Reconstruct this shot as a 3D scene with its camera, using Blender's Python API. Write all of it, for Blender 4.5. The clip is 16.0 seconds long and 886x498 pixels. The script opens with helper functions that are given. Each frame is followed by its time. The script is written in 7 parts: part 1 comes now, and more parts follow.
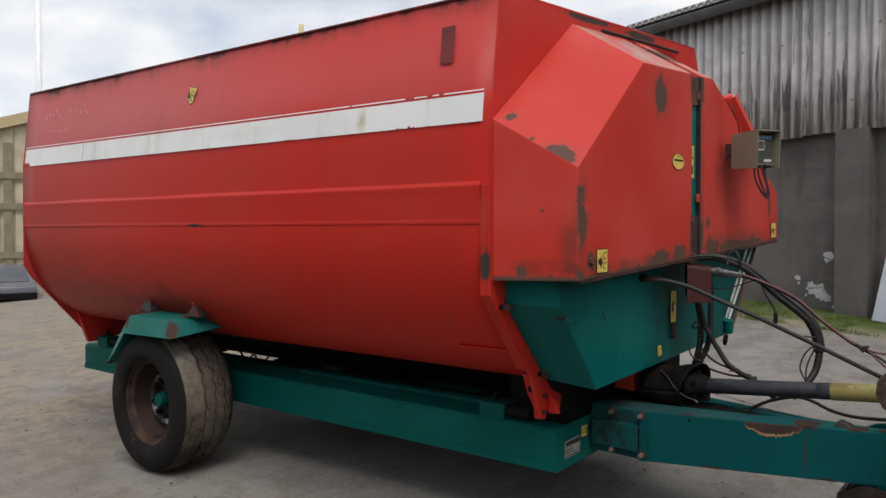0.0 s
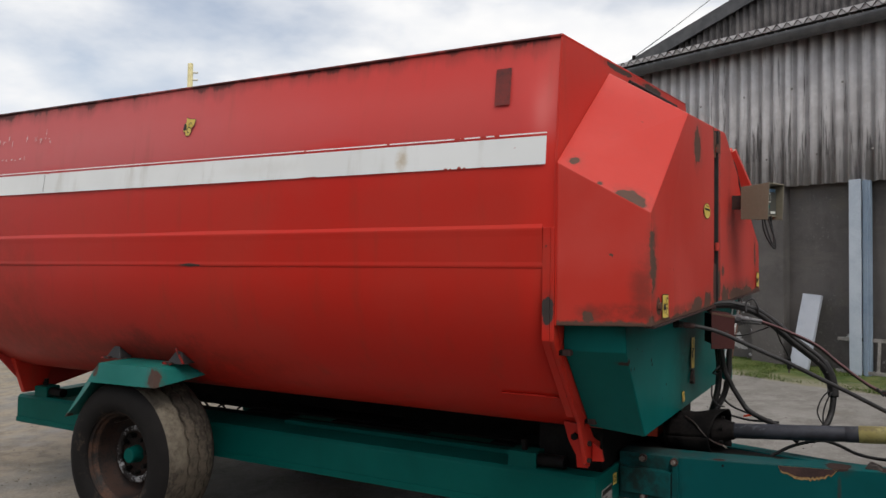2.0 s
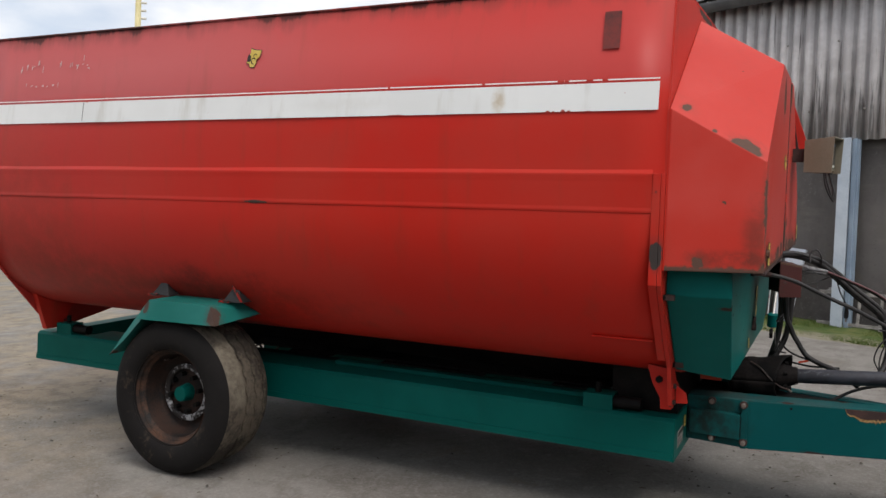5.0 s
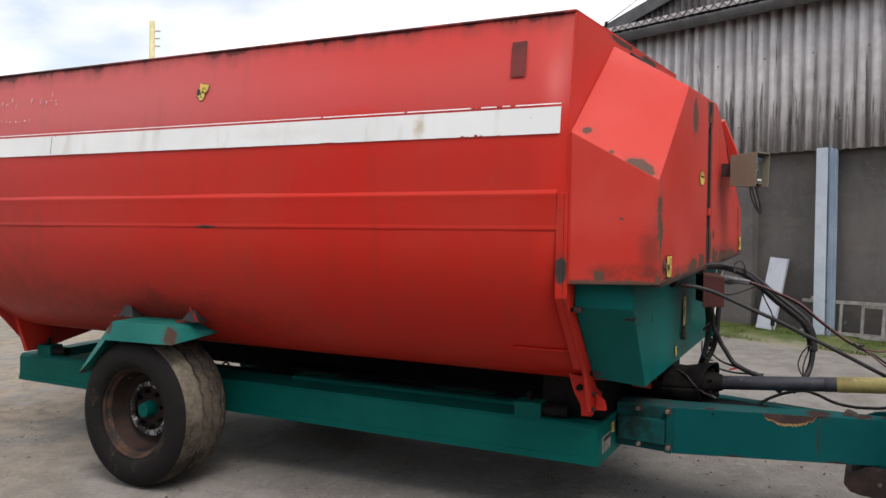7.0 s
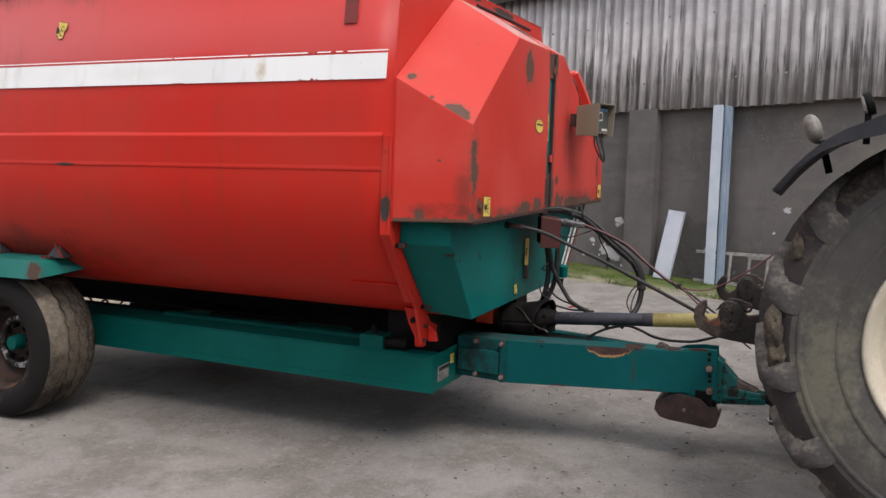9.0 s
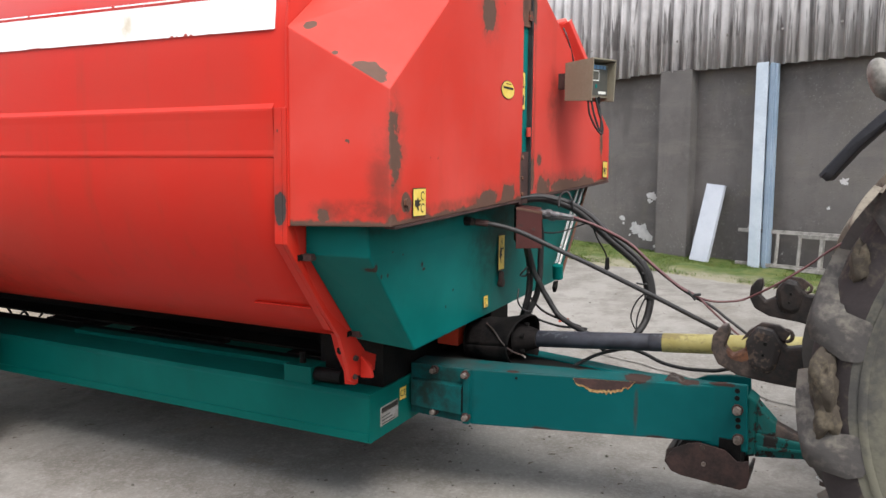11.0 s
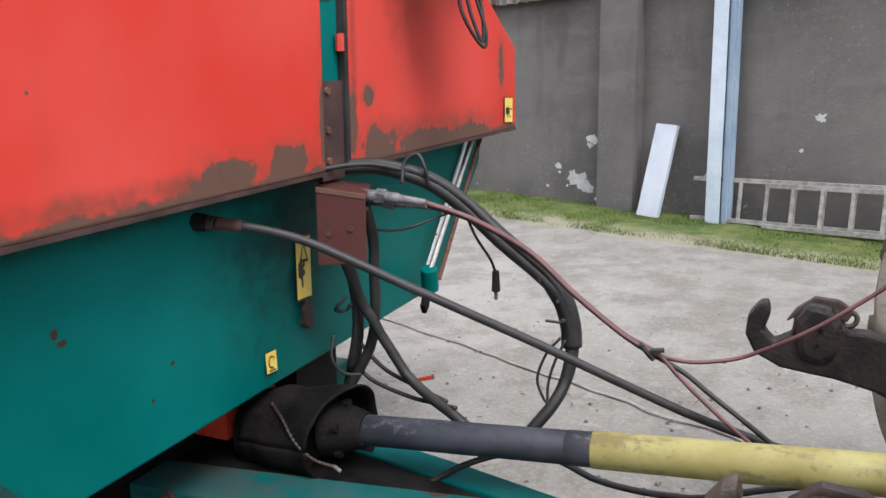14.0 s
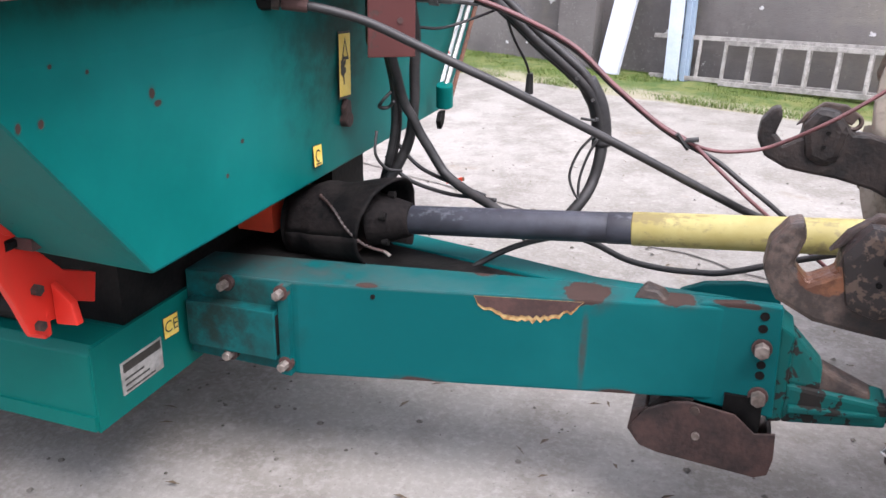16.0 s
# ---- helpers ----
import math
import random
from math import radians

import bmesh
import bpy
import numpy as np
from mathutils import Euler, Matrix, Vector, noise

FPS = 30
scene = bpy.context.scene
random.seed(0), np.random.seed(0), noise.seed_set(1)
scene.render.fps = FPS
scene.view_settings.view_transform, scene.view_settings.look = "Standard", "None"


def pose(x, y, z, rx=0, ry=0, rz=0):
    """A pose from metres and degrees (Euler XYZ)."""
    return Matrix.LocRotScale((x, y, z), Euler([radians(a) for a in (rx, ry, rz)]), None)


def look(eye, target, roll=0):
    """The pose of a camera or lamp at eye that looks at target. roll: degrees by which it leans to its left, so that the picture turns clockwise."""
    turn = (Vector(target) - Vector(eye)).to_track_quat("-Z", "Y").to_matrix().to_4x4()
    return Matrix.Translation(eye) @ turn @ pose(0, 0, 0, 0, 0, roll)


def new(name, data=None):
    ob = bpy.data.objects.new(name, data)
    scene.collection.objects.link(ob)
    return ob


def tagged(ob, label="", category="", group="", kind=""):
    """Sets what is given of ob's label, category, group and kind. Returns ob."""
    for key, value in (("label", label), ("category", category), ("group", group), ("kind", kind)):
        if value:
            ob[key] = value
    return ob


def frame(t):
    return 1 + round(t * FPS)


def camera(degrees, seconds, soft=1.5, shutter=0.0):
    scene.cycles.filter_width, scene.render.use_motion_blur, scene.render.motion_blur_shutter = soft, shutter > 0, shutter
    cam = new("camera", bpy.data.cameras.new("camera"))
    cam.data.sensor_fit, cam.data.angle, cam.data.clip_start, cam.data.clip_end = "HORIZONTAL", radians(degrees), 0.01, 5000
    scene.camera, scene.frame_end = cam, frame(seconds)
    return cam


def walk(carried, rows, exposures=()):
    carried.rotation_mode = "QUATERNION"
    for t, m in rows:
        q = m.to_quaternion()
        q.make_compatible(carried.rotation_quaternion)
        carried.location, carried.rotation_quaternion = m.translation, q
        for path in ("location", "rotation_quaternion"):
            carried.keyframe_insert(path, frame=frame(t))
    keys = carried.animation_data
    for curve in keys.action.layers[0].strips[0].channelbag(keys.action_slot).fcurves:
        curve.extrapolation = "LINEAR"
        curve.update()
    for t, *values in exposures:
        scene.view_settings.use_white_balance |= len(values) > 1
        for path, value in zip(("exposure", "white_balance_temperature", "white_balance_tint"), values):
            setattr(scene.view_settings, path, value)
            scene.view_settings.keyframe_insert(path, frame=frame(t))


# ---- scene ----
cam = camera(58.2, 16.0, soft=1.5)
METRES, EYE, TILT, LEAN, TURN = 7.1, 1.7185, 0.0, 0.0, 39.5
ROWS = [
    (0.0, 0.0, 0.0, 0.0, -0.0, -1.34, 0.04),
    (0.5, -0.0193, -0.0007, 0.0001, -1.93, -0.27, -2.31),
    (1.0, -0.0561, -0.0107, -0.0013, -5.82, -0.78, -1.35),
    (1.5, -0.0869, -0.0026, -0.0047, -8.12, 0.27, -2.6),
    (2.0, -0.1152, 0.0237, -0.0039, -8.8, 2.15, -0.82),
    (2.5, -0.1466, 0.0249, -0.0067, -10.24, 1.28, -3.61),
    (3.0, -0.1851, 0.0208, -0.0057, -10.82, -0.07, -2.55),
    (3.5, -0.2038, 0.043, -0.0074, -10.28, -0.02, -0.78),
    (4.0, -0.2206, 0.0454, -0.0106, -12.19, -0.08, -3.38),
    (4.2, -0.2260, 0.0409, -0.0090, -12.52, -1.42, -2.98),
    (6.3, -0.1881, 0.0431, -0.0131, -12.68, -1.03, 0.25),
    (6.5, -0.1798, 0.029, -0.0114, -12.68, -0.04, 1.49),
    (7.0, -0.1586, -0.0015, -0.0059, -11.49, -0.42, -1.04),
    (7.5, -0.1254, -0.015, -0.0079, -9.31, -1.42, -0.45),
    (8.0, -0.0932, -0.026, -0.0126, -9.45, -2.73, 0.42),
    (8.5, -0.0844, -0.0497, -0.0131, -13.17, -3.13, -0.61),
    (8.7, -0.0829, -0.0578, -0.0142, -14.99, -3.25, -2.04),
    (10.8, 0.0138, 0.0562, -0.0052, -11.35, -7.86, -0.63),
    (11.0, 0.0267, 0.0807, -0.0021, -11.58, -5.65, -0.54),
    (11.5, 0.0686, 0.1401, 0.0059, -10.96, -4.28, -0.47),
    (12.0, 0.0899, 0.2056, 0.0092, -12.04, -4.5, -3.24),
    (12.5, 0.1088, 0.2514, 0.0149, -12.03, -2.42, 0.61),
    (13.0, 0.1423, 0.299, 0.0222, -10.25, -0.62, 2.09),
    (13.5, 0.1523, 0.3142, 0.019, -11.93, -2.51, 2.13),
    (14.0, 0.1538, 0.3168, -0.0005, -15.37, -9.81, 0.57),
    (14.5, 0.1503, 0.307, -0.0154, -20.6, -13.38, 2.48),
    (15.0, 0.1347, 0.2991, -0.0203, -23.36, -17.56, 0.15),
    (15.5, 0.1206, 0.2951, -0.0234, -23.36, -20.85, -3.12),
    (16.0, 0.1083, 0.3094, -0.0265, -19.83, -18.84, -1.01),
]
EXPOSURE = [(0.0, -0.11, 6600, 10), (0.5, -0.15, 6600, 10), (1.6, -0.12, 6600, 10), (2.5, -0.19, 6600, 10), (3.5, -0.09, 6600, 10), (4.0, -0.11, 6600, 10), (6.5, 0.33, 6600, 12), (7.0, 0.26, 6600, 12), (7.6, 0.06, 6600, 13), (8.1, 0.12, 6600, 15), (8.6, 0.28, 6600, 15), (11.0, 1.02, 6500, 10), (12.0, 1.2, 6500, 10), (13.0, 1.04, 6450, 10), (13.5, 0.96, 6400, 10), (14.5, 1.40, 6150, 10), (15.0, 1.70, 6250, 18), (16.0, 1.78, 6200, 18)]
walk(cam, [(t, pose(0, 0, EYE, TILT, LEAN, TURN) @ pose(METRES * x, METRES * y, METRES * z, 90 + pitch, roll, yaw)) for t, x, y, z, yaw, pitch, roll in ROWS], EXPOSURE)

# ---- world and sun ----
SUN_FROM = Vector((0.42, -0.36, 0.83)).normalized()
world = bpy.data.worlds.new("sky")
world.use_nodes = True
scene.world = world
wn, wl = world.node_tree.nodes, world.node_tree.links
wn.clear()
sky = wn.new("ShaderNodeTexSky")
sky.sky_type, sky.sun_disc = "NISHITA", False
sky.sun_elevation = math.asin(SUN_FROM.z)
sky.sun_rotation = math.atan2(SUN_FROM.x, SUN_FROM.y)
blue = wn.new("ShaderNodeBackground")
blue.inputs[1].default_value = 0.13
cloud = wn.new("ShaderNodeBackground")
cloud.inputs[1].default_value = 1.14
coord = wn.new("ShaderNodeTexCoord")
stretch = wn.new("ShaderNodeMapping")
stretch.inputs["Scale"].default_value = (1.0, 1.0, 2.2)
stretch.inputs["Location"].default_value = (0.35, 0.1, 0.0)
puffs = wn.new("ShaderNodeTexNoise")
puffs.inputs["Scale"].default_value, puffs.inputs["Detail"].default_value, puffs.inputs["Roughness"].default_value = 2.6, 7.0, 0.52
cover = wn.new("ShaderNodeValToRGB")
cover.color_ramp.elements[0].position, cover.color_ramp.elements[0].color = 0.30, (0.1, 0.1, 0.1, 1)
cover.color_ramp.elements[1].position, cover.color_ramp.elements[1].color = 0.56, (1, 1, 1, 1)
greys = wn.new("ShaderNodeTexNoise")
greys.inputs["Scale"].default_value, greys.inputs["Detail"].default_value = 4.0, 5.0
grey_ramp = wn.new("ShaderNodeValToRGB")
grey_ramp.color_ramp.elements[0].position, grey_ramp.color_ramp.elements[0].color = 0.36, (0.72, 0.765, 0.84, 1)
grey_ramp.color_ramp.elements[1].position, grey_ramp.color_ramp.elements[1].color = 0.60, (1.0, 1.0, 1.0, 1)
both, wout = wn.new("ShaderNodeMixShader"), wn.new("ShaderNodeOutputWorld")
wl.new(sky.outputs[0], blue.inputs[0])
wl.new(coord.outputs["Generated"], stretch.inputs[0])
wl.new(stretch.outputs[0], puffs.inputs["Vector"])
wl.new(stretch.outputs[0], greys.inputs["Vector"])
wl.new(puffs.outputs["Fac"], cover.inputs[0])
wl.new(greys.outputs["Fac"], grey_ramp.inputs[0])
wl.new(grey_ramp.outputs[0], cloud.inputs[0])
wl.new(cover.outputs[0], both.inputs[0])
wl.new(blue.outputs[0], both.inputs[1])
wl.new(cloud.outputs[0], both.inputs[2])
wl.new(both.outputs[0], wout.inputs[0])
sun = new("sun", bpy.data.lights.new("sun", "SUN"))
sun.data.energy, sun.data.angle, sun.data.color = 2.1, radians(30), (1.0, 0.96, 0.91)
sun.matrix_world = look(SUN_FROM * 20, (0, 0, 0))


CROSSFALL = 0.0542  # the yard's cross slope, on which the wagon stands

# ---- materials ----
class Nodes:
    """A node material under construction."""

    def __init__(self, name):
        self.m = bpy.data.materials.new(name)
        self.m.use_nodes = True
        self.t = self.m.node_tree
        self.bsdf = self.t.nodes["Principled BSDF"]
        self.pos = self.t.nodes.new("ShaderNodeTexCoord").outputs["Object"]

    def put(self, socket, value):
        if hasattr(value, "is_linked"):
            self.t.links.new(value, socket)
        elif isinstance(value, (tuple, list)) and len(value) == 3 and socket.type == "RGBA":
            socket.default_value = (*value, 1)
        else:
            socket.default_value = value

    def scaled(self, s):
        n = self.t.nodes.new("ShaderNodeMapping")
        self.put(n.inputs[0], self.pos)
        n.inputs["Scale"].default_value = s
        return n.outputs[0]

    def noise(self, scale, detail=4.0, rough=0.55, vec=None):
        n = self.t.nodes.new("ShaderNodeTexNoise")
        self.put(n.inputs["Vector"], vec or self.pos)
        n.inputs["Scale"].default_value, n.inputs["Detail"].default_value, n.inputs["Roughness"].default_value = scale, detail, rough
        return n.outputs["Fac"]

    def math(self, op, a, b=0.0, clamp=False):
        n = self.t.nodes.new("ShaderNodeMath")
        n.operation, n.use_clamp = op, clamp
        self.put(n.inputs[0], a)
        self.put(n.inputs[1], b)
        return n.outputs[0]

    def step(self, v, lo, hi):
        n = self.t.nodes.new("ShaderNodeMapRange")
        n.interpolation_type = "SMOOTHSTEP"
        self.put(n.inputs[0], v)
        n.inputs[1].default_value, n.inputs[2].default_value = lo, hi
        return n.outputs[0]

    def mix(self, f, a, b):
        n = self.t.nodes.new("ShaderNodeMix")
        n.data_type = "RGBA"
        self.put(n.inputs[0], f)
        self.put(n.inputs[6], a)
        self.put(n.inputs[7], b)
        return n.outputs[2]

    def level(self, cross, along):
        """Take the cross slope and a slow rise along x out of the coordinates."""
        n = self.t.nodes.new("ShaderNodeSeparateXYZ")
        self.put(n.inputs[0], self.pos)
        z = self.math("ADD", n.outputs[2], self.math("MULTIPLY", n.outputs[1], -cross))
        z = self.math("ADD", z, self.math("MULTIPLY", self.math("ADD", n.outputs[0], 2.13), along))
        c = self.t.nodes.new("ShaderNodeCombineXYZ")
        self.put(c.inputs[0], n.outputs[0])
        self.put(c.inputs[1], n.outputs[1])
        self.put(c.inputs[2], z)
        self.pos = c.outputs[0]

    def axis(self, i):
        n = self.t.nodes.new("ShaderNodeSeparateXYZ")
        self.put(n.inputs[0], self.pos)
        return n.outputs[i]

    def random(self):
        return self.t.nodes.new("ShaderNodeObjectInfo").outputs["Random"]

    def blot(self, centre, radii, ragged, up=False, near=1.06, far=0.94):
        """1 inside a ragged ellipsoid, or only on its upward faces."""
        a = self.t.nodes.new("ShaderNodeVectorMath")
        a.operation = "SUBTRACT"
        self.put(a.inputs[0], self.pos)
        a.inputs[1].default_value = centre
        b = self.t.nodes.new("ShaderNodeVectorMath")
        b.operation = "DIVIDE"
        self.put(b.inputs[0], a.outputs[0])
        b.inputs[1].default_value = radii
        c = self.t.nodes.new("ShaderNodeVectorMath")
        c.operation = "LENGTH"
        self.put(c.inputs[0], b.outputs[0])
        inside = self.step(self.math("ADD", c.outputs["Value"], ragged), near, far)
        if not up:
            return inside
        sep = self.t.nodes.new("ShaderNodeSeparateXYZ")
        self.put(sep.inputs[0], self.t.nodes.new("ShaderNodeNewGeometry").outputs["True Normal"])
        return self.math("MULTIPLY", inside, self.step(sep.outputs[2], 0.3, 0.4))

    def bump(self, height, strength, dist=0.01, after=None):
        n = self.t.nodes.new("ShaderNodeBump")
        n.inputs["Strength"].default_value, n.inputs["Distance"].default_value = strength, dist
        self.put(n.inputs["Height"], height)
        if after:
            self.put(n.inputs["Normal"], after)
        return n.outputs[0]

    def done(self, colour, rough, metal=0.0, normal=None):
        self.put(self.bsdf.inputs["Base Color"], colour)
        self.put(self.bsdf.inputs["Roughness"], rough)
        self.put(self.bsdf.inputs["Metallic"], metal)
        if normal:
            self.put(self.bsdf.inputs["Normal"], normal)
        return self.m


def plain(name, a, b, scale=9.0, rough=0.6, spread=0.15, metal=0.0, bump=0.15, fine=70.0):
    """Two tones at two scales with fine relief."""
    n = Nodes(name)
    big, small = n.noise(scale, 5), n.noise(fine, 3)
    f = n.step(n.math("ADD", n.math("MULTIPLY", big, 0.7), n.math("MULTIPLY", small, 0.3)), 0.36, 0.64)
    r = n.math("ADD", n.math("MULTIPLY", big, spread * 2), rough - spread)
    return n.done(n.mix(f, a, b), r, metal, n.bump(small, bump, 0.004))


def painted(name, top, faded, blots=(), edge=None, chips=0.71, grime=0.35, rough=0.42, rust=(0.13, 0.075, 0.05), dirt=(0.10, 0.055, 0.03), rise=0.0, gloss=0.25, mould=None, bleach=None, dust=0.0, patches=()):
    """Old machine paint: faded and dusty in large clouds, chipped, with worn blots down to brown metal; patches hold
    stains and painted shade.
    """
    n = Nodes(name)
    n.level(CROSSFALL, rise)
    clouds, streak, small = n.noise(1.3, 5), n.noise(3.0, 6, 0.6, n.scaled((2.5, 2.5, 0.35))), n.noise(42, 4)
    colour = n.mix(n.step(clouds, 0.35, 0.68), top, faded)
    if bleach:
        lo, hi, pale = bleach
        sunned = n.step(n.math("ADD", n.axis(2), n.math("MULTIPLY", clouds, 0.25)), lo + 0.125, hi + 0.125)
        rear = n.math("MULTIPLY", n.step(n.math("ADD", n.axis(0), n.math("MULTIPLY", clouds, 2.5)), -2.6, -5.6), 0.30)
        colour = n.mix(rear, colour, tuple(c * 0.85 for c in pale))
        far = n.math("ADD", 0.42, n.math("MULTIPLY", n.step(n.math("ADD", n.axis(0), n.math("MULTIPLY", clouds, 1.2)), -2.4, -4.8), 0.58))
        colour = n.mix(n.math("MULTIPLY", n.math("MULTIPLY", sunned, far), n.step(n.noise(2.4, 6, 0.6, n.scaled((1.0, 1.0, 0.6))), -0.10, 0.42)), colour, pale)
    colour = n.mix(n.math("MULTIPLY", n.step(streak, 0.52, 0.75), grime), colour, dirt)
    if dust:
        sep = n.t.nodes.new("ShaderNodeSeparateXYZ")
        n.put(sep.inputs[0], n.t.nodes.new("ShaderNodeNewGeometry").outputs["True Normal"])
        settled = n.math("MULTIPLY", n.step(sep.outputs[2], 0.76, 0.82), n.step(n.noise(7, 6, 0.7), 0.40, 0.60))
        colour = n.mix(n.math("MULTIPLY", settled, dust), colour, (0.36, 0.27, 0.19))
    if mould:
        head, depth = mould
        runs = n.math("ADD", n.math("MULTIPLY", n.noise(2.2, 3), 1.1), n.math("MULTIPLY", n.noise(7.0, 6, 0.65, n.scaled((1.6, 1.6, 0.22))), 1.3))
        line = n.math("ADD", n.axis(2), n.math("MULTIPLY", n.math("ADD", runs, -1.15), depth))
        colour = n.mix(n.math("MULTIPLY", n.step(line, head - 0.09, head + 0.01), 0.42), colour, (0.07, 0.035, 0.03))
        colour = n.mix(n.math("MULTIPLY", n.step(line, head - 0.006, head + 0.022), 0.75), colour, (0.022, 0.018, 0.017))
    ragged = n.math("ADD", n.math("ADD", n.math("MULTIPLY", n.noise(11, 5, 0.6), 1.3), n.math("MULTIPLY", n.noise(31, 5, 0.65), 0.8)), -1.05)
    # soft patches: mostly stains, with some shade and highlight painted into the colour
    for centre, radii, tone, amount in patches:
        colour = n.mix(n.math("MULTIPLY", n.blot(centre, radii, n.math("MULTIPLY", ragged, 0.9), False, 1.7, 0.3), n.math("MULTIPLY", n.step(n.noise(9, 6, 0.7), 0.25, 0.62), amount)), colour, tone)
    bare = n.step(n.noise(17, 5, 0.6), chips, chips + 0.02)
    smear = 0.0
    for centre, radii, *up in blots:
        smear = n.math("MAXIMUM", smear, n.blot(centre, radii, n.math("MULTIPLY", ragged, 0.8), bool(up), 1.9, 0.7))
        bare = n.math("MAXIMUM", bare, n.blot(centre, radii, ragged, bool(up)))
    if edge:
        axis, lo, hi = edge
        bare = n.math("MAXIMUM", bare, n.step(n.math("ADD", n.axis(axis), n.math("MULTIPLY", ragged, 0.035 if hi < lo else 0.075)), lo, hi))
    brown = n.mix(n.noise(30, 4), rust, tuple(c * 1.55 for c in rust))
    if blots:
        colour = n.mix(n.math("MULTIPLY", smear, n.math("MULTIPLY", n.step(n.noise(24, 5, 0.7), 0.30, 0.65), 0.55)), colour, tuple(c * 1.3 for c in rust))
    colour = n.mix(bare, colour, brown)
    r = n.math("ADD", n.math("MULTIPLY", bare, 0.35), n.math("ADD", n.math("MULTIPLY", clouds, 0.2), rough - 0.1))
    h = n.math("ADD", n.math("MULTIPLY", small, 0.25), n.math("MULTIPLY", bare, -1.0))
    wavy = n.bump(n.noise(2.2, 2), 0.10, 0.05)
    n.bsdf.inputs["Specular IOR Level"].default_value = gloss
    return n.done(colour, r, 0.0, n.bump(h, 0.18, 0.003, wavy))


RED, RED_FADED = (0.47, 0.016, 0.008), (0.50, 0.032, 0.020)
GREEN, GREEN_FADED = (0.0, 0.098, 0.088), (0.003, 0.142, 0.130)
BROWN = (0.080, 0.043, 0.031)
m_tub = painted("red_tub_paint", (0.50, 0.019, 0.011), (0.47, 0.030, 0.019), [((-4.46, 0, 1.728), (0.085, 0.2, 0.009))], None, 0.76, 0.20, rust=(0.045, 0.035, 0.03), rise=0.0105, gloss=0.16, mould=(2.81, 0.17), bleach=(2.28, 2.40, (0.41, 0.084, 0.084)), patches=[((-5.9, 0.25, 1.12), (0.95, 0.6, 0.20), (0.10, 0.02, 0.012), 0.4), ((-4.75, 0.3, 1.10), (0.7, 0.5, 0.14), (0.09, 0.016, 0.01), 0.45), ((-6.5, 0.1, 1.6), (0.5, 0.3, 0.35), (0.20, 0.03, 0.02), 0.35), ((-5.06, -0.01, 1.24), (0.12, 0.3, 0.08), (0.05, 0.016, 0.012), 0.4), ((-4.55, -0.01, 1.23), (0.12, 0.3, 0.07), (0.05, 0.016, 0.012), 0.3)])
XN = -1.685  # just before the cover's front face
# the dark spot at (XN, 1.66, 1.96) paints the display hood's shadow
m_nose = painted("red_cover_paint", (0.50, 0.034, 0.022), (0.55, 0.060, 0.046), [((-1.70, 1.392, 2.42), (0.03, 0.020, 0.07)), ((-1.70, 1.395, 1.60), (0.03, 0.018, 0.09)), ((-1.70, 1.243, 1.62), (0.03, 0.016, 0.10)), ((-1.70, 1.243, 2.40), (0.03, 0.014, 0.06)), 
    ((XN, 0.065, 1.79), (0.03, 0.062, 0.17)), ((-1.79, 0.05, 2.05), (0.085, 0.05, 0.045), 1), ((-2.055, 0.05, 2.235), (0.022, 0.04, 0.020), 1), ((-1.93, 0.03, 2.12), (0.012, 0.012, 0.010), 1),
    ((XN, 0.150, 1.575), (0.03, 0.045, 0.045)), ((XN, 0.86, 1.53), (0.03, 0.11, 0.055)), ((XN, 1.10, 1.53), (0.03, 0.09, 0.06)),
    ((XN, 0.86, 2.34), (0.03, 0.075, 0.10)), ((XN, 1.30, 1.60), (0.06, 0.06, 0.20)), ((XN, 1.30, 2.44), (0.06, 0.07, 0.11)),
    ((XN, 1.55, 1.52), (0.03, 0.13, 0.08)), ((XN, 1.85, 1.52), (0.03, 0.25, 0.05)), ((XN, 2.25, 1.51), (0.03, 0.25, 0.05)),
    ((XN, 1.48, 1.68), (0.03, 0.035, 0.03)), ((XN, 2.57, 1.76), (0.03, 0.035, 0.12)), ((-1.98, 0.04, 1.52), (0.04, 0.03, 0.045)),
    ((XN, 0.06, 1.51), (0.03, 0.04, 0.035)), ((-1.92, 1.5, 2.68), (0.10, 0.35, 0.08))], (2, 1.522, 1.507), 0.72, 0.12, 0.38, rust=BROWN, dust=0.8, gloss=0.25, patches=[((-1.83, 0.05, 1.55), (0.17, 0.08, 0.035), (0.075, 0.028, 0.02), 0.8), ((-1.74, 0.05, 1.66), (0.05, 0.06, 0.14), (0.10, 0.035, 0.025), 0.6), ((XN, 0.55, 1.53), (0.05, 0.55, 0.025), (0.10, 0.045, 0.03), 0.7), ((XN, 1.66, 1.96), (0.05, 0.07, 0.13), (0.05, 0.02, 0.015), 0.6), ((XN, 1.95, 1.55), (0.05, 0.5, 0.05), (0.09, 0.04, 0.03), 0.6), ((XN, 1.40, 1.9), (0.05, 0.018, 0.5), (0.09, 0.03, 0.02), 0.5)])
m_front = painted("red_front_paint", (0.50, 0.026, 0.016), (0.53, 0.045, 0.032), [((-2.13, 0.9, 2.80), (0.03, 0.25, 0.02)), ((-2.13, 1.5, 2.79), (0.03, 0.2, 0.02))], None, 0.75, 0.15, 0.42, rust=(0.05, 0.035, 0.03), gloss=0.2)
m_flange = painted("red_flange_paint", RED, RED_FADED, [((-2.16, -0.02, 1.56), (0.03, 0.05, 0.055))], None, 0.68, 0.4, rust=(0.035, 0.027, 0.025))
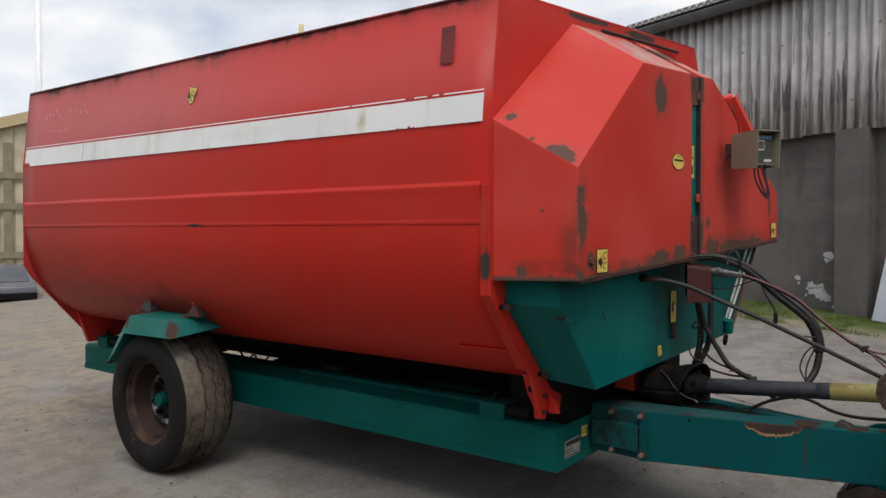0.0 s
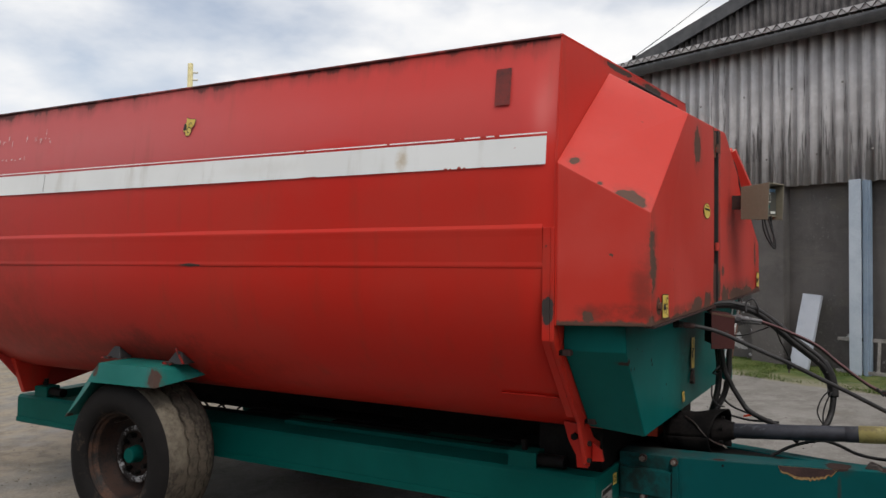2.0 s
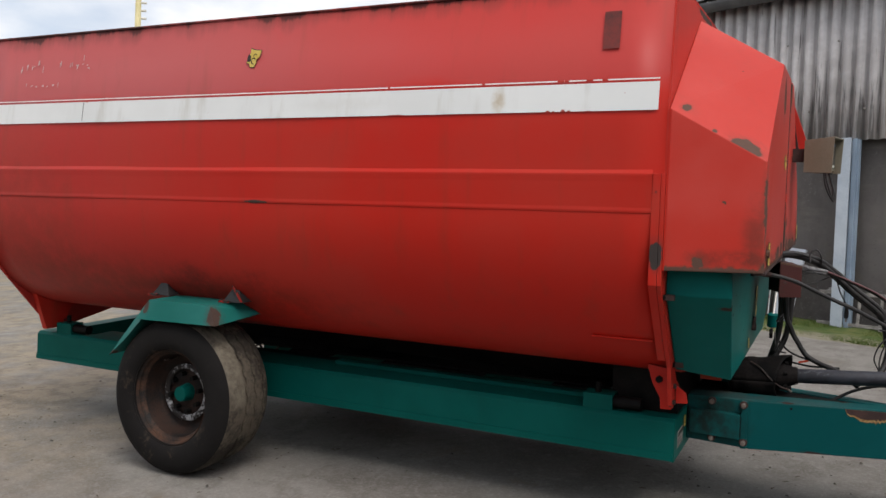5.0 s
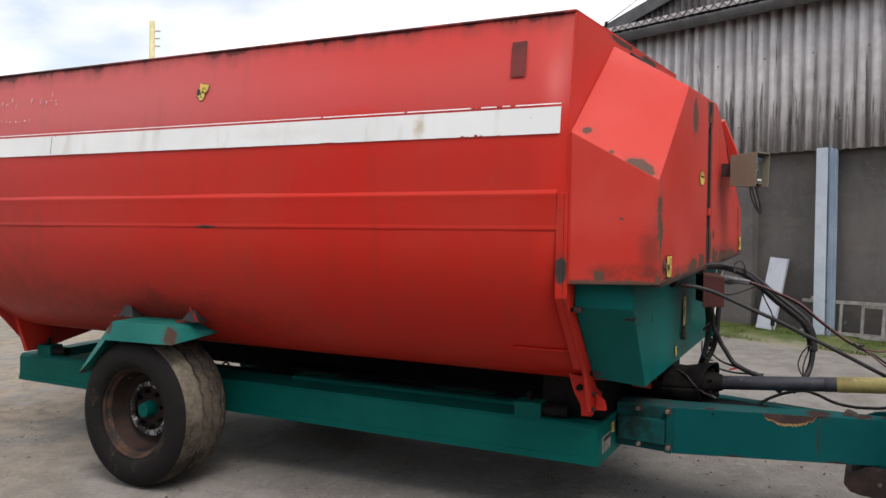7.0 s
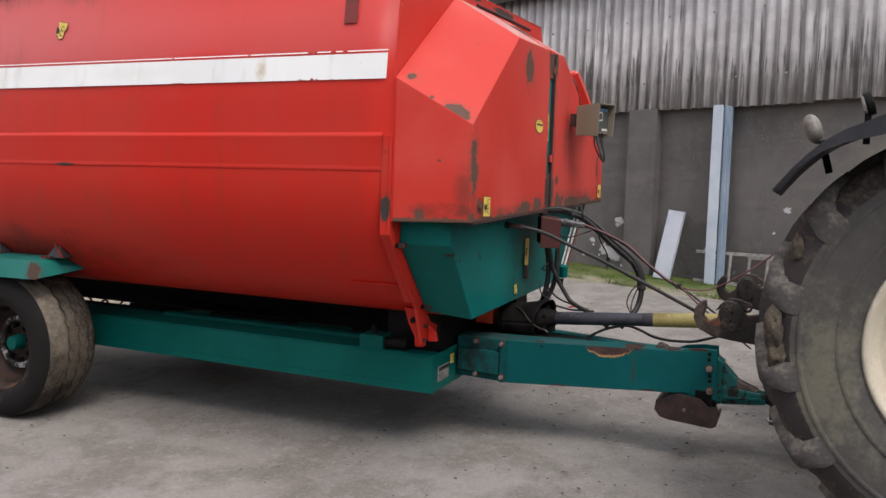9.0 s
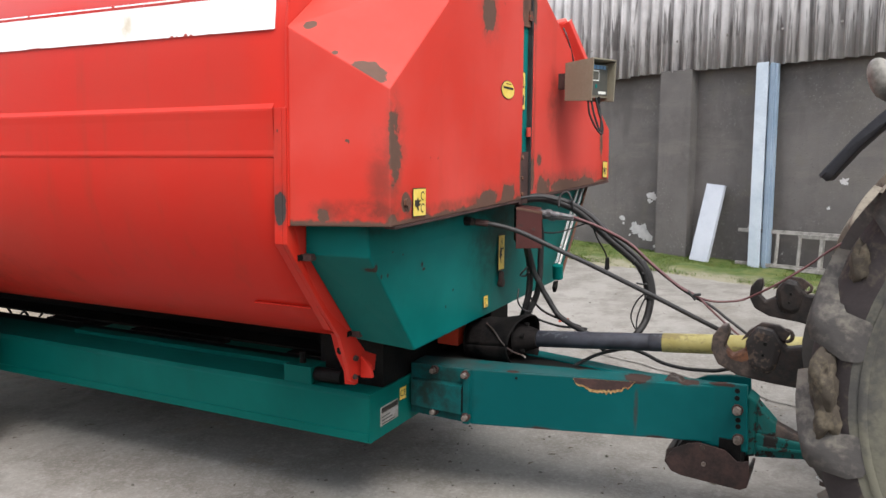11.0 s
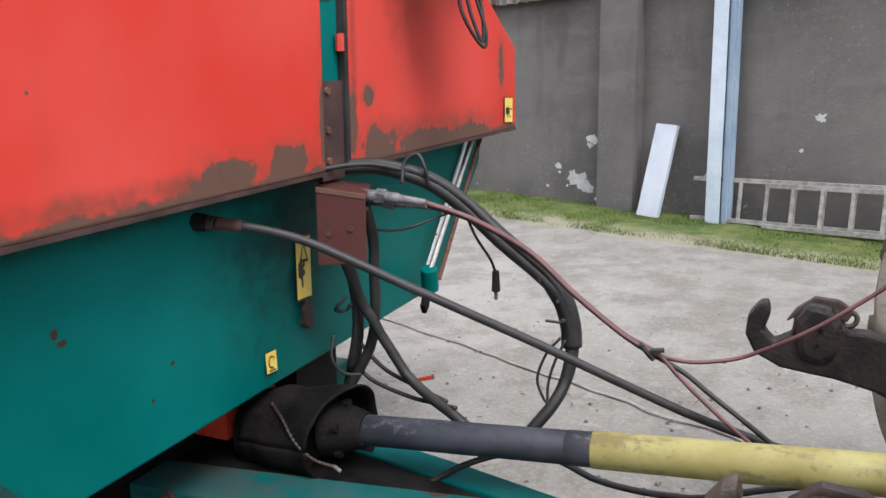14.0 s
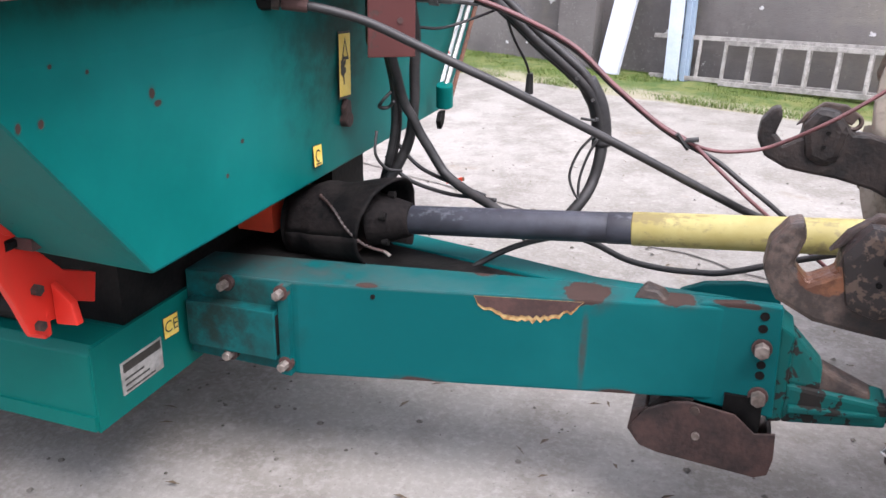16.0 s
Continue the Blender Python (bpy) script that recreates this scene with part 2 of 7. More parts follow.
m_orange = painted("orange_red_frame_paint", (0.50, 0.045, 0.020), (0.54, 0.07, 0.035), [], None, 0.62, 0.5)
# the last two entries darken the teal behind the coupling box and along the top
m_hopper = painted("green_hopper_paint", GREEN, GREEN_FADED, [((-1.845, 0.514, 1.284), (0.020, 0.008, 0.011)), ((-1.845, 0.243, 1.282), (0.020, 0.006, 0.008)), ((-1.845, 0.271, 1.369), (0.020, 0.005, 0.005)), ((-1.845, 0.759, 1.054), (0.020, 0.005, 0.005)), ((-1.845, 0.351, 1.349), (0.020, 0.004, 0.004)), ((-1.845, 0.197, 1.285), (0.020, 0.005, 0.008)), ((-1.845, 0.156, 1.323), (0.040, 0.010, 0.016)), ((-1.845, 0.53, 1.262), (0.020, 0.010, 0.006)), ((-1.845, 0.82, 1.12), (0.020, 0.006, 0.005))], None, 0.74, 0.08, 0.45, rust=(0.036, 0.022, 0.018), dirt=(0.012, 0.05, 0.042), gloss=0.12, patches=[((-1.84, 1.25, 1.30), (0.05, 0.22, 0.20), (0.006, 0.022, 0.020), 0.85), ((-1.84, 0.75, 1.47), (0.05, 0.8, 0.03), (0.008, 0.03, 0.027), 0.8)])
m_chassis = painted("green_chassis_paint", (0.0, 0.082, 0.069), (0.002, 0.108, 0.090), [], None, 0.745, 0.10, 0.5, rust=(0.06, 0.036, 0.030), dirt=(0.010, 0.045, 0.036), gloss=0.10)
# the last entry paints a pale highlight along the worn top edge
m_tongue = painted("green_drawbar_paint", (0.0, 0.068, 0.071), (0.003, 0.098, 0.101), [
    ((-1.075, 1.15, 0.725), (0.060, 0.07, 0.03)), ((-0.86, 1.18, 0.725), (0.045, 0.05, 0.014)), ((-1.36, 1.18, 0.725), (0.03, 0.03, 0.02)), ((-1.48, 1.01, 0.462), (0.06, 0.03, 0.010)), ((-0.98, 1.12, 0.470), (0.05, 0.03, 0.010)), ((-1.62, 0.99, 0.722), (0.03, 0.02, 0.004)), ((-0.72, 1.17, 0.735), (0.06, 0.03, 0.008))], None, 0.735, 0.10, 0.5, rust=(0.036, 0.023, 0.020), dirt=(0.012, 0.045, 0.042), gloss=0.12, patches=[((-2.02, 0.93, 0.62), (0.16, 0.2, 0.15), (0.012, 0.018, 0.015), 0.95), ((-1.90, 1.05, 0.724), (0.26, 0.09, 0.010), (0.030, 0.024, 0.021), 0.9), ((-1.07, 1.10, 0.58), (0.008, 0.1, 0.09), (0.05, 0.028, 0.022), 0.7), ((-1.6, 1.0, 0.72), (0.45, 0.15, 0.006), (0.05, 0.09, 0.09), 0.5)])
m_guard = painted("green_mudguard_paint", (0.004, 0.115, 0.098), (0.022, 0.165, 0.145), [((-4.745, -0.02, 1.05), (0.05, 0.06, 0.06)), ((-5.30, -0.01, 1.07), (0.02, 0.05, 0.04)), ((-5.62, 0.0, 0.75), (0.04, 0.05, 0.03))], None, 0.71, 0.2, rust=(0.055, 0.034, 0.028), gloss=0.2)
m_cbox = painted("rusty_box_paint", (0.060, 0.020, 0.018), (0.082, 0.026, 0.024), [], None, 0.60, 0.7, rust=(0.040, 0.022, 0.019), dirt=(0.035, 0.022, 0.019))
m_mount = painted("dull_red_mount_paint", (0.24, 0.012, 0.008), (0.28, 0.025, 0.018), [], None, 0.55, 0.6, rust=(0.03, 0.02, 0.018))
m_hitch = painted("worn_hitch_paint", (0.0, 0.060, 0.056), (0.002, 0.085, 0.078), [], None, 0.57, 0.6, rust=(0.012, 0.010, 0.009), dirt=(0.02, 0.018, 0.015))
m_white = painted("white_stripe_film", (0.72, 0.73, 0.72), (0.78, 0.79, 0.78), [((-2.70, 0.0, 2.219), (0.010, 0.05, 0.007)), ((-2.672, 0.0, 2.219), (0.006, 0.05, 0.005)), ((-2.625, 0.0, 2.220), (0.009, 0.05, 0.009)), ((-2.595, 0.0, 2.219), (0.007, 0.05, 0.006)), ((-2.50, 0.0, 2.217), (0.012, 0.05, 0.004)), ((-3.55, 0.0, 2.226), (0.05, 0.05, 0.004)), ((-2.75, 0.0, 2.358), (0.06, 0.05, 0.005)), ((-6.9, 0.0, 2.26), (0.05, 0.05, 0.02))], None, 0.70, 0.30, 0.45, rust=(0.30, 0.05, 0.04), dirt=(0.35, 0.30, 0.22), gloss=0.15, patches=[((-2.96, 0.0, 2.285), (0.030, 0.1, 0.055), (0.48, 0.38, 0.25), 0.8), ((-3.9, 0.0, 2.30), (0.25, 0.1, 0.03), (0.64, 0.63, 0.60), 0.35)])
m_line = painted("thin_line_film", (0.78, 0.78, 0.77), (0.84, 0.84, 0.83), [((x, 0.0, 2.366), (r, 0.05, 0.03)) for x, r in ((-2.645, 0.016), (-2.615, 0.010), (-2.50, 0.016), (-2.43, 0.012), (-3.05, 0.008), (-3.6, 0.006))], None, 0.80, 0.1, 0.45, rust=(0.30, 0.03, 0.02), gloss=0.15)
m_letter = plain("faded_letter_film", (0.40, 0.20, 0.19), (0.58, 0.48, 0.46), 30)
m_patch = plain("dark_faded_patch", (0.20, 0.020, 0.014), (0.085, 0.017, 0.014), 11)
m_rust = plain("rusty_steel", (0.07, 0.032, 0.022), (0.17, 0.075, 0.045), 11, 0.8, 0.1, 0.2, 0.5)
m_dark_rust = plain("dark_brown_steel", (0.035, 0.019, 0.017), (0.075, 0.036, 0.031), 9, 0.65, 0.12, 0.2, 0.3)
m_stand = plain("brown_stand_steel", (0.016, 0.010, 0.009), (0.058, 0.030, 0.025), 9, 0.6, 0.12, 0.1, 0.5)
m_hook = plain("worn_muddy_steel", (0.022, 0.017, 0.016), (0.075, 0.052, 0.042), 13, 0.62, 0.15, 0.3, 0.6)


def make_arm_steel():
    """Greasy black lift arm steel, worn grey at the hook and rusted orange where it rubs."""
    n = Nodes("greasy_arm_steel")
    ragged = n.math("ADD", n.math("MULTIPLY", n.noise(14, 5, 0.6), 1.6), -0.8)
    mottle = n.step(n.math("ADD", n.math("MULTIPLY", n.noise(16, 5, 0.65), 0.6), n.math("MULTIPLY", n.noise(60, 3), 0.4)), 0.42, 0.62)
    col = n.mix(mottle, (0.006, 0.005, 0.005), (0.030, 0.020, 0.016))
    worn = n.step(n.math("ADD", n.axis(0), n.math("MULTIPLY", ragged, 0.06)), -0.545, -0.60)
    col = n.mix(n.math("MULTIPLY", worn, 0.8), col, n.mix(mottle, (0.055, 0.042, 0.036), (0.145, 0.105, 0.085)))
    for centre, radii in (((-0.600, 3.69, 1.035), (0.055, 0.2, 0.030)), ((-0.30, 3.69, 0.96), (0.085, 0.2, 0.085)), ((-0.22, 3.69, 0.90), (0.06, 0.2, 0.05))):
        col = n.mix(n.math("MULTIPLY", n.blot(centre, radii, ragged), 0.85), col, n.mix(mottle, (0.11, 0.042, 0.020), (0.21, 0.085, 0.036)))
    return n.done(col, n.math("ADD", n.math("MULTIPLY", mottle, 0.3), 0.42), 0.25, n.bump(n.math("ADD", n.noise(55, 4), n.noise(14, 4)), 0.55, 0.006))


m_arm = make_arm_steel()
m_far_arm = plain("black_arm_steel", (0.006, 0.0052, 0.005), (0.026, 0.018, 0.015), 14, 0.55, 0.15, 0.1, 0.6)


def make_scuffed(name, base, paint, amount, scale=9):
    n = Nodes(name)
    f = n.step(n.math("ADD", n.math("MULTIPLY", n.noise(scale, 5, 0.65), 0.75), n.math("MULTIPLY", n.noise(60, 3), 0.25)), amount, amount + 0.05)
    return n.done(n.mix(f, base, paint), 0.65, 0.1, n.bump(n.noise(45, 4), 0.4, 0.005))


m_cheek = make_scuffed("scuffed_cheek_steel", (0.017, 0.0125, 0.011), (0.075, 0.050, 0.036), 0.52, 15)
m_disc = make_scuffed("scuffed_grey_disc", (0.014, 0.010, 0.009), (0.34, 0.34, 0.35), 0.50)
m_black = plain("near_black_steel", (0.003, 0.0028, 0.0028), (0.010, 0.009, 0.0085), 10, 0.6, 0.15, 0.0, 0.3)
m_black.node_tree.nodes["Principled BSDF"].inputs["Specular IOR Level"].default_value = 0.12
m_steel = plain("galvanised_steel", (0.30, 0.29, 0.28), (0.45, 0.43, 0.41), 25, 0.42, 0.1, 0.8, 0.2)
m_couple = plain("dull_zinc", (0.075, 0.074, 0.078), (0.19, 0.19, 0.195), 30, 0.5, 0.15, 0.3, 0.4)
m_wire = plain("bright_wire", (0.55, 0.54, 0.52), (0.68, 0.67, 0.65), 25, 0.35, 0.1, 0.5, 0.1)
m_bolt = plain("dull_bolt_steel", (0.13, 0.105, 0.09), (0.28, 0.24, 0.215), 40, 0.5, 0.1, 0.6, 0.3)
m_rubber = plain("black_hose_rubber", (0.009, 0.0085, 0.009), (0.024, 0.022, 0.022), 14, 0.6, 0.12, 0.0, 0.2)
m_red_cable = plain("faded_red_cable", (0.072, 0.026, 0.027), (0.120, 0.045, 0.046), 14, 0.55)
m_bell = plain("black_bell_rubber", (0.0025, 0.0024, 0.0026), (0.013, 0.0105, 0.0100), 9, 0.75, 0.12, 0.0, 0.5)
m_bell.node_tree.nodes["Principled BSDF"].inputs["Specular IOR Level"].default_value = 0.10
m_rim = plain("brown_rusted_rim", (0.007, 0.005, 0.0045), (0.072, 0.031, 0.016), 11, 0.75, 0.1, 0.2, 0.5)
# the rim's rust again, darkened to paint the shade deep in the wheel
m_barrel_shade = plain("shaded_rust_barrel", (0.004, 0.003, 0.0028), (0.034, 0.014, 0.008), 8, 0.75, 0.1, 0.2, 0.5)
m_tie = plain("black_cable_tie", (0.015, 0.015, 0.015), (0.03, 0.03, 0.03), 30)
def make_guard_tube(name, dark, pale, scuff, amount):
    """A plastic guard tube: two tones, with long scuffs along it."""
    n = Nodes(name)
    col = n.mix(n.step(n.noise(7, 5, 0.6), 0.35, 0.65), dark, pale)
    rub = n.step(n.math("ADD", n.math("MULTIPLY", n.noise(5, 5, 0.7, n.scaled((0.6, 3, 3))), 0.7), n.math("MULTIPLY", n.noise(60, 3), 0.3)), amount, amount + 0.10)
    col = n.mix(n.math("MULTIPLY", rub, 0.8), col, scuff)
    return n.done(col, 0.6, 0.0, n.bump(n.noise(50, 4), 0.25, 0.003))


m_pto_grey = make_guard_tube("grey_plastic_guard", (0.010, 0.011, 0.017), (0.030, 0.033, 0.046), (0.085, 0.09, 0.105), 0.56)
m_yellow = make_guard_tube("yellow_plastic_guard", (0.235, 0.198, 0.058), (0.315, 0.280, 0.105), (0.150, 0.118, 0.050), 0.505)
m_sticker = plain("yellow_sticker_film", (0.66, 0.47, 0.07), (0.74, 0.56, 0.14), 14, 0.4, 0.08, 0.0, 0.03)
m_ink = plain("black_ink", (0.02, 0.018, 0.014), (0.035, 0.03, 0.025), 40, 0.5, 0.05, 0.0, 0.0)
m_box = plain("olive_grey_plastic", (0.17, 0.15, 0.105), (0.21, 0.185, 0.135), 6, 0.6, 0.08)
m_screen = plain("olive_display_glass", (0.075, 0.072, 0.060), (0.10, 0.097, 0.082), 6, 0.2, 0.05, 0, 0.0)
m_face = plain("dark_olive_keypad_film", (0.052, 0.052, 0.046), (0.074, 0.073, 0.064), 20, 0.4, 0.08, 0, 0.02)
m_blue_key = plain("blue_key_film", (0.10, 0.22, 0.36), (0.14, 0.27, 0.42), 20, 0.45, 0.05, 0, 0.0)
m_pale = plain("off_white_print", (0.60, 0.60, 0.55), (0.68, 0.68, 0.63), 30, 0.5, 0.05, 0, 0.0)
m_column = plain("pale_blue_steel_paint", (0.41, 0.475, 0.545), (0.52, 0.58, 0.64), 3, 0.55, 0.1, 0, 0.1)
# darker copy of the column paint: the shade on its right side as colour
m_column_shade = plain("shaded_column_paint", (0.215, 0.290, 0.375), (0.29, 0.365, 0.45), 3, 0.55, 0.1, 0, 0.1)
m_board = plain("white_painted_board", (0.38, 0.41, 0.47), (0.46, 0.49, 0.545), 3, 0.5, 0.1)
m_alu = plain("weathered_aluminium", (0.20, 0.19, 0.175), (0.36, 0.34, 0.315), 14, 0.65, 0.1, 0.15, 0.2)
m_gutter = plain("dark_grey_gutter", (0.055, 0.056, 0.06), (0.10, 0.10, 0.105), 5, 0.6)
m_navy = plain("navy_mudguard_paint", (0.006, 0.006, 0.010), (0.020, 0.019, 0.024), 6, 0.5, 0.1)
m_lamp = plain("dusty_lamp_shell", (0.09, 0.083, 0.072), (0.21, 0.195, 0.17), 12, 0.5, 0.1)
m_cream = plain("cream_wheel_paint", (0.50, 0.45, 0.35), (0.60, 0.55, 0.44), 7, 0.5, 0.1)
m_white_spot = plain("white_paint_splash", (0.38, 0.37, 0.37), (0.50, 0.49, 0.49), 9, 0.7)


def make_tyre_rubber(name, clean, mud, amount, scale=3.2):
    n = Nodes(name)
    f = n.step(n.math("ADD", n.math("MULTIPLY", n.noise(scale, 8, 0.68), 0.8), n.math("MULTIPLY", n.noise(40, 4), 0.2)), amount, amount + 0.16)
    col = n.mix(n.noise(14, 4), clean, tuple(c * 1.9 for c in clean))
    n.bsdf.inputs["Specular IOR Level"].default_value = 0.2
    return n.done(n.mix(f, col, mud), 0.85, 0.0, n.bump(n.noise(55, 4), 0.35, 0.006))


def make_tread():
    """Lorry tread: dark rubber with dry mud, caked pale on the outer shoulder down to half height."""
    n = Nodes("muddy_tread_rubber")
    col = n.mix(n.noise(14, 4), (0.022, 0.018, 0.015), (0.050, 0.042, 0.034))
    dry = n.step(n.math("ADD", n.math("MULTIPLY", n.noise(4.0, 7, 0.65), 0.7), n.math("MULTIPLY", n.noise(45, 4), 0.3)), 0.42, 0.60)
    col = n.mix(n.math("MULTIPLY", dry, 0.75), col, (0.135, 0.112, 0.085))
    ragged = n.math("ADD", n.math("MULTIPLY", n.noise(9, 5, 0.6), 1.4), -0.7)
    caked = n.math("MULTIPLY", n.step(n.math("ADD", n.axis(1), n.math("MULTIPLY", ragged, 0.05)), 0.175, 0.150), n.step(n.math("ADD", n.axis(2), n.math("MULTIPLY", ragged, 0.10)), 0.46, 0.56))
    col = n.mix(n.math("MULTIPLY", n.math("MULTIPLY", caked, n.step(n.noise(11, 6, 0.7), 0.30, 0.62)), 0.85), col, n.mix(n.noise(30, 4), (0.125, 0.107, 0.081), (0.215, 0.190, 0.147)))
    n.bsdf.inputs["Specular IOR Level"].default_value = 0.2
    return n.done(col, 0.9, 0.0, n.bump(n.noise(55, 4), 0.4, 0.006))


m_tyre = make_tyre_rubber("dusty_tyre_rubber", (0.006, 0.0052, 0.005), (0.058, 0.042, 0.030), 0.55, 5.0)
m_tread = make_tread()
m_sidewall = make_tyre_rubber("dusty_sidewall_rubber", (0.047, 0.045, 0.042), (0.128, 0.122, 0.094), 0.46, 2.4)
m_lug = make_tyre_rubber("tractor_lug_rubber", (0.050, 0.046, 0.044), (0.190, 0.172, 0.146), 0.46, 6.0)
m_dusty = make_tyre_rubber("dust_caked_rubber", (0.040, 0.032, 0.026), (0.235, 0.208, 0.168), 0.40, 3.5)
m_crown = make_tyre_rubber("dark_muddy_crown_rubber", (0.030, 0.025, 0.025), (0.105, 0.086, 0.066), 0.50, 5.0)
m_mud = make_tyre_rubber("dried_mud", (0.040, 0.033, 0.026), (0.125, 0.104, 0.074), 0.46, 16.0)


def make_concrete():
    n = Nodes("worn_yard_concrete")
    big, mid, fine = n.noise(0.35, 6, 0.6), n.noise(2.3, 8, 0.68), n.noise(48, 6, 0.65)
    col = n.mix(n.step(big, 0.35, 0.65), (0.170, 0.158, 0.141), (0.238, 0.224, 0.206))
    col = n.mix(n.math("MULTIPLY", n.step(mid, 0.42, 0.62), 0.75), col, (0.120, 0.108, 0.093))
    col = n.mix(n.math("MULTIPLY", n.step(n.noise(6.5, 7, 0.72), 0.55, 0.68), 0.70), col, (0.088, 0.078, 0.066))
    col = n.mix(n.math("MULTIPLY", n.step(n.noise(13, 6, 0.7), 0.52, 0.66), 0.45), col, (0.275, 0.262, 0.246))
    col = n.mix(n.math("MULTIPLY", n.step(n.noise(1.7, 6, 0.7), 0.60, 0.72), 0.6), col, (0.165, 0.128, 0.088))
    west = n.step(n.axis(0), -4.0, -8.0)
    sand = n.math("MULTIPLY", west, n.step(n.noise(1.1, 6, 0.65), 0.32, 0.60))
    col = n.mix(n.math("MULTIPLY", sand, 0.9), col, n.mix(n.step(n.noise(5, 6, 0.7), 0.42, 0.62), (0.275, 0.222, 0.150), (0.165, 0.130, 0.088)))
    col = n.mix(n.math("MULTIPLY", n.step(fine, 0.45, 0.68), 0.24), col, (0.36, 0.345, 0.33))
    col = n.mix(n.math("MULTIPLY", n.step(n.noise(33, 4, 0.6), 0.60, 0.70), 0.22), col, (0.095, 0.086, 0.077))
    col = n.mix(n.math("MULTIPLY", n.step(n.noise(105, 2), 0.64, 0.72), 0.35), col, (0.06, 0.054, 0.048))
    h = n.math("ADD", n.math("MULTIPLY", mid, 0.5), n.math("MULTIPLY", fine, 0.5))
    return n.done(col, 0.9, 0.0, n.bump(h, 0.6, 0.014))


def make_render_wall():
    n = Nodes("grey_cement_render")
    big, mid, fine = n.noise(0.8, 5), n.noise(5, 6, 0.65), n.noise(75, 4)
    drip = n.noise(3.0, 5, 0.6, n.scaled((2.0, 2.0, 0.25)))
    col = n.mix(n.step(big, 0.36, 0.66), (0.088, 0.081, 0.078), (0.128, 0.118, 0.113))
    col = n.mix(n.math("MULTIPLY", n.step(drip, 0.50, 0.75), 0.4), col, (0.072, 0.066, 0.063))
    col = n.mix(n.math("MULTIPLY", n.step(n.noise(1.7, 5, 0.6), 0.55, 0.72), 0.5), col, (0.135, 0.122, 0.092))
    col = n.mix(n.math("MULTIPLY", n.step(n.noise(3.6, 7, 0.7), 0.46, 0.70), 0.45), col, (0.150, 0.137, 0.130))
    east = n.step(n.math("ADD", n.axis(0), n.math("MULTIPLY", mid, 1.6)), -0.4, 2.4)
    newer = n.mix(n.step(n.noise(1.9, 6, 0.62), 0.38, 0.66), (0.150, 0.137, 0.128), (0.215, 0.195, 0.158))
    col = n.mix(n.math("MULTIPLY", east, 0.75), col, newer)
    patch = n.step(n.noise(1.25, 4, 0.55), 0.50, 0.62)
    specks = n.step(n.noise(34, 3, 0.55), 0.60, 0.67)
    col = n.mix(n.math("MULTIPLY", n.math("MULTIPLY", patch, specks), 0.45), col, (0.20, 0.19, 0.185))
    col = n.mix(n.math("MULTIPLY", n.step(n.noise(27, 4, 0.6), 0.60, 0.70), 0.35), col, (0.065, 0.06, 0.058))
    trowel = n.noise(1.6, 6, 0.65, n.scaled((0.5, 0.5, 2.2)))
    col = n.mix(n.math("MULTIPLY", n.step(trowel, 0.52, 0.68), 0.30), col, (0.185, 0.168, 0.150))
    col = n.mix(n.math("MULTIPLY", n.step(n.noise(0.9, 5, 0.6, n.scaled((1.5, 1.5, 0.4))), 0.55, 0.70), 0.55), col, (0.058, 0.053, 0.050))
    low = n.step(n.math("ADD", n.axis(2), n.math("MULTIPLY", mid, 0.9)), 1.40, 0.95)
    col = n.mix(n.math("MULTIPLY", low, n.step(n.noise(6, 5, 0.7), 0.64, 0.68)), col, (0.42, 0.41, 0.40))
    return n.done(col, 0.92, 0.0, n.bump(n.math("ADD", n.math("MULTIPLY", n.math("MULTIPLY", patch, specks), 0.8), n.math("ADD", n.math("MULTIPLY", fine, 0.6), mid)), 0.5, 0.012))


def make_cladding():
    n = Nodes("weathered_cement_sheet")
    streak = n.noise(9.0, 6, 0.65, n.scaled((1.7, 1.7, 0.10)))
    mid = n.noise(2.5, 6, 0.6)
    col = n.mix(n.step(mid, 0.35, 0.68), (0.50, 0.482, 0.480), (0.69, 0.672, 0.670))
    down = n.step(n.axis(2), 4.7, 3.05)
    dark = n.math("MULTIPLY", n.step(n.math("ADD", streak, n.math("MULTIPLY", down, 0.16)), 0.59, 0.71), 0.85)
    col = n.mix(dark, col, (0.070, 0.062, 0.060))
    lap = n.math("MULTIPLY", n.step(n.math("ADD", n.axis(2), n.math("MULTIPLY", mid, 0.05)), 3.47, 3.43), 0.30)
    col = n.mix(lap, col, (0.50, 0.48, 0.47))
    # valleys of the waves mixed darker by their depth, varied by noise
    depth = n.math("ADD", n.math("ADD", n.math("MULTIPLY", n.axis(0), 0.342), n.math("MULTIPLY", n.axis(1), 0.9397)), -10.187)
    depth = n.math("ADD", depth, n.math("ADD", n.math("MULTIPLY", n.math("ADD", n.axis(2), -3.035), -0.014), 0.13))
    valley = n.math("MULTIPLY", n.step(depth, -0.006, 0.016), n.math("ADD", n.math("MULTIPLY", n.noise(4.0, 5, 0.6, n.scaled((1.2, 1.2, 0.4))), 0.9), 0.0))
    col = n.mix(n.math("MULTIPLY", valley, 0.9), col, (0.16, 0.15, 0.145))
    col = n.mix(n.math("MULTIPLY", n.random(), 0.15), col, (0.25, 0.24, 0.24))
    return n.done(col, 0.88, 0.0, n.bump(n.noise(50, 4), 0.25, 0.006))


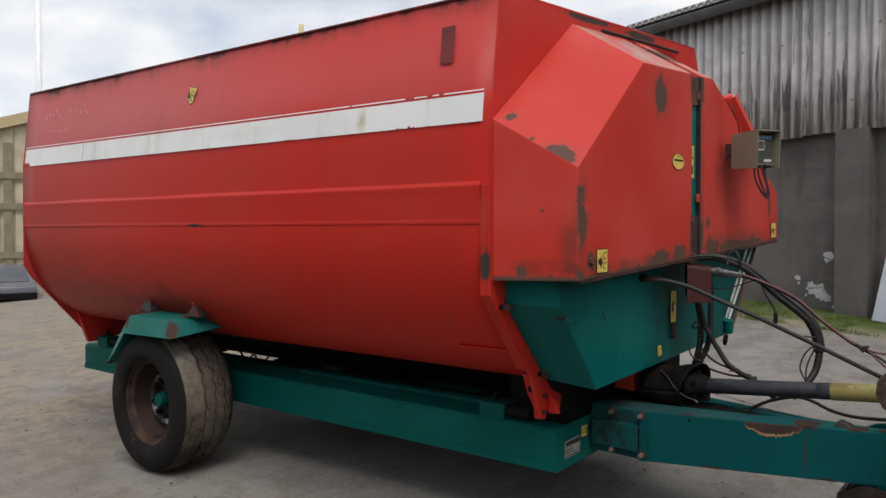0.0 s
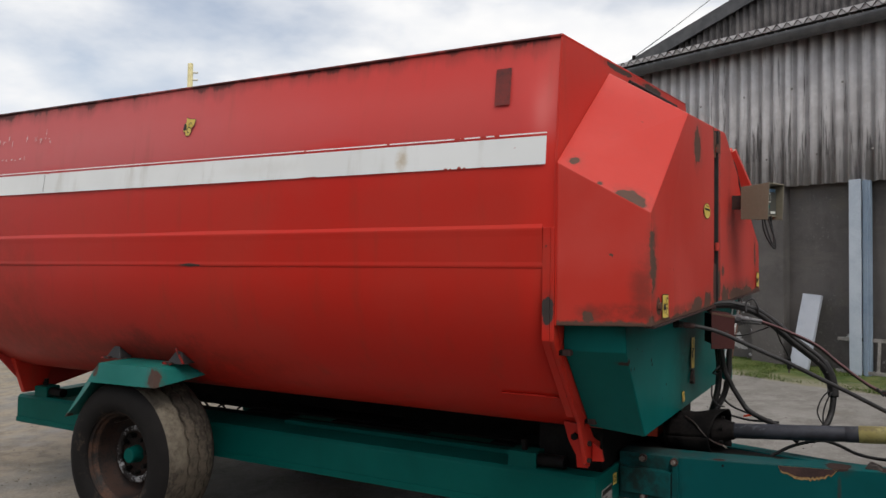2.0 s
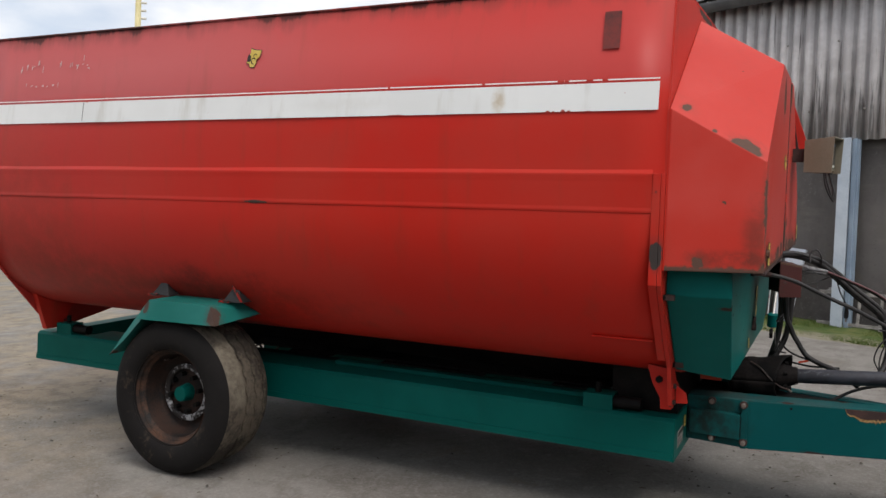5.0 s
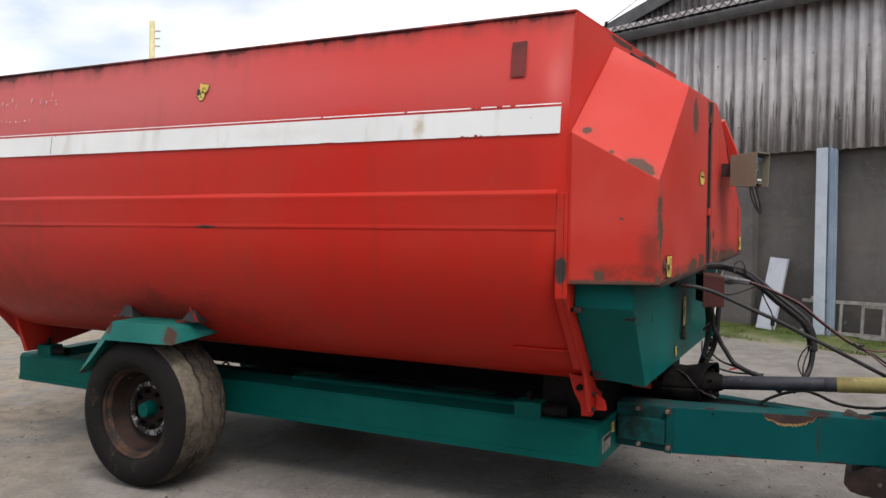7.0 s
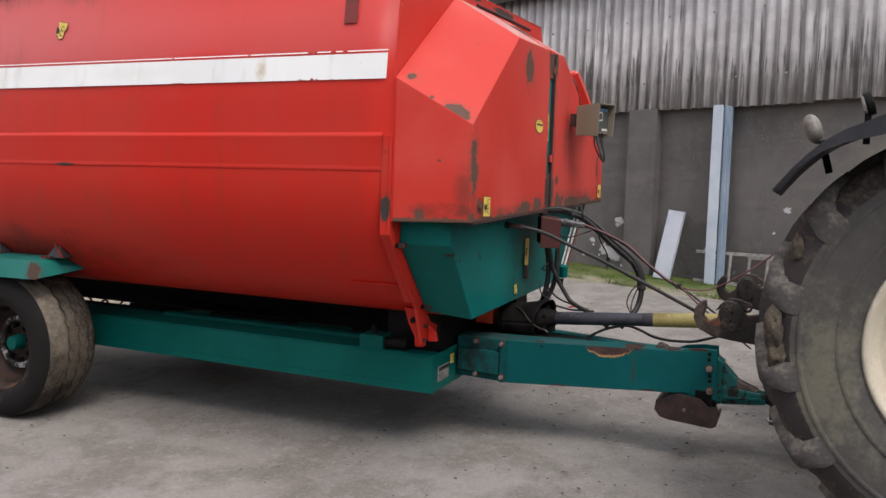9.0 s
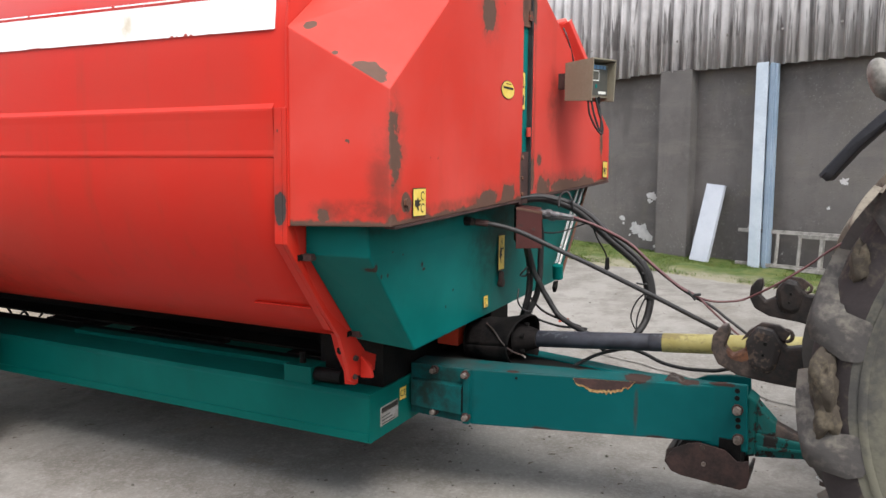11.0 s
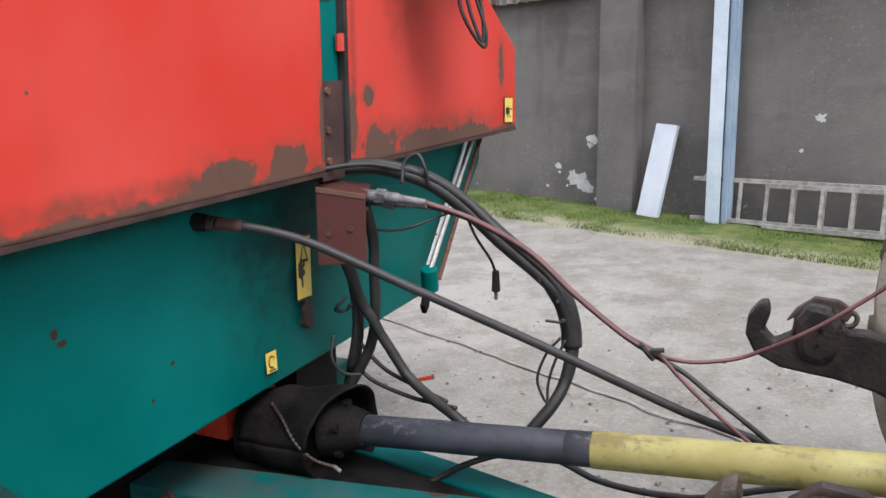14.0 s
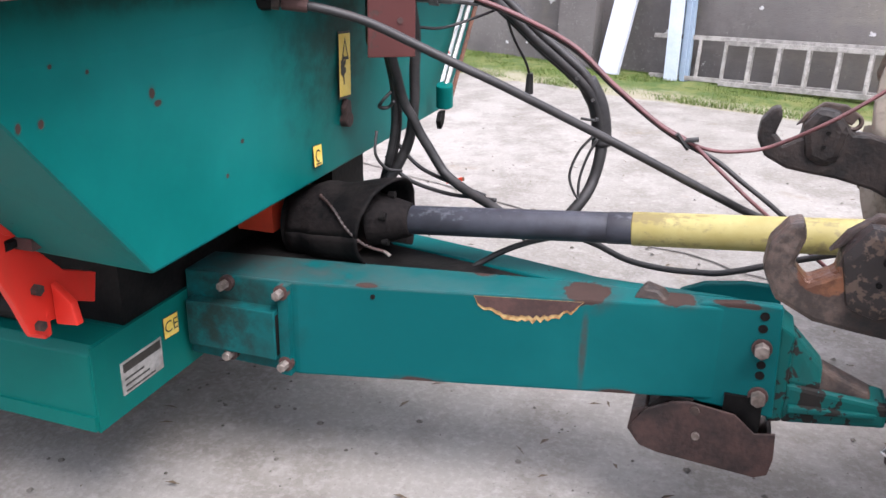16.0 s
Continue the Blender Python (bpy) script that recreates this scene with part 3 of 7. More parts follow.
def make_grass_soil():
    n = Nodes("mossy_verge_soil")
    f = n.step(n.noise(5, 6, 0.65), 0.40, 0.62)
    col = n.mix(f, (0.045, 0.078, 0.010), (0.105, 0.115, 0.030))
    out = n.math("SUBTRACT", 10.187, n.math("ADD", n.math("MULTIPLY", n.axis(0), 0.342), n.math("MULTIPLY", n.axis(1), 0.9397)))
    edge = n.step(n.math("ADD", out, n.math("MULTIPLY", n.noise(3.2, 6, 0.7), 0.9)), 1.22, 1.62)
    col = n.mix(edge, col, n.mix(n.noise(14, 4), (0.19, 0.175, 0.11), (0.24, 0.225, 0.17)))
    return n.done(col, 0.95, 0.0, n.bump(n.noise(40, 5), 0.6, 0.02))


def make_blades():
    n = Nodes("grass_blade_green")
    geo = n.t.nodes.new("ShaderNodeNewGeometry").outputs["Random Per Island"]
    col = n.mix(geo, (0.040, 0.085, 0.008), (0.115, 0.150, 0.022))
    return n.done(col, 0.7)


m_concrete, m_wall, m_clad, m_soil, m_blade = make_concrete(), make_render_wall(), make_cladding(), make_grass_soil(), make_blades()
m_roof = plain("dark_roof_sheet", (0.050, 0.047, 0.048), (0.115, 0.108, 0.108), 3, 0.88)
m_gable = plain("dark_weathered_sheet", (0.060, 0.054, 0.054), (0.150, 0.138, 0.136), 2.2, 0.88, 0.12)
m_barn = plain("pale_barn_boards", (0.40, 0.35, 0.25), (0.52, 0.46, 0.34), 2.0, 0.85)
m_barn_frame = plain("grey_barn_timber", (0.17, 0.15, 0.095), (0.25, 0.22, 0.145), 3.0, 0.85)
m_barn_roof = plain("straw_coloured_roof", (0.42, 0.33, 0.18), (0.50, 0.41, 0.24), 2.0, 0.8)
m_car = plain("grey_car_paint", (0.085, 0.09, 0.105), (0.11, 0.115, 0.13), 2.0, 0.3, 0.05)
m_glass = plain("dark_car_glass", (0.05, 0.055, 0.06), (0.08, 0.085, 0.09), 2.0, 0.12, 0.03)
m_joint = plain("joint_dirt", (0.150, 0.138, 0.123), (0.240, 0.225, 0.207), 7, 0.95)
m_grit = plain("yard_grit", (0.05, 0.044, 0.037), (0.14, 0.128, 0.112), 40, 0.9)
m_leaf = plain("dead_leaf_litter", (0.05, 0.035, 0.022), (0.10, 0.075, 0.05), 30, 0.9)


# ---- mesh helpers ----
def mesh_object(name, bm, material, parent=None, label="", smooth=False):
    bmesh.ops.recalc_face_normals(bm, faces=bm.faces)
    me = bpy.data.meshes.new(name)
    for f in bm.faces:
        f.smooth = smooth
    bm.to_mesh(me)
    bm.free()
    me.materials.append(material)
    ob = new(name, me)
    ob.parent = parent
    if label:
        ob["label"] = label
    return ob


on_slope, flat_parts = set(), set()


def part(name, bm, material, parent, label="", smooth=False):
    """One mesh under a thing or a part; the wagon's parts follow the cross slope."""
    top = parent
    while top and top.parent:
        top = top.parent
    if top in on_slope and parent not in flat_parts:
        for v in bm.verts:
            v.co.z += CROSSFALL * v.co.y
    return mesh_object(name, bm, material, parent, label, smooth)


def loose_part(name, bm, material, parent, m, label="", smooth=False):
    """A wagon part made round its own origin and set at the pose m."""
    ob = mesh_object(name, bm, material, parent, label, smooth)
    flat_parts.add(ob)
    m = m.copy()
    m[2][3] += CROSSFALL * m[1][3]
    ob.matrix_local = m
    return ob


def thing(name, m, label, category, group=""):
    ob = new(name)
    ob.empty_display_size = 0.2
    ob.matrix_world = m
    return tagged(ob, label, category, group)


def soften(bm, width, segments=2):
    edges = [e for e in bm.edges if len(e.link_faces) == 2 and e.calc_face_angle(0) > 0.25]
    if edges and width:
        bmesh.ops.bevel(bm, geom=edges, offset=width, segments=segments, affect="EDGES", profile=0.6, clamp_overlap=True)
    return bm


def box(x0, x1, y0, y1, z0, z1, bevel=0.004, bm=None):
    own = bm is None
    b = bmesh.new()
    vs = [b.verts.new((x, y, z)) for x in (x0, x1) for y in (y0, y1) for z in (z0, z1)]
    for f in ((0, 1, 3, 2), (4, 6, 7, 5), (0, 4, 5, 1), (2, 3, 7, 6), (0, 2, 6, 4), (1, 5, 7, 3)):
        b.faces.new([vs[i] for i in f])
    soften(b, bevel)
    return b if own else join(bm, b)


def join(bm, other):
    me = bpy.data.meshes.new("joined")
    other.to_mesh(me)
    other.free()
    bm.from_mesh(me)
    bpy.data.meshes.remove(me)
    return bm


def hull(points, faces, bevel=0.004):
    b = bmesh.new()
    vs = [b.verts.new(p) for p in points]
    for f in faces:
        b.faces.new([vs[i] for i in f])
    bmesh.ops.recalc_face_normals(b, faces=b.faces)
    return soften(b, bevel)


def prism(outline, axis, a, b, bevel=0.004):
    """A flat outline pushed along an axis (0, 1 or 2) from a to b; the outline gives the two other coordinates in order."""
    def at(p, v):
        q = list(p)
        q.insert(axis, v)
        return q
    n = len(outline)
    pts = [at(p, a) for p in outline] + [at(p, b) for p in outline]
    faces = [tuple(range(n)), tuple(range(2 * n - 1, n - 1, -1))] + [(i, (i + 1) % n, n + (i + 1) % n, n + i) for i in range(n)]
    return hull(pts, faces, bevel)


def rod(p0, p1, r0, r1=None, seg=20, bevel=0.0):
    p0, p1 = Vector(p0), Vector(p1)
    r1 = r0 if r1 is None else r1
    b = bmesh.new()
    bmesh.ops.create_cone(b, cap_ends=True, segments=seg, radius1=r0, radius2=r1, depth=(p1 - p0).length)
    m = Matrix.Translation((p0 + p1) / 2) @ (p1 - p0).to_track_quat("Z", "Y").to_matrix().to_4x4()
    bmesh.ops.transform(b, matrix=m, verts=b.verts)
    return soften(b, bevel)


def smooth_line(points, steps=8):
    pts = [Vector(p) for p in points]
    pts = [2 * pts[0] - pts[1]] + pts + [2 * pts[-1] - pts[-2]]
    out = []
    for i in range(1, len(pts) - 2):
        a, b, c, d = pts[i - 1:i + 3]
        for k in range(steps):
            t = k / steps
            out.append(0.5 * (2 * b + (c - a) * t + (2 * a - 5 * b + 4 * c - d) * t * t + (3 * b - a - 3 * c + d) * t ** 3))
    return out + [pts[-2]]


def hose(points, radius, seg=8, steps=8):
    """A round hose along a smooth line."""
    line = smooth_line(points, steps)
    b = bmesh.new()
    rings, side = [], None
    for i, p in enumerate(line):
        d = (line[min(i + 1, len(line) - 1)] - line[max(i - 1, 0)]).normalized()
        side = (side - d * side.dot(d)).normalized() if side else d.orthogonal().normalized()
        up = d.cross(side)
        rings.append([b.verts.new(p + radius * (math.cos(a) * side + math.sin(a) * up)) for a in [2 * math.pi * k / seg for k in range(seg)]])
    for r, s in zip(rings, rings[1:]):
        for k in range(seg):
            b.faces.new((r[k], r[(k + 1) % seg], s[(k + 1) % seg], s[k]))
    b.faces.new(rings[0])
    b.faces.new(rings[-1])
    return b


def lathe(profile, centre, seg=48):
    """A ring round the y axis through centre; profile: (radius, y)."""
    b = bmesh.new()
    cx, cy, cz = centre
    rings = []
    for k in range(seg):
        a = 2 * math.pi * k / seg
        rings.append([b.verts.new((cx + r * math.cos(a), cy + y, cz + r * math.sin(a))) for r, y in profile])
    for k in range(seg):
        r, s = rings[k], rings[(k + 1) % seg]
        for i in range(len(profile) - 1):
            b.faces.new((r[i], r[i + 1], s[i + 1], s[i]))
    return b


def skin(sections, closed=False):
    """A sheet through several lines of equal length."""
    b = bmesh.new()
    rows = [[b.verts.new(p) for p in s] for s in sections]
    for r, s in zip(rows, rows[1:]):
        for i in range(len(r) - 1):
            b.faces.new((r[i], r[i + 1], s[i + 1], s[i]))
    return b


def thicken(ob, thickness, offset=-1.0):
    mod = ob.modifiers.new("thickness", "SOLIDIFY")
    mod.thickness, mod.offset = thickness, offset
    return ob


def setting(ob, label, category):
    return tagged(ob, label, category, kind="structure")


# ---- ground and shed: the large structure ----
WALL_O, WALL_A = Vector((-1.4, 11.35, 0)), radians(-20)
WALL_U, WALL_N = Vector((math.cos(WALL_A), math.sin(WALL_A), 0)), Vector((math.sin(WALL_A), -math.cos(WALL_A), 0))
SHED = Matrix(((WALL_U.x, -WALL_N.x, 0, WALL_O.x), (WALL_U.y, -WALL_N.y, 0, WALL_O.y), (0, 0, 1, 0), (0, 0, 0, 1)))  # s along the wall, d into the shed, z


def ease(v, lo, hi):
    k = min(1.0, max(0.0, (v - lo) / (hi - lo)))
    return k * k * (3 - 2 * k)


def ground_z(x, y):
    cx, cy = min(8.0, max(-8.0, x)), min(16.0, max(-5.0, y))
    z = 0.03 + 0.018 * (cx + 5) + 0.0525 * (cy - 3.05) - 0.045 * min(26.0, max(0.0, -8.0 - x))
    q = Vector((x, y, 0)) - WALL_O
    s, d = q.dot(WALL_U), q.dot(WALL_N)
    return z - 0.03 * max(-4.5, min(3.0, s)) * ease(d, 3.5, 0.0)


def spread(lo, hi, step, far):
    near = list(np.arange(lo, hi + 1e-6, step))
    out, d = [], step
    while d < far:
        d *= 1.35
        out.append(d)
    return [lo - d for d in reversed(out)] + near + [hi + d for d in out]


def build_ground():
    xs, ys = spread(-9.0, 3.0, 0.12, 900), spread(0.0, 12.5, 0.12, 900)
    b = bmesh.new()
    rows = []
    for y in ys:
        row = []
        for x in xs:
            z = ground_z(x, y)
            if -12 < x < 6 and -4 < y < 14:
                z += 0.010 * noise.noise((x * 0.9, y * 0.9, 0)) + 0.004 * noise.noise((x * 5, y * 5, 3))
            row.append(b.verts.new((x, y, z)))
        rows.append(row)
    for r, s in zip(rows, rows[1:]):
        for i in range(len(r) - 1):
            b.faces.new((r[i], r[i + 1], s[i + 1], s[i]))
    setting(mesh_object("ground", b, m_concrete, smooth=True), "worn grey concrete farmyard with dirt and sandy stains", "ground")


build_ground()


def build_joint(points, width):
    """A dirt-filled joint between concrete slabs."""
    line = smooth_line([(x, y, 0) for x, y in points], 24)
    rows = []
    for i, p in enumerate(line):
        d = (line[min(i + 1, len(line) - 1)] - line[max(i - 1, 0)]).normalized()
        w = width * (0.6 + 0.8 * abs(noise.noise((p.x * 7, p.y * 7, 2))))
        wob = 0.05 * noise.noise((p.x * 4, p.y * 4, 6))
        rows.append([(p.x - d.y * (q + wob), p.y + d.x * (q + wob), ground_z(p.x, p.y) + 0.0145) for q in (-w, w)])
    setting(mesh_object("slab_joint", skin(rows), m_joint), "dark dirt-filled joint between yard slabs", "joint")


for pts in (((-9.5, 10.2), (-6.0, 8.5), (-2.78, 7.0), (-1.71, 6.45), (1.5, 4.9)), ((-16.5, 14.2), (-13.34, 7.62), (-13.0, 6.8), (-11.0, 2.0))):
    build_joint(pts, 0.012)


def build_verge():
    b = bmesh.new()
    rows = []
    for i in range(141):
        s = -8 + i * 0.1
        row = []
        for k in range(9):
            width = 1.36 + 0.13 * noise.noise((s * 1.7, 0, 5)) + 0.05 * noise.noise((s * 6, 0, 9))
            d = width * k / 8
            p = WALL_O + WALL_U * s + WALL_N * (d - 0.02)
            lift = 0.022 * ease(width - d, 0.0, 0.35) + 0.02 * noise.noise((p.x * 4, p.y * 4, 1)) * ease(width - d, 0, 0.4) - (0.02 if k == 8 else 0)
            row.append(b.verts.new((p.x, p.y, ground_z(p.x, p.y) + lift)))
        rows.append(row)
    for r, q in zip(rows, rows[1:]):
        for i in range(8):
            b.faces.new((r[i], r[i + 1], q[i + 1], q[i]))
    setting(mesh_object("grass_verge", b, m_soil, smooth=True), "mossy green verge along the foot of the shed wall", "verge")
    rng = random.Random(4)
    verts, faces = [], []
    while len(faces) < 52000:
        s, d = rng.uniform(-7.5, 5.5), rng.random() ** 1.15 * 1.22
        if noise.noise((s * 1.6, d * 2.2, 7)) + 0.45 - 0.35 * d < rng.random() * 0.5:
            continue
        p = WALL_O + WALL_U * s + WALL_N * d
        z = ground_z(p.x, p.y) + 0.005
        a, h, w = rng.uniform(0, 6.28), rng.uniform(0.018, 0.050), rng.uniform(0.003, 0.006)
        dx, dy = math.cos(a), math.sin(a)
        lean = rng.uniform(0.2, 1.0) * h
        k = len(verts)
        verts += [(p.x - dy * w, p.y + dx * w, z), (p.x + dy * w, p.y - dx * w, z), (p.x + dx * lean, p.y + dy * lean, z + h)]
        faces.append((k, k + 1, k + 2))
    me = bpy.data.meshes.new("grass")
    me.from_pydata(verts, [], faces)
    me.materials.append(m_blade)
    tagged(new("grass", me), "short green grass growing on the verge", "grass", kind="stuff")


build_verge()


def corrugated(s0, s1, foot, head, pitch=0.172, depth=0.042):
    """A wavy sheet from the line at the foot to the line at the head, each (d, z) in the shed's frame."""
    n = max(2, round((s1 - s0) / pitch * 8))
    lines = []
    up = Vector((0, head[0] - foot[0], head[1] - foot[1])).normalized()
    out = Vector((0, -up.z, up.y)) * depth
    for d, z in (foot, ((foot[0] + head[0]) / 2, (foot[1] + head[1]) / 2), head):
        lines.append([SHED @ (Vector((s0 + (s1 - s0) * i / n, d, z)) + out * math.cos(2 * math.pi * (s0 + (s1 - s0) * i / n) / pitch)) for i in range(n + 1)])
    return skin(lines)


def shed_box(s0, s1, d0, d1, z0, z1, bevel=0.006):
    b = box(s0, s1, d0, d1, z0, z1, bevel)
    bmesh.ops.transform(b, matrix=SHED, verts=b.verts)
    return b


def build_shed():
    S0, S1 = -5.0, 12.0
    wall = setting(mesh_object("wall_shed", shed_box(S0, S1, 0.0, 0.25, -0.4, 3.6, 0.01), m_wall), "grey cement-rendered shed wall, stained and patchy", "wall")
    for i, (a, z) in enumerate(((-1.38, 3.06), (-4.9, 3.06), (3.3, 3.06), (6.7, 3.06))):
        part("pier", shed_box(a, a + 0.47, -0.18, 0.002, -0.3, z, 0.012), m_wall, wall)
    part("end_wall", shed_box(S0, S0 + 0.25, 0.26, 12.0, -0.4, 5.0, 0.01), m_wall, wall)
    cladding = setting(mesh_object("cladding_rail", shed_box(S0, S1, -0.06, 0.0, 3.30, 3.42), m_barn_frame), "timber rail behind the weathered cladding", "rail")
    for i in range(16):
        a = S0 - 0.1 + i * 1.06
        off = 0.004 * (i % 2)
        tail = 3.035 + 0.012 * math.sin(i * 2.3)
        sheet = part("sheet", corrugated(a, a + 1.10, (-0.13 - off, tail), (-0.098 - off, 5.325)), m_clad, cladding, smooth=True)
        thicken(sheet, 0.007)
        for k in range(3):
            s = a + 0.172 * (0.25 + 2 * k) + 0.02
            z = tail + (0.42 if (i + k) % 2 else 1.35) + 0.02 * math.sin(7.0 * i + k)
            cap = rod((s, -0.165, z), (s, -0.150, z), 0.010, 0.017, 8)
            bmesh.ops.transform(cap, matrix=SHED, verts=cap.verts)
            part("fixing_cap", cap, m_alu, cladding)
    roof = setting(mesh_object("roof_shed", shed_box(S0 - 0.05, S1, 0.3, 0.4, 5.05, 5.15), m_barn_frame), "dark corrugated roof of the shed", "roof")
    for i in range(16):
        a = S0 - 0.15 + i * 1.06
        off = 0.006 * (i % 2)
        sheet = part("roof_sheet", corrugated(a, a + 1.10, (-0.42, 5.22 + off), (5.95, 5.22 + off + 6.37 * 0.12), 0.146, 0.032), m_roof, roof, smooth=True)
        thicken(sheet, 0.008)
    # pale strip added to imitate light reflected in the roof's valleys
    part("eaves_closure", shed_box(S0 - 0.1, S1, -0.405, -0.398, 5.188, 5.262, 0.0), m_clad, roof, "pale strip imitating light in the scallops of the roof edge")
    # the taller building behind: a clad gable that rises over the low roof
    verge = lambda s: 9.835 + 0.29 * s if s < 1.0 else 10.125 - 0.29 * (s - 1.0)
    gable = setting(mesh_object("wall_gable", hull([SHED @ Vector(p) for p in [(s, d, z) for d in (6.12, 6.30) for s, z in ((-11.5, 4.5), (13.5, 4.5), (13.5, verge(13.5) - 0.1), (1.0, verge(1.0) - 0.1), (-11.5, verge(-11.5) - 0.1))]],
                                                   [(4, 3, 2, 1, 0), (5, 6, 7, 8, 9)] + [(k, (k + 1) % 5, 5 + (k + 1) % 5, 5 + k) for k in range(5)], 0.0), m_barn_frame), "gable wall of a taller shed behind", "wall")
    for i in range(23):
        a = -11.6 + i * 1.06
        b = bmesh.new()
        rows = []
        for k in range(53):
            s = a + 1.10 * k / 52
            wave = 0.042 * math.cos(2 * math.pi * s / 0.172) - 0.004 * (i % 2)
            rows.append([b.verts.new(SHED @ Vector((s, 6.05 + wave, z))) for z in (5.0, verge(s) - 0.06)])
        for p, q in zip(rows, rows[1:]):
            b.faces.new((p[0], q[0], q[1], p[1]))
        thicken(part("gable_sheet", b, m_gable, gable, smooth=True), 0.007)
    quad = [(0, 1, 2, 3), (4, 7, 6, 5), (0, 4, 5, 1), (1, 5, 6, 2), (2, 6, 7, 3), (3, 7, 4, 0)]
    for s0, s1 in ((-11.9, 1.0), (1.0, 13.9)):
        part("barge_board", hull([SHED @ Vector((s, d, verge(s) + h)) for h in (-0.33, 0.0) for s, d in ((s0, 5.90), (s1, 5.90), (s1, 5.94), (s0, 5.94))], quad, 0.0), m_gutter, gable, "dark grey barge board")
        part("high_roof", hull([SHED @ Vector((s, d, verge(s) + h)) for h in (-0.09, -0.02) for s, d in ((s0, 5.945), (s1, 5.945), (s1, 15.0), (s0, 15.0))], quad, 0.0), m_roof, gable)
    g = thing("gutter", SHED, "dark grey half-round gutter under the shed eaves", "gutter")
    arc = [(-0.355 - 0.085 * math.cos(a), 5.135 - 0.125 * math.sin(a)) for a in [math.pi * k / 10 for k in range(11)]]
    sheet = part("trough", skin([[Vector((s, d, z)) for d, z in arc] for s in (S0 - 0.2, 3.0, S1)]), m_gutter, g, smooth=True)
    thicken(sheet, 0.006)
    for k in range(17):
        s = S0 + 0.4 + k
        part("gutter_bracket", box(s, s + 0.03, -0.36, -0.14, 5.10, 5.115, 0.002), m_gutter, g)
    tagged(g, kind="structure")


build_shed()
# unseen wall added behind the camera; it cuts the low sky's fill light
setting(mesh_object("unseen_wall_behind", box(-30, 25, -10.6, -10.3, -1.5, 4.5, 0.02), m_wall), "plain grey unseen wall added behind the camera to hold back sky light", "wall")


def build_column():
    c = thing("steel_column", SHED, "pale blue painted steel column standing before the shed wall", "column")
    z0 = 0.50
    part("flange", box(0.0, 0.15, -0.235, -0.222, z0, 3.05, 0.003), m_column, c)
    part("flange", box(0.0, 0.15, -0.085, -0.072, z0, 3.05, 0.003), m_column, c)
    part("web", box(0.070, 0.080, -0.222, -0.085, z0, 3.05, 0.0), m_column, c)
    # strips added on the right side to carry the painted shade
    part("shaded_side", box(0.151, 0.205, -0.185, -0.09, z0, 3.04, 0.006), m_column_shade, c)
    part("shaded_side", box(0.206, 0.235, -0.165, -0.10, z0, 3.03, 0.006), m_column_shade, c)
    part("base_plate", box(-0.06, 0.30, -0.29, -0.03, z0 - 0.03, z0 + 0.012, 0.004), m_column, c)


build_column()


def build_board():
    t = thing("white_board", SHED, "white painted board leaning against the shed wall", "board")
    b = box(-0.128, 0.128, -0.025, 0.025, 0.0, 1.02, 0.005)
    m = pose(-0.618, -0.33, 0.555, -12, 0, 0) @ pose(0, 0, 0, 0, 5.2, 0)
    bmesh.ops.transform(b, matrix=m, verts=b.verts)
    part("panel", b, m_board, t)


build_board()


def build_ladder():
    t = thing("ladder", SHED, "weathered grey double ladder lying on its side by the wall", "ladder")
    for s0, s1, d, z0, z1, first, count in ((-0.20, 3.6, -0.160, 0.570, 0.985, 0.32, 11), (0.60, 4.3, -0.225, 0.552, 0.955, 0.872, 12)):
        part("rail", box(s0, s1, d - 0.015, d + 0.015, z0 - 0.022, z0 + 0.022, 0.006), m_alu, t)
        part("rail", box(s0, s1, d + 0.035, d + 0.065, z1 - 0.022, z1 + 0.022, 0.006), m_alu, t)
        for k in range(count):
            s = first + 0.2745 * k
            rung = hull([(s - 0.018, d - 0.012, z0), (s + 0.018, d - 0.012, z0), (s + 0.018, d + 0.012, z0), (s - 0.018, d + 0.012, z0), (s - 0.018, d + 0.040, z1), (s + 0.018, d + 0.040, z1), (s + 0.018, d + 0.062, z1), (s - 0.018, d + 0.062, z1)],
                        [(0, 1, 2, 3), (4, 7, 6, 5), (0, 4, 5, 1), (1, 5, 6, 2), (2, 6, 7, 3), (3, 7, 4, 0)], 0.006)
            part("rung", rung, m_alu, t)


build_ladder()


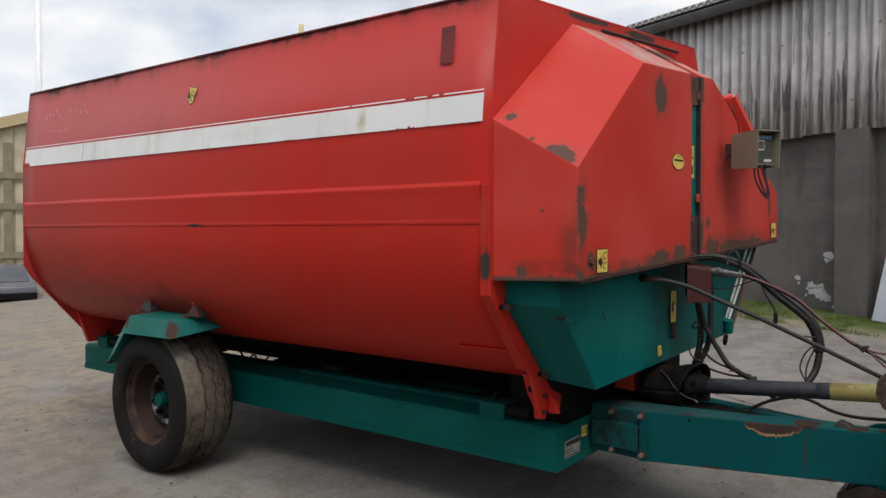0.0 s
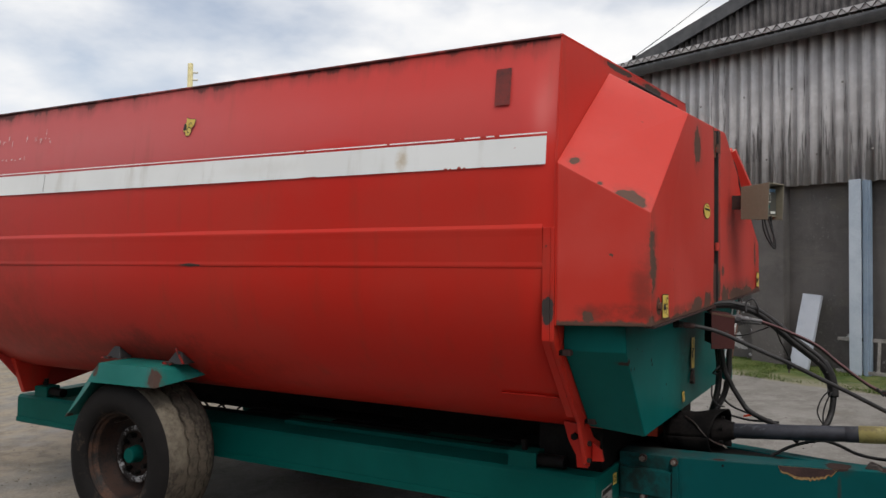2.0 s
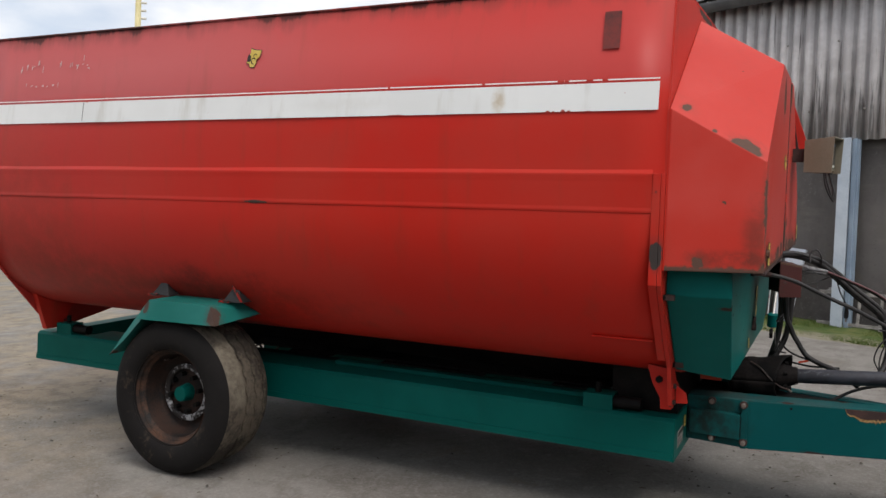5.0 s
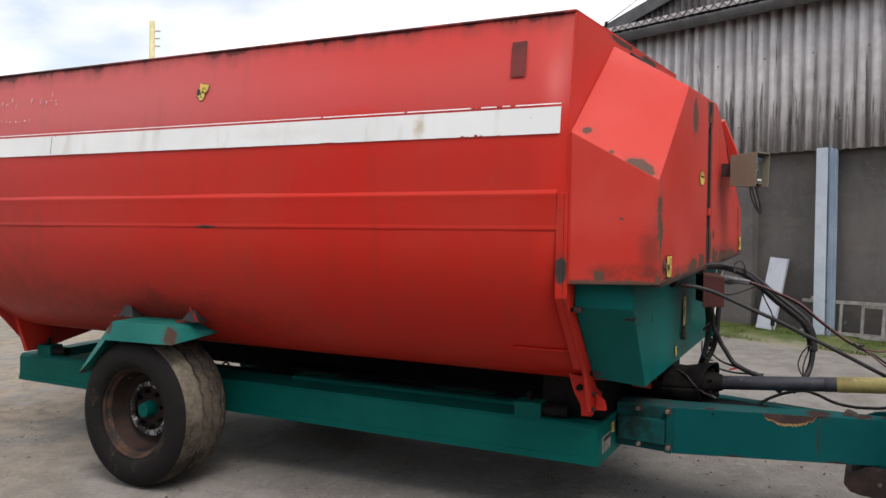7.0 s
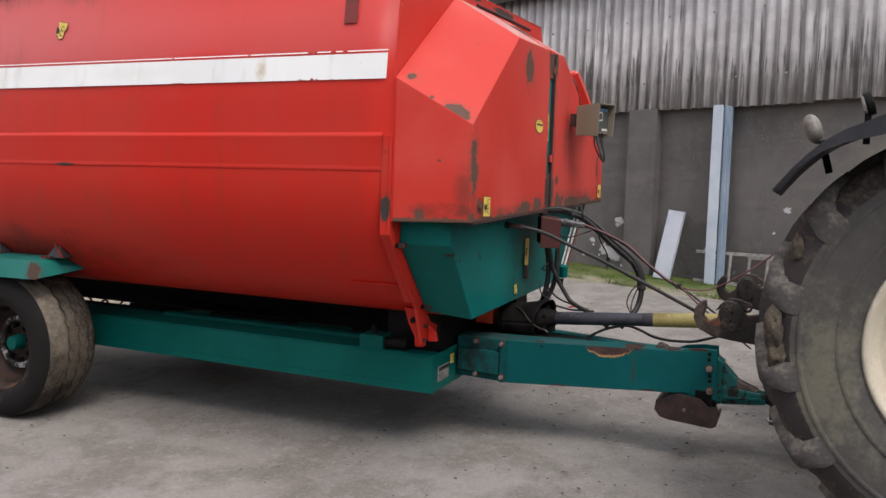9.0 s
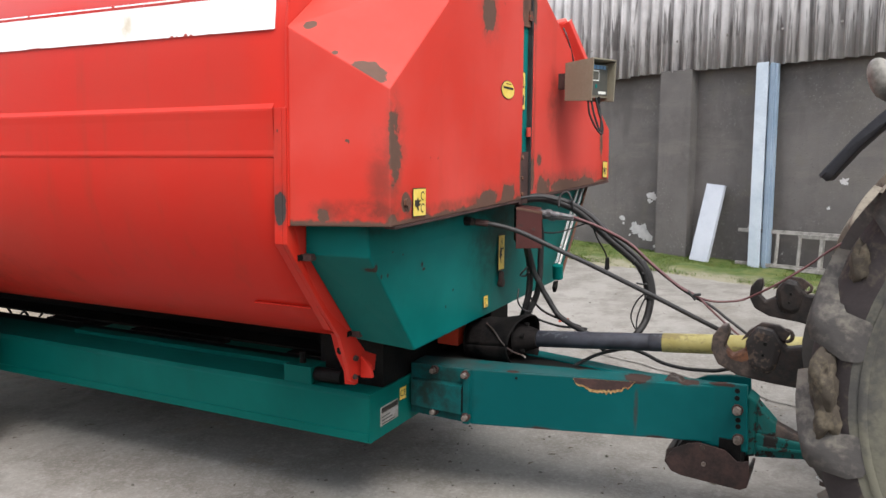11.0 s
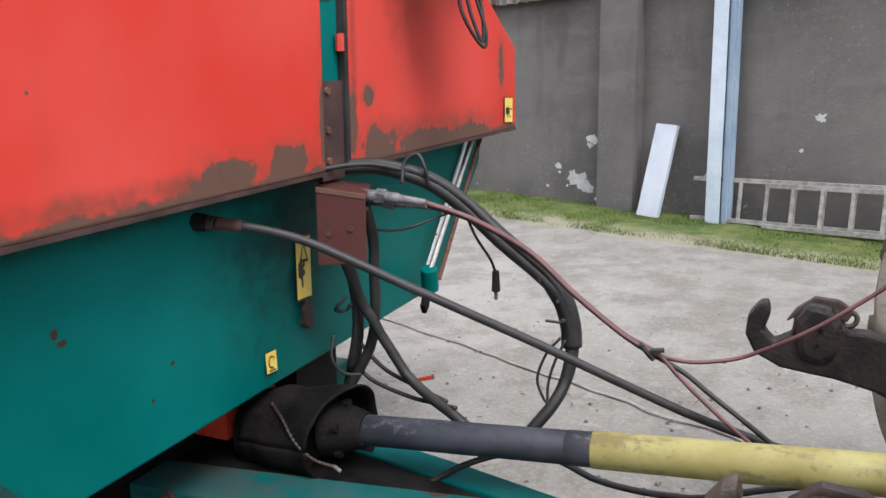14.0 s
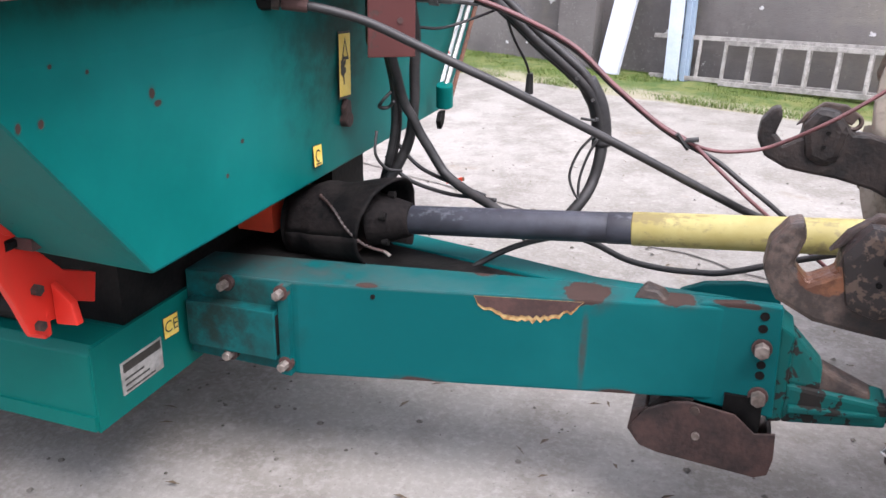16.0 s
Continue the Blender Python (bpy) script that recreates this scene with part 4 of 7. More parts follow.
def build_splash():
    """A splash of white paint on the wall."""
    rng = random.Random(8)
    b = bmesh.new()
    for cx, cz, r in ((-1.76, 0.86, 0.105), (-1.64, 0.80, 0.085), (-1.83, 0.93, 0.075), (-1.70, 0.93, 0.06), (-1.58, 0.77, 0.05), (-2.06, 1.035, 0.045), (-2.04, 0.96, 0.02), (-1.57, 1.37, 0.060), (-1.60, 1.30, 0.035), (-1.54, 1.33, 0.03), (-1.50, 0.66, 0.025), (-1.92, 0.80, 0.018), (-2.22, 0.78, 0.022), (-1.47, 1.02, 0.02), (-0.93, 1.0, 0.02), (-0.10, 1.02, 0.03), (-0.16, 0.97, 0.02), (1.02, 1.62, 0.045), (0.86, 1.30, 0.02), (1.9, 1.1, 0.03)):
        n = 44
        ring = []
        for k in range(n):
            a = 2 * math.pi * k / n
            q = 1 + 0.75 * noise.noise((cx * 9 + 1.5 * math.cos(a), cz * 9 + 1.5 * math.sin(a), 1)) + 0.35 * noise.noise((cx * 9 + 5 * math.cos(a), cz * 9 + 5 * math.sin(a), 4)) + rng.uniform(-0.08, 0.08)
            ring.append(b.verts.new(SHED @ Vector((cx + r * q * math.cos(a), -0.004, cz + 0.8 * r * q * math.sin(a)))))
        b.faces.new(ring)
    setting(mesh_object("paint_splash", b, m_white_spot), "flaking white paint splash on the grey wall", "paint")


build_splash()

# ---- the feed mixer wagon ----
WAGON = pose(0, 2.925, 0)
wagon = thing("mixer_wagon", WAGON, "large red feed mixer wagon on a green chassis, paint worn", "wagon")
on_slope.add(wagon)
X_FRONT, X_REAR, MID = -2.13, -6.97, 1.30


def lift(x, z):
    """Above the ridge the tub grows a little higher towards its rear."""
    return z if z < 1.74 else 1.74 + (z - 1.74) * (1 + 0.047 * (X_FRONT - x) / 4.84)


def tub_section(x):
    near = [(0.068, 2.816), (0.004, 2.23), (0.0, 2.10), (0.0, 1.93), (0.0, 1.75)]
    curve = [(0.82 - 0.82 * math.cos(a), 1.735 - 0.855 * math.sin(a)) for a in [math.pi / 2 * k / 16 for k in range(17)]]
    far = [(2.60 - y, z) for y, z in reversed(curve)] + [(2.60, 1.93), (2.60, 2.23), (2.32, 2.816)]
    return [(x, y, lift(x, z)) for y, z in near + curve + far]


def build_tub():
    xs = [X_REAR + (X_FRONT - X_REAR) * k / 24 for k in range(25)]
    b = skin([tub_section(x) for x in xs])
    for v in b.verts:
        v.co.y += 0.004 * noise.noise((v.co.x * 1.3, 0, v.co.z * 2)) * (1 if v.co.y < 1 else 0)
    tub = thicken(part("tub", b, m_tub, wagon, "red painted steel tub with a rounded belly", smooth=True), 0.008)
    tub.data.set_sharp_from_angle(angle=radians(25))
    # the pressed band between the two ridges
    lines = []
    for x in [X_REAR + 0.02, -6.2, -5.4, -4.6, -3.8, -3.0, X_FRONT - 0.055]:
        lines.append([(x, y, lift(x, z)) for y, z in ((0.001, 1.948), (-0.012, 1.928), (-0.0125, 1.920), (-0.010, 1.890), (-0.005, 1.772), (-0.0065, 1.757), (-0.005, 1.748), (0.006, 1.738))])
    part("side_band", skin(lines), m_tub, wagon, smooth=False)
    # rolled top rim
    for y, z in ((0.066, 2.816), (2.322, 2.816)):
        part("top_rim", rod((X_REAR, y, lift(X_REAR, z)), (X_FRONT, y, z), 0.007, seg=8), m_tub, wagon, smooth=True)
    part("top_rim", rod((X_FRONT, 0.066, 2.816), (X_FRONT, 2.322, 2.816), 0.008, seg=8), m_flange, wagon, smooth=True)
    front = [(y, z) for _, y, z in tub_section(X_FRONT)]
    part("front_wall", prism(front, 0, X_FRONT - 0.004, X_FRONT + 0.006, 0.0), m_front, wagon)
    rear = [(0.066, lift(X_REAR, 2.816)), (0.001, lift(X_REAR, 2.23)), (-0.006, 1.43), (0.05, 1.33), (0.60, 0.69), (0.70, 0.69), (1.30, 0.80), (1.90, 0.69), (2.0, 0.69), (2.55, 1.33), (2.62, 1.43), (2.61, lift(X_REAR, 2.23)), (2.34, lift(X_REAR, 2.816))]
    part("rear_wall", prism(rear, 0, X_REAR - 0.020, X_REAR - 0.002, 0.003), m_tub, wagon)
    # front leg and rear leg on which the tub stands
    leg = [(-0.007, 1.93), (-0.007, 1.42), (0.019, 1.384), (0.23, 1.108), (0.334, 0.986), (0.389, 0.851), (0.414, 0.777), (0.467, 0.751), (0.468, 0.785), (0.530, 0.775), (0.548, 0.797), (0.600, 0.772), (0.614, 0.841), (0.523, 0.882), (0.475, 0.935), (0.390, 1.020), (0.192, 1.272), (0.09, 1.40), (0.075, 1.48), (0.060, 1.93)]
    part("front_leg", prism(leg, 0, X_FRONT - 0.016, X_FRONT + 0.004, 0.003), m_flange, wagon)
    part("leg_rib", prism([(-0.007, 1.93), (-0.007, 1.42), (0.30, 1.02), (0.312, 1.03), (0.012, 1.43), (0.012, 1.93)], 0, X_FRONT - 0.055, X_FRONT - 0.017, 0.003), m_flange, wagon)
    shoe = part("leg_bracket", prism([(-2.265, 0.965), (-2.14, 0.95), (-2.125, 0.80), (-2.135, 0.745), (-2.19, 0.742), (-2.195, 0.80), (-2.235, 0.87)], 1, 0.455, 0.470, 0.004), m_flange, wagon)
    part("bracket_bolt", rod((-2.20, 0.435, 0.895), (-2.20, 0.456, 0.895), 0.018, seg=6), m_black, shoe)
    for y, z, r in ((0.435, 0.79, 0.012), (0.44, 0.87, 0.013)):
        part("leg_bolt", rod((X_FRONT, y, z), (X_FRONT + 0.018, y, z), r, seg=6), m_hook, wagon)
    part("foot_web", prism([(-2.12, 0.775), (-2.12, 0.87), (-2.07, 0.83), (-2.06, 0.78)], 1, 0.475, 0.495, 0.004), m_flange, wagon)
    part("rear_leg", prism([(0.40, 1.05), (0.52, 0.70), (0.66, 0.70), (0.80, 0.95)], 0, X_REAR, X_REAR + 0.05, 0.005), m_flange, wagon)
    part("belly_seam", prism([(-2.50, 1.120), (-2.20, 1.120), (-2.20, 1.126), (-2.50, 1.126)], 1, 0.233, 0.250, 0.0), m_tub, wagon)


build_tub()


def build_markings():
    def strip(name, za0, za1, zb0, zb1, x0, x1, mat, out=0.004, steps=12):
        lines = []
        for k in range(steps + 1):
            f = k / steps
            x = x0 + (x1 - x0) * f
            lo, hi = za0 + (zb0 - za0) * f, za1 + (zb1 - za1) * f
            y = lambda z: 0.004 + 0.064 * max(0.0, (z - 1.74) / (lift(x, 2.816) - 1.74) * 1.076 - 0.49) / 0.586 - out - 0.004
            lines.append([(x, y(lo), lo), (x, y(hi), hi)])
        return part(name, skin(lines), mat, wagon)
    s = strip("white_stripe", 2.252, 2.390, 2.217, 2.348, X_REAR + 0.03, X_FRONT - 0.045, m_white)
    s["label"] = "scuffed white stripe along the tub"
    strip("thin_white_line", 2.4045, 2.4105, 2.3595, 2.3655, X_REAR + 0.03, X_FRONT - 0.045, m_line)
    strip("stripe_seam", 2.255, 2.38, 2.253, 2.378, -5.945, -5.940, m_ink, 0.006, 1)
    strip("dark_patch", 2.512, 2.690, 2.512, 2.690, -2.452, -2.372, m_patch, 0.004, 2)
    rng = random.Random(3)
    for k in range(13):
        x = -6.62 + 0.055 * k
        if k in (5, 6, 8):
            continue
        z = 2.60 + 0.05 * rng.random()
        for q in range(2):
            zz, xx = z + rng.uniform(-0.012, 0.022), x + rng.uniform(0, 0.022)
            if rng.random() < 0.5:
                strip("worn_letter", zz, zz + 0.008, zz + rng.uniform(-0.012, 0.012), zz + 0.010, xx, xx + rng.uniform(0.012, 0.030), m_letter, 0.005, 1)
            else:
                strip("worn_letter", zz, zz + rng.uniform(0.018, 0.040), zz + 0.004, zz + 0.035, xx, xx + 0.007, m_letter, 0.005, 1)
    for k in range(7):
        x, z = -6.56 + 0.055 * k + rng.uniform(-0.012, 0.012), 2.50 + rng.uniform(-0.006, 0.012)
        if rng.random() < 0.45:
            strip("worn_letter", z, z + rng.uniform(0.012, 0.034), z + 0.003, z + rng.uniform(0.012, 0.036), x, x + 0.007, m_letter, 0.005, 1)
        else:
            strip("worn_letter", z, z + 0.008, z + rng.uniform(-0.008, 0.014), z + 0.012, x, x + rng.uniform(0.014, 0.026), m_letter, 0.005, 1)



build_markings()


def sticker(name, m, w, h, marks=(), round_one=False, parent=None, label="yellow warning sticker", outline=None):
    """A yellow film with a black rim; marks are outlines in its own plane, x right and y up, within the unit square."""
    b = bmesh.new()
    def flat(outline, z, grow=1.0):
        bm = bmesh.new()
        bm.faces.new([bm.verts.new(((x - 0.5) * w * grow, (y - 0.5) * h * grow, z)) for x, y in outline])
        return bm
    shape = [(0.5 + 0.5 * math.cos(a), 0.5 + 0.5 * math.sin(a)) for a in [2 * math.pi * k / 28 for k in range(28)]] if round_one else outline or [(0, 0), (1, 0), (1, 1), (0, 1)]
    rim = loose_part(name, flat(shape, 0.0015), m_ink, parent or wagon, m, label)
    part("film", flat(shape, 0.0028, 0.93), m_sticker, rim)
    for mark in marks:
        part("mark", flat(mark, 0.0042), m_ink, rim)
    return rim


FRONT = Matrix(((0, 0, 1, 0), (1, 0, 0, 0), (0, 1, 0, 0), (0, 0, 0, 1)))  # a plane that faces the wagon's front
SIDE = Matrix(((1, 0, 0, 0), (0, 0, -1, 0), (0, 1, 0, 0), (0, 0, 0, 1)))  # a plane that faces the near side


def arrow_ring(cx, cy, r, n=12):
    outer = [(cx + r * math.cos(a), cy + r * math.sin(a)) for a in [0.5 + 4.6 * k / n for k in range(n + 1)]]
    inner = [(cx + 0.72 * r * math.cos(a), cy + 0.72 * r * math.sin(a)) for a in [0.5 + 4.6 * k / n for k in range(n + 1)]]
    return outer + inner[::-1]


HAND = [(0.12, 0.38), (0.30, 0.32), (0.34, 0.20), (0.42, 0.22), (0.40, 0.36), (0.55, 0.40), (0.55, 0.46), (0.42, 0.48), (0.56, 0.54), (0.54, 0.60), (0.40, 0.56), (0.38, 0.66), (0.30, 0.64), (0.28, 0.58), (0.12, 0.58)]
WARN = [(0.2, 0.58), (0.8, 0.58), (0.5, 0.92), (0.5, 0.84), (0.68, 0.63), (0.32, 0.63), (0.5, 0.84), (0.5, 0.92)]
BOOK = [(0.22, 0.18), (0.48, 0.12), (0.78, 0.18), (0.78, 0.42), (0.5, 0.36), (0.24, 0.42)]


# ---- the nose cover over the drive ----
def build_nose():
    xb, xf = X_FRONT + 0.008, -1.70
    inner = 1.272
    def half(y_low, y_up, z_up, y_top, y_back, y_in):
        pts = [(xb, y_low - 0.048 * (1 if y_low < 1 else -1), z_up + 0.24), (xb, y_back, 2.75), (xf, y_top, 2.49), (xf - 0.008, y_up, z_up), (xf - 0.003, y_low, 1.497), (xb, y_low - 0.048 * (1 if y_low < 1 else -1), 1.490),
               (xb, y_in, 2.75), (xf, y_in, 2.49), (xf, y_in, 1.497), (xb, y_in, 1.490)]
        faces = [(0, 3, 4, 5), (0, 1, 2, 3), (3, 2, 7, 8, 4), (1, 6, 7, 2), (6, 9, 8, 7), (5, 4, 8, 9), (0, 5, 9, 6, 1)]
        return hull(pts, faces, 0.006)
    near = part("nose_panel", half(0.048, 0.048, 1.984, 0.655, 0.70, 1.250), m_nose, wagon, "red folded steel cover, paint worn brown at its edges")
    far = part("nose_panel", half(2.745, 2.745, 1.825, 1.545, 1.53, 1.385), m_nose, wagon, "red folded steel cover, paint worn brown at its edges")
    part("bottom_lip", box(xf - 0.045, xf + 0.002, 0.072, 1.25, 1.487, 1.497, 0.003), m_dark_rust, near)
    part("bottom_lip", box(xf - 0.045, xf + 0.002, 1.385, 2.74, 1.487, 1.497, 0.003), m_dark_rust, far)
    part("bolt_head", rod((xf, 0.147, 1.578), (xf + 0.012, 0.147, 1.578), 0.017, seg=6), m_rust, near)
    post = part("centre_post", box(-1.80, -1.725, 1.256, 1.362, 1.47, 2.47, 0.004), m_hopper, wagon, "green recessed post between the two covers")
    part("rubber_edge", box(-1.76, xf - 0.004, 1.366, 1.383, 1.50, 2.485, 0.004), m_rubber, post)
    part("rust_foot", box(-1.80, -1.713, 1.2535, 1.364, 1.47, 1.725, 0.004), m_dark_rust, post)
    for z in (1.52, 1.60, 1.70):
        part("foot_bolt", rod((-1.714, 1.285, z), (-1.706, 1.285, z), 0.010, seg=6), m_rust, post)
    part("top_cap", box(-1.80, -1.714, 1.255, 1.364, 2.33, 2.475, 0.004), m_rust, post)
    for z in (1.80, 2.36):
        part("hinge_pin", rod((-1.708, 1.350, z), (-1.708, 1.350, z + 0.045), 0.012, seg=8), m_nose, post)
    part("seam", box(X_FRONT + 0.006, X_FRONT + 0.013, -0.004, 0.010, 1.49, 2.22, 0.002), m_tub, wagon)
    part("top_seal", hose([(-2.105, 1.0, 2.752), (-2.105, 1.5, 2.754), (-2.105, 2.0, 2.752)], 0.010, 8), m_rubber, wagon)
    # stickers
    sticker("warning_sticker", Matrix.Translation((xf + 0.0005, 0.243, 1.570)) @ FRONT, 0.100, 0.108, [HAND, arrow_ring(0.72, 0.72, 0.16), arrow_ring(0.72, 0.30, 0.16)], parent=near)
    sticker("dealer_sticker", Matrix.Translation((xf + 0.0005, 1.062, 2.017)) @ FRONT, 0.155, 0.085, [[(0.14, 0.54), (0.86, 0.54), (0.86, 0.66), (0.14, 0.66)], [(0.32, 0.80), (0.68, 0.80), (0.68, 0.83), (0.32, 0.83)]], True, near, "round yellow sticker with an unreadable name bar")
    sticker("warning_sticker", Matrix.Translation((xf + 0.0005, 2.64, 1.575)) @ FRONT, 0.100, 0.105, [HAND, arrow_ring(0.7, 0.4, 0.18)], parent=far)
    sticker("warning_sticker", Matrix.Translation((-1.7245, 1.296, 2.022)) @ FRONT, 0.066, 0.19, [WARN, BOOK], parent=post)
    sticker("warning_sticker", Matrix.Translation((-4.54, 0.034, 2.590)) @ SIDE @ pose(0, 0, 0, 0, 0, -12), 0.100, 0.115, [[(0.05, 0.30), (0.16, 0.26), (0.33, 0.34), (0.30, 0.55), (0.20, 0.66), (0.08, 0.62)], arrow_ring(0.52, 0.36, 0.17), arrow_ring(0.60, 0.62, 0.14)], parent=wagon, label="small yellow warning sticker, half worn away",
            outline=[(0.0, 0.20), (0.22, 0.18), (0.30, 0.0), (0.62, 0.04), (0.74, 0.30), (0.70, 0.46), (0.92, 0.66), (1.0, 1.0), (0.42, 0.96), (0.16, 1.0), (0.20, 0.74), (0.04, 0.60)])


build_nose()


# ---- green hopper under the nose ----
def build_hopper():
    xb, xf = X_FRONT + 0.008, -1.835
    f = lambda y: 2.76 - y
    pts = []
    for m in (lambda y: y, f):
        pts += [(xb, m(0.10), 1.488), (xf, m(0.105), 1.488), (xf + 0.004, m(0.105), 1.371), (xb, m(0.10), 1.371), (xf - 0.025, m(0.495), 0.920), (xb, m(0.443), 0.955)]
    faces = [(0, 1, 2, 3), (3, 2, 4, 5), (6, 9, 8, 7), (9, 11, 10, 8), (1, 7, 8, 2), (2, 8, 10, 4), (4, 10, 11, 5), (0, 3, 5, 11, 9, 6), (0, 6, 7, 1)]
    hopper = part("hopper", hull(pts, faces, 0.008), m_hopper, wagon, "teal green folded steel hopper, scratched")
    sticker("warning_sticker", Matrix.Translation((xf + 0.0005, 1.325, 1.220)) @ FRONT, 0.075, 0.185, [WARN, HAND], parent=hopper)
    sticker("warning_sticker", Matrix.Translation((xf - 0.0165, 1.182, 0.995)) @ FRONT @ pose(0, 0, 0, -3) @ pose(0, 0, 0, 0, 0, 0), 0.05, 0.06, [arrow_ring(0.5, 0.5, 0.3), [(0.2, 0.1), (0.8, 0.1), (0.8, 0.16), (0.2, 0.16)]], parent=hopper)
    part("grommet", rod((xf - 0.02, 1.345, 1.062), (xf + 0.008, 1.345, 1.062), 0.022, seg=18, bevel=0.004), m_stand, hopper)
    part("slot_seal", prism([(1.325, 1.05), (1.362, 1.045), (1.358, 1.115), (1.335, 1.125), (1.322, 1.10)], 0, xf - 0.012, xf + 0.006, 0.005), m_stand, hopper)
    # catches on the near edge
    for y, z in ((0.10, 1.36), (0.43, 0.985)):
        part("catch", box(X_FRONT - 0.02, X_FRONT + 0.05, y - 0.022, y + 0.010, z - 0.013, z + 0.013, 0.004), m_dark_rust, wagon)
        part("catch_bolt", rod((X_FRONT + 0.0, y - 0.045, z), (X_FRONT + 0.0, y - 0.02, z), 0.014, seg=6), m_black, wagon)
    # discharge door strut on the far edge
    strut = part("strut_tube", rod((-1.79, 2.06, 0.965), (-1.785, 2.04, 1.05), 0.032, seg=16, bevel=0.006), m_hopper, wagon, "green strut tube with a bright rod")
    part("strut_rod", rod((-1.785, 2.05, 1.04), (-1.775, 2.43, 1.47), 0.010, seg=10), m_steel, strut)
    part("white_edge", hull([(-1.826, 2.10, 1.04), (-1.826, 2.13, 1.04), (-1.826, 2.50, 1.46), (-1.826, 2.47, 1.46), (-1.820, 2.10, 1.04), (-1.820, 2.13, 1.04), (-1.820, 2.50, 1.46), (-1.820, 2.47, 1.46)],
                           [(0, 1, 2, 3), (4, 7, 6, 5), (0, 4, 5, 1), (1, 5, 6, 2), (2, 6, 7, 3), (3, 7, 4, 0)], 0.0), m_white, strut)
    part("red_edge", rod((-1.80, 2.16, 0.98), (-1.79, 2.56, 1.47), 0.009, seg=8), m_rust, strut)
    part("hook_end", prism([(1.99, 0.925), (2.01, 0.955), (2.045, 0.955), (2.03, 0.91), (2.005, 0.892)], 0, -1.80, -1.78, 0.004), m_black, strut)


build_hopper()


# ---- chassis ----
def build_chassis():
    y0, x0, x1, z0, z1 = 0.565, -7.09, -2.135, 0.445, 0.665
    near = part("chassis_beam", prism([(y0, z0), (y0, z1 - 0.02), (y0 + 0.02, z1), (y0 + 0.12, z1), (y0 + 0.12, z0)], 0, x0, x1, 0.006), m_chassis, wagon)
    part("bottom_flange", box(x0, x1 - 0.001, y0 - 0.006, y0 + 0.004, z0 + 0.002, z0 + 0.040, 0.003), m_chassis, near)
    far = part("chassis_beam", prism([(2.64 - y0, z0), (2.64 - y0, z1 - 0.02), (2.62 - y0, z1), (2.52 - y0, z1), (2.52 - y0, z0)], 0, x0, x1, 0.006), m_chassis, wagon)
    front = part("cross_beam", box(x1 - 0.16, x1 - 0.002, y0 + 0.12, 2.52 - y0, z0 + 0.004, z1 - 0.004, 0.006), m_chassis, wagon)
    part("cross_beam", box(x0 + 0.002, x0 + 0.14, y0 + 0.12, 2.52 - y0, z0 + 0.004, z1 - 0.004, 0.006), m_chassis, wagon)
    part("end_plate", box(x1 - 0.004, x1 + 0.004, y0 + 0.004, 2.636 - y0, z0 - 0.004, z1 - 0.002, 0.002), m_chassis, front)
    # maker's plate and mark on the front
    plate = part("rating_plate", box(x1 + 0.004, x1 + 0.007, 0.655, 0.808, 0.492, 0.580, 0.0), m_alu, front, "small metal rating plate, unreadable")
    part("plate_bar", box(x1 + 0.007, x1 + 0.0085, 0.662, 0.802, 0.552, 0.575, 0.0), m_ink, plate)
    for k in range(3):
        part("plate_line", box(x1 + 0.007, x1 + 0.0080, 0.665, 0.775 - 0.02 * k, 0.498 + 0.016 * k, 0.503 + 0.016 * k, 0.0), m_ink, plate)
    mark = sticker("mark_sticker", Matrix.Translation((x1 + 0.0045, 0.852, 0.592)) @ FRONT, 0.062, 0.062, [], parent=front, label="yellow sticker with the letters CE")
    text = bpy.data.curves.new("letters", "FONT")
    text.body, text.size, text.align_x, text.align_y = "CE", 0.046, "CENTER", "CENTER"
    tmp = new("letters_tmp", text)
    me = bpy.data.meshes.new_from_object(tmp.evaluated_get(bpy.context.evaluated_depsgraph_get()))
    bpy.data.objects.remove(tmp)
    me.materials.append(m_ink)
    letters = new("letters", me)
    letters.parent, letters.matrix_local = mark, pose(0, 0, 0.0042)
    # load pads between chassis and tub
    for x in (-2.54, -6.80):
        pad = part("load_pad", box(x - 0.09, x + 0.07, 0.585, 0.70, 0.662, 0.745, 0.006), m_chassis, wagon)
        part("pin", rod((x - 0.02, 0.64, 0.745), (x - 0.02, 0.64, 0.80), 0.017, seg=10), m_black, pad)
        part("roller", rod((x + 0.07, 0.63, 0.705), (x + 0.22, 0.63, 0.705), 0.034, seg=16), m_black, pad)
    # near-black sheets under the belly, with gaps between the bridges
    tray = part("belly_tray", box(-6.4, -2.6, 0.875, 1.0, 0.640, 0.652, 0.0), m_black, wagon, "black tray under the belly")
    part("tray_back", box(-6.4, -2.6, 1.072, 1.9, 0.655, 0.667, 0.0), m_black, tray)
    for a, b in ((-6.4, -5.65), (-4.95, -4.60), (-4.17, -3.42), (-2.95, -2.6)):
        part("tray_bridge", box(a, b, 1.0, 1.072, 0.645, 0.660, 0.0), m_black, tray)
    part("hung_cable", hose([(-5.45, 1.06, 0.66), (-5.36, 1.06, 0.60), (-5.27, 1.06, 0.655), (-5.18, 1.06, 0.59), (-5.08, 1.06, 0.66)], 0.008, 6), m_rubber, tray)
    part("top_flange", box(-6.6, -2.30, y0 + 0.1215, 0.872, 0.648, 0.662, 0.003), m_chassis, near, "dusty top flange of the beam")
    part("chassis_tie", box(-4.4, -2.64, 0.79, 0.86, 0.663, 0.684, 0.004), m_chassis, wagon)
